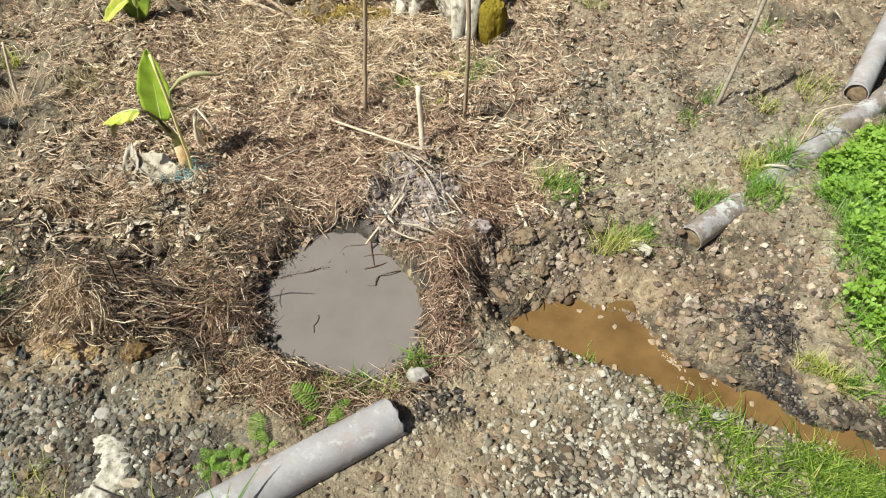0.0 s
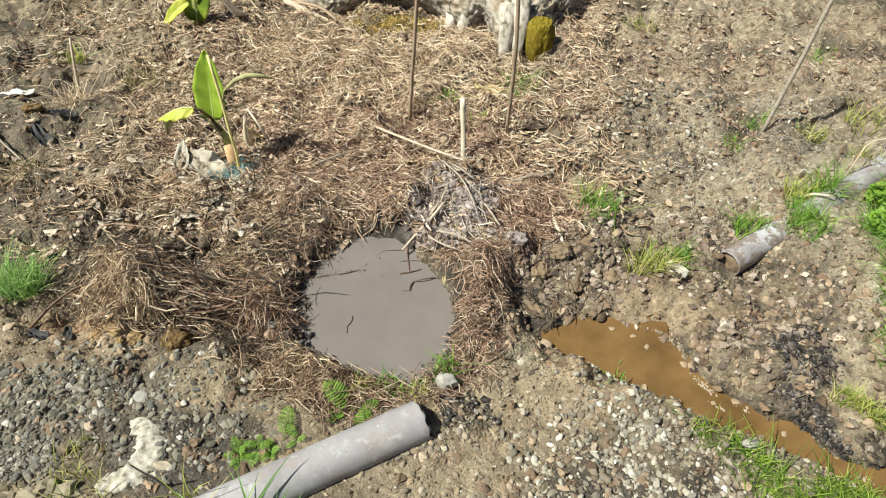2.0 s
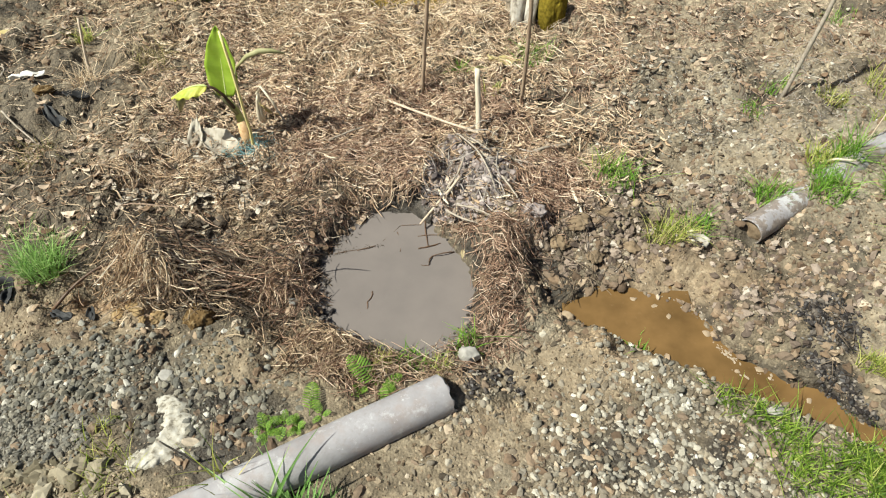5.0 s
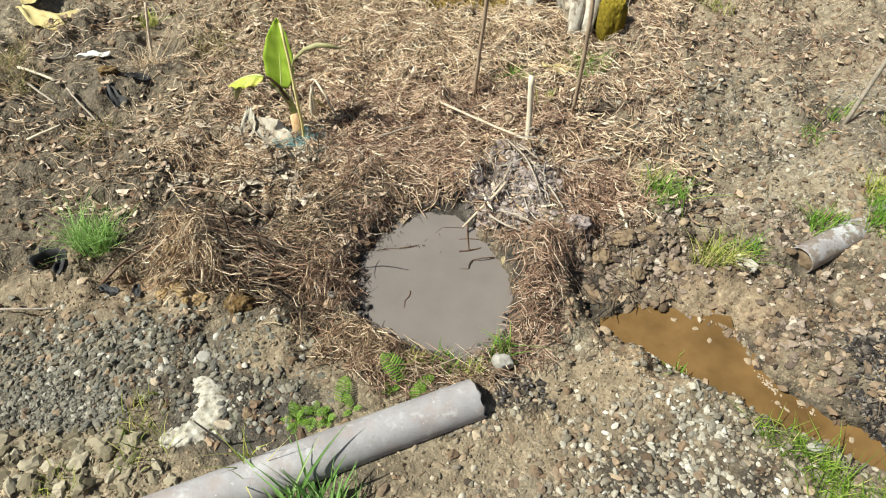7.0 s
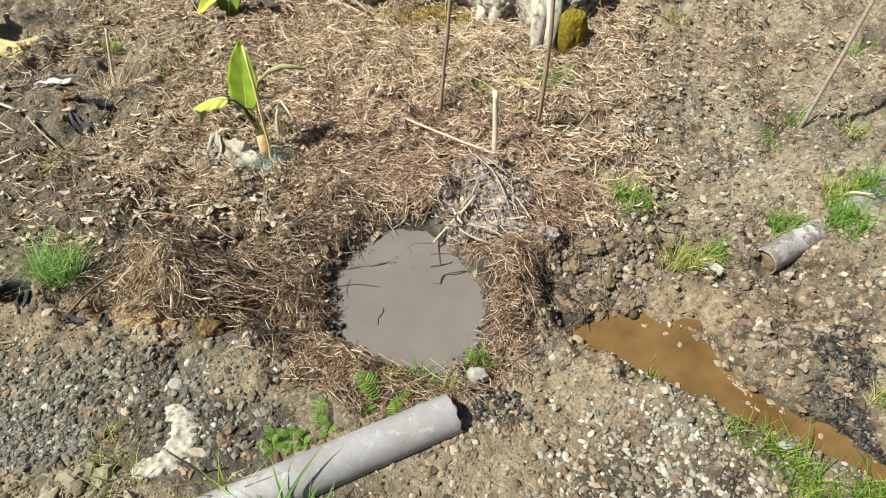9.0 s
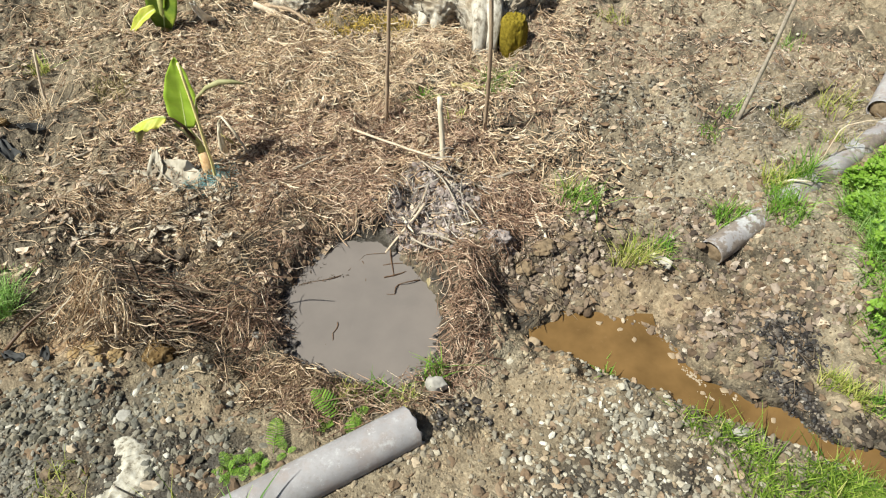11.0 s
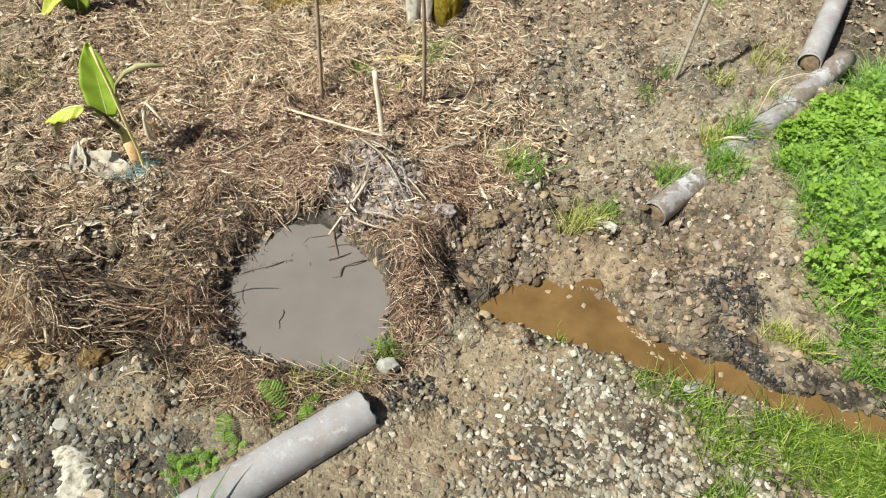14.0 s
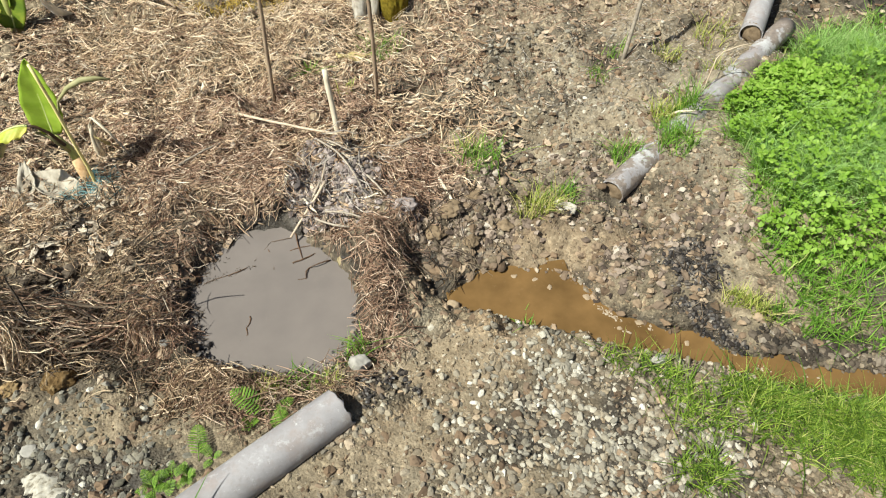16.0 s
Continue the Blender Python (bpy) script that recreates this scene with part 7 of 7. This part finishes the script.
def gravel_area(x, y):
    below = smooth01((-0.30 - 0.25 * np.maximum(x - 0.2, 0) - y) / 0.12) * (0.75 * smooth01((x + 0.3) / 0.2) + 0.25 * smooth01((x - 0.05 - 0.12 * vnoise(x * 6, y * 6, 44)) / 0.2))
    right = np.maximum.reduce([0.28 * spot(x, y, 0.80, -0.06, 0.38, 0.25, 0.4, -20), 0.8 * spot(x, y, 0.80, 0.55, 0.50, 0.36), 0.2 * spot(x, y, 0.45, 0.05, 0.25, 0.22), 0.3 * spot(x, y, 1.0, 1.1, 0.7, 0.4), 0.7 * spot(x, y, 1.1, -0.42, 0.2, 0.07, 0.4, -25)])
    return np.maximum(below, right) * patch(x, y, 3, 7.5, 0.25) * open_soil(x, y) * (1 - 0.7 * (lawn(x, y) > 0.5)) * (1 - 0.88 * bald(x, y)) * (1 - 0.95 * black_mud(x, y)) * (1 - 0.6 * pale_bed(x, y))


x, y = scatter(108000, (-0.3, 1.9, -1.1, 1.5), gravel_area)
stones("gravel", x, y, (0.0030, 0.0132), GRAVEL, "mixed brown and pale river gravel", SHAPES_GRAVEL, -0.05, power=2.8, fine=0.0100)
x, y = scatter(20000, (0.1, 1.2, -1.1, -0.3), lambda x, y: np.maximum(pale_bed(x, y), 0.15 * spot(x, y, 0.35, -0.6, 0.3, 0.25)) * open_soil(x, y) * (lawn(x, y) < 0.7) * (1 - 0.8 * bald(x, y)))
stones("gravel", x, y, (0.0040, 0.0135), GRAVEL_WHITE, "whitish rounded gravel", SHAPES_GRAVEL, 0.10, power=1.4, fine=0.0065)
x, y = scatter(7000, (0.2, 1.8, 0.25, 1.5), lambda x, y: 0.35 * spot(x, y, 0.85, 0.65, 0.6, 0.42) * open_soil(x, y) * (lawn(x, y) < 0.4) * patch(x, y, 66, 6, 0.2))
stones("gravel", x, y, (0.005, 0.013), GRAVEL_WHITE, "scattered pale pebbles on beige soil", SHAPES_GRAVEL, -0.1, fine=0.010)
x, y = scatter(20000, (-1.5, -0.9, -0.95, -0.5), lambda x, y: np.maximum(spot(x, y, -1.17, -0.72, 0.17, 0.06, 0.35, 12), 0.3 * spot(x, y, -1.25, -0.66, 0.25, 0.12)) * patch(x, y, 7, 9.0, 0.5) * open_soil(x, y))
stones("gravel", x, y, (0.003, 0.011), GRAVEL_GREY, "fine damp grey gravel", SHAPES_SMALL, 0.05, power=1.8)
x, y = scatter(19000, (-1.7, -0.45, -0.95, -0.3), lambda x, y: np.maximum.reduce([0.9 * spot(x, y, -1.07, -0.54, 0.27, 0.09, 0.45, 10), 0.5 * spot(x, y, -1.4, -0.60, 0.25, 0.2), 0.30 * spot(x, y, -0.72, -0.55, 0.2, 0.16), 0.6 * spot(x, y, -0.80, -0.66, 0.14, 0.08)]) * patch(x, y, 70, 6.0, 0.35) * open_soil(x, y) * (1 - 0.7 * bald(x, y)))
stones("gravel", x, y, (0.0035, 0.015), GRAVEL_OLIVE, "grey and whitish gravel trodden into damp soil", SHAPES_GRAVEL, -0.12, power=2.2, fine=0.010)
x, y = scatter(2600, (0.2, 1.6, -0.82, -0.1), lambda x, y: ((stream_ratio(x, y) > 1.0) & (stream_ratio(x, y) < 1.25)) * (0.25 + 0.75 * (vnoise(x * 9, y * 9, 81) > 0)) * (1 - black_mud(x, y)))
stones("gravel", x, y, (0.004, 0.012), GRAVEL, "wet pale gravel along the waterline", SHAPES_SMALL, 0.0)

x, y = scatter(260, (0.7, 1.15, -0.58, -0.18), lambda x, y: (stream_ratio(x, y) > 1.05) * black_mud(x, y))
straws("fibre_litter", x, y, (0.015, 0.06), (0.0014, 0.0036), STRAW_DARK, "dark rotting roots on the channel bank", 0.006, 0.3, steps=3)
FOAM = plain("dirty_foam", [(0.3, (0.25, 0.185, 0.12)), (0.7, (0.43, 0.355, 0.27))], 60, 0.7, 0.3, None, 0.8)
x, y = scatter(15000, (0.5, 1.3, -0.75, -0.2), lambda x, y: (stream_ratio(x, y) < 1.04) * np.maximum.reduce([spot(x, y, 0.638, -0.336, 0.042, 0.010, 0.25, -48), 0.35 * spot(x, y, 0.665, -0.400, 0.026, 0.006, 0.25, -30), 0.2 * spot(x, y, 0.725, -0.400, 0.03, 0.008, 0.3, -20), 0.5 * spot(x, y, 0.985, -0.575, 0.03, 0.012, 0.3, -20), 0.4 * spot(x, y, 1.10, -0.62, 0.03, 0.010, 0.3, -20), 0.05 * ((stream_ratio(x, y) > 0.88) & (vnoise(x * 12, y * 12, 51) > 0.25)) * (y > 0.02 - 0.62 * x)]))
foam = stones("foam", x, y, (0.002, 0.0065), FOAM, "patches of dirty pale foam along the waterline", SHAPES_GRAVEL, 0.0, "foam", 1.8)
co = np.empty(len(foam.data.vertices) * 3, np.float32)
foam.data.vertices.foreach_get("co", co)
co = co.reshape(-1, 3)
co[:, 2] = STREAM_Z + 0.0005 + 0.35 * (co[:, 2] - STREAM_Z)
foam.data.vertices.foreach_set("co", co.ravel())

# single pebbles lying on top, the nearest to the path
x, y = scatter(1500, (-0.1, 1.0, -0.95, -0.30), lambda x, y: 0.8 * gravel_area(x, y) * (lawn(x, y) < 0.3))


def loose_pieces(name, mat, x, y, size, most, shapes, sink):
    """Pieces that could be picked up one by one, sharing eight meshes."""
    meshes = []
    for v, f in shapes[:8]:
        me = bpy.data.meshes.new(name)
        me.from_pydata(v.tolist(), [], f.tolist())
        me.materials.append(mat)
        meshes.append(me)
    for k in range(min(most, len(x))):
        r = rng.uniform(*size)
        ob = new(name, meshes[k % 8])
        ob.parent = GROUND
        ob.matrix_basis = pose(x[k], y[k], hz(x[k], y[k]) + r * sink, rng.uniform(-20, 20), rng.uniform(-20, 20), rng.uniform(0, 360)) @ Matrix.Diagonal((r, r, r, 1))


loose_pieces("pebble", PEBBLE, x, y, (0.007, 0.0145), 290, SHAPES_ROUND, 0.0)
CLOD_PIECE = varied("loose_clod", [(0.0, (0.12, 0.085, 0.058)), (0.4, (0.23, 0.165, 0.11)), (0.7, (0.19, 0.145, 0.108)), (1.0, (0.33, 0.255, 0.175))], 0.95, by="object", grain=90)
x, y = scatter(900, (-0.1, 0.9, -0.25, 0.5), lambda x, y: open_soil(x, y) * np.maximum(spot(x, y, 0.25, 0.05, 0.18, 0.2), 0.5 * spot(x, y, 0.60, 0.05, 0.25, 0.08)))
loose_pieces("clod", CLOD_PIECE, x, y, (0.008, 0.026), 240, SHAPES_LUMP, -0.25)
STONE_PIECE = varied("loose_stone", [(0.0, (0.11, 0.105, 0.09)), (0.4, (0.22, 0.205, 0.175)), (0.6, (0.22, 0.195, 0.152)), (0.9, (0.28, 0.26, 0.22)), (1.0, (0.38, 0.35, 0.295))], 0.8, by="object", grain=120)
x, y = scatter(1500, (-1.5, -0.5, -0.95, -0.35), lambda x, y: open_soil(x, y) * np.maximum(spot(x, y, -1.0, -0.56, 0.3, 0.2), 0.5 * spot(x, y, -0.75, -0.6, 0.25, 0.2)))
loose_pieces("stone", STONE_PIECE, x, y, (0.007, 0.016), 230, SHAPES_ROUND, -0.1)
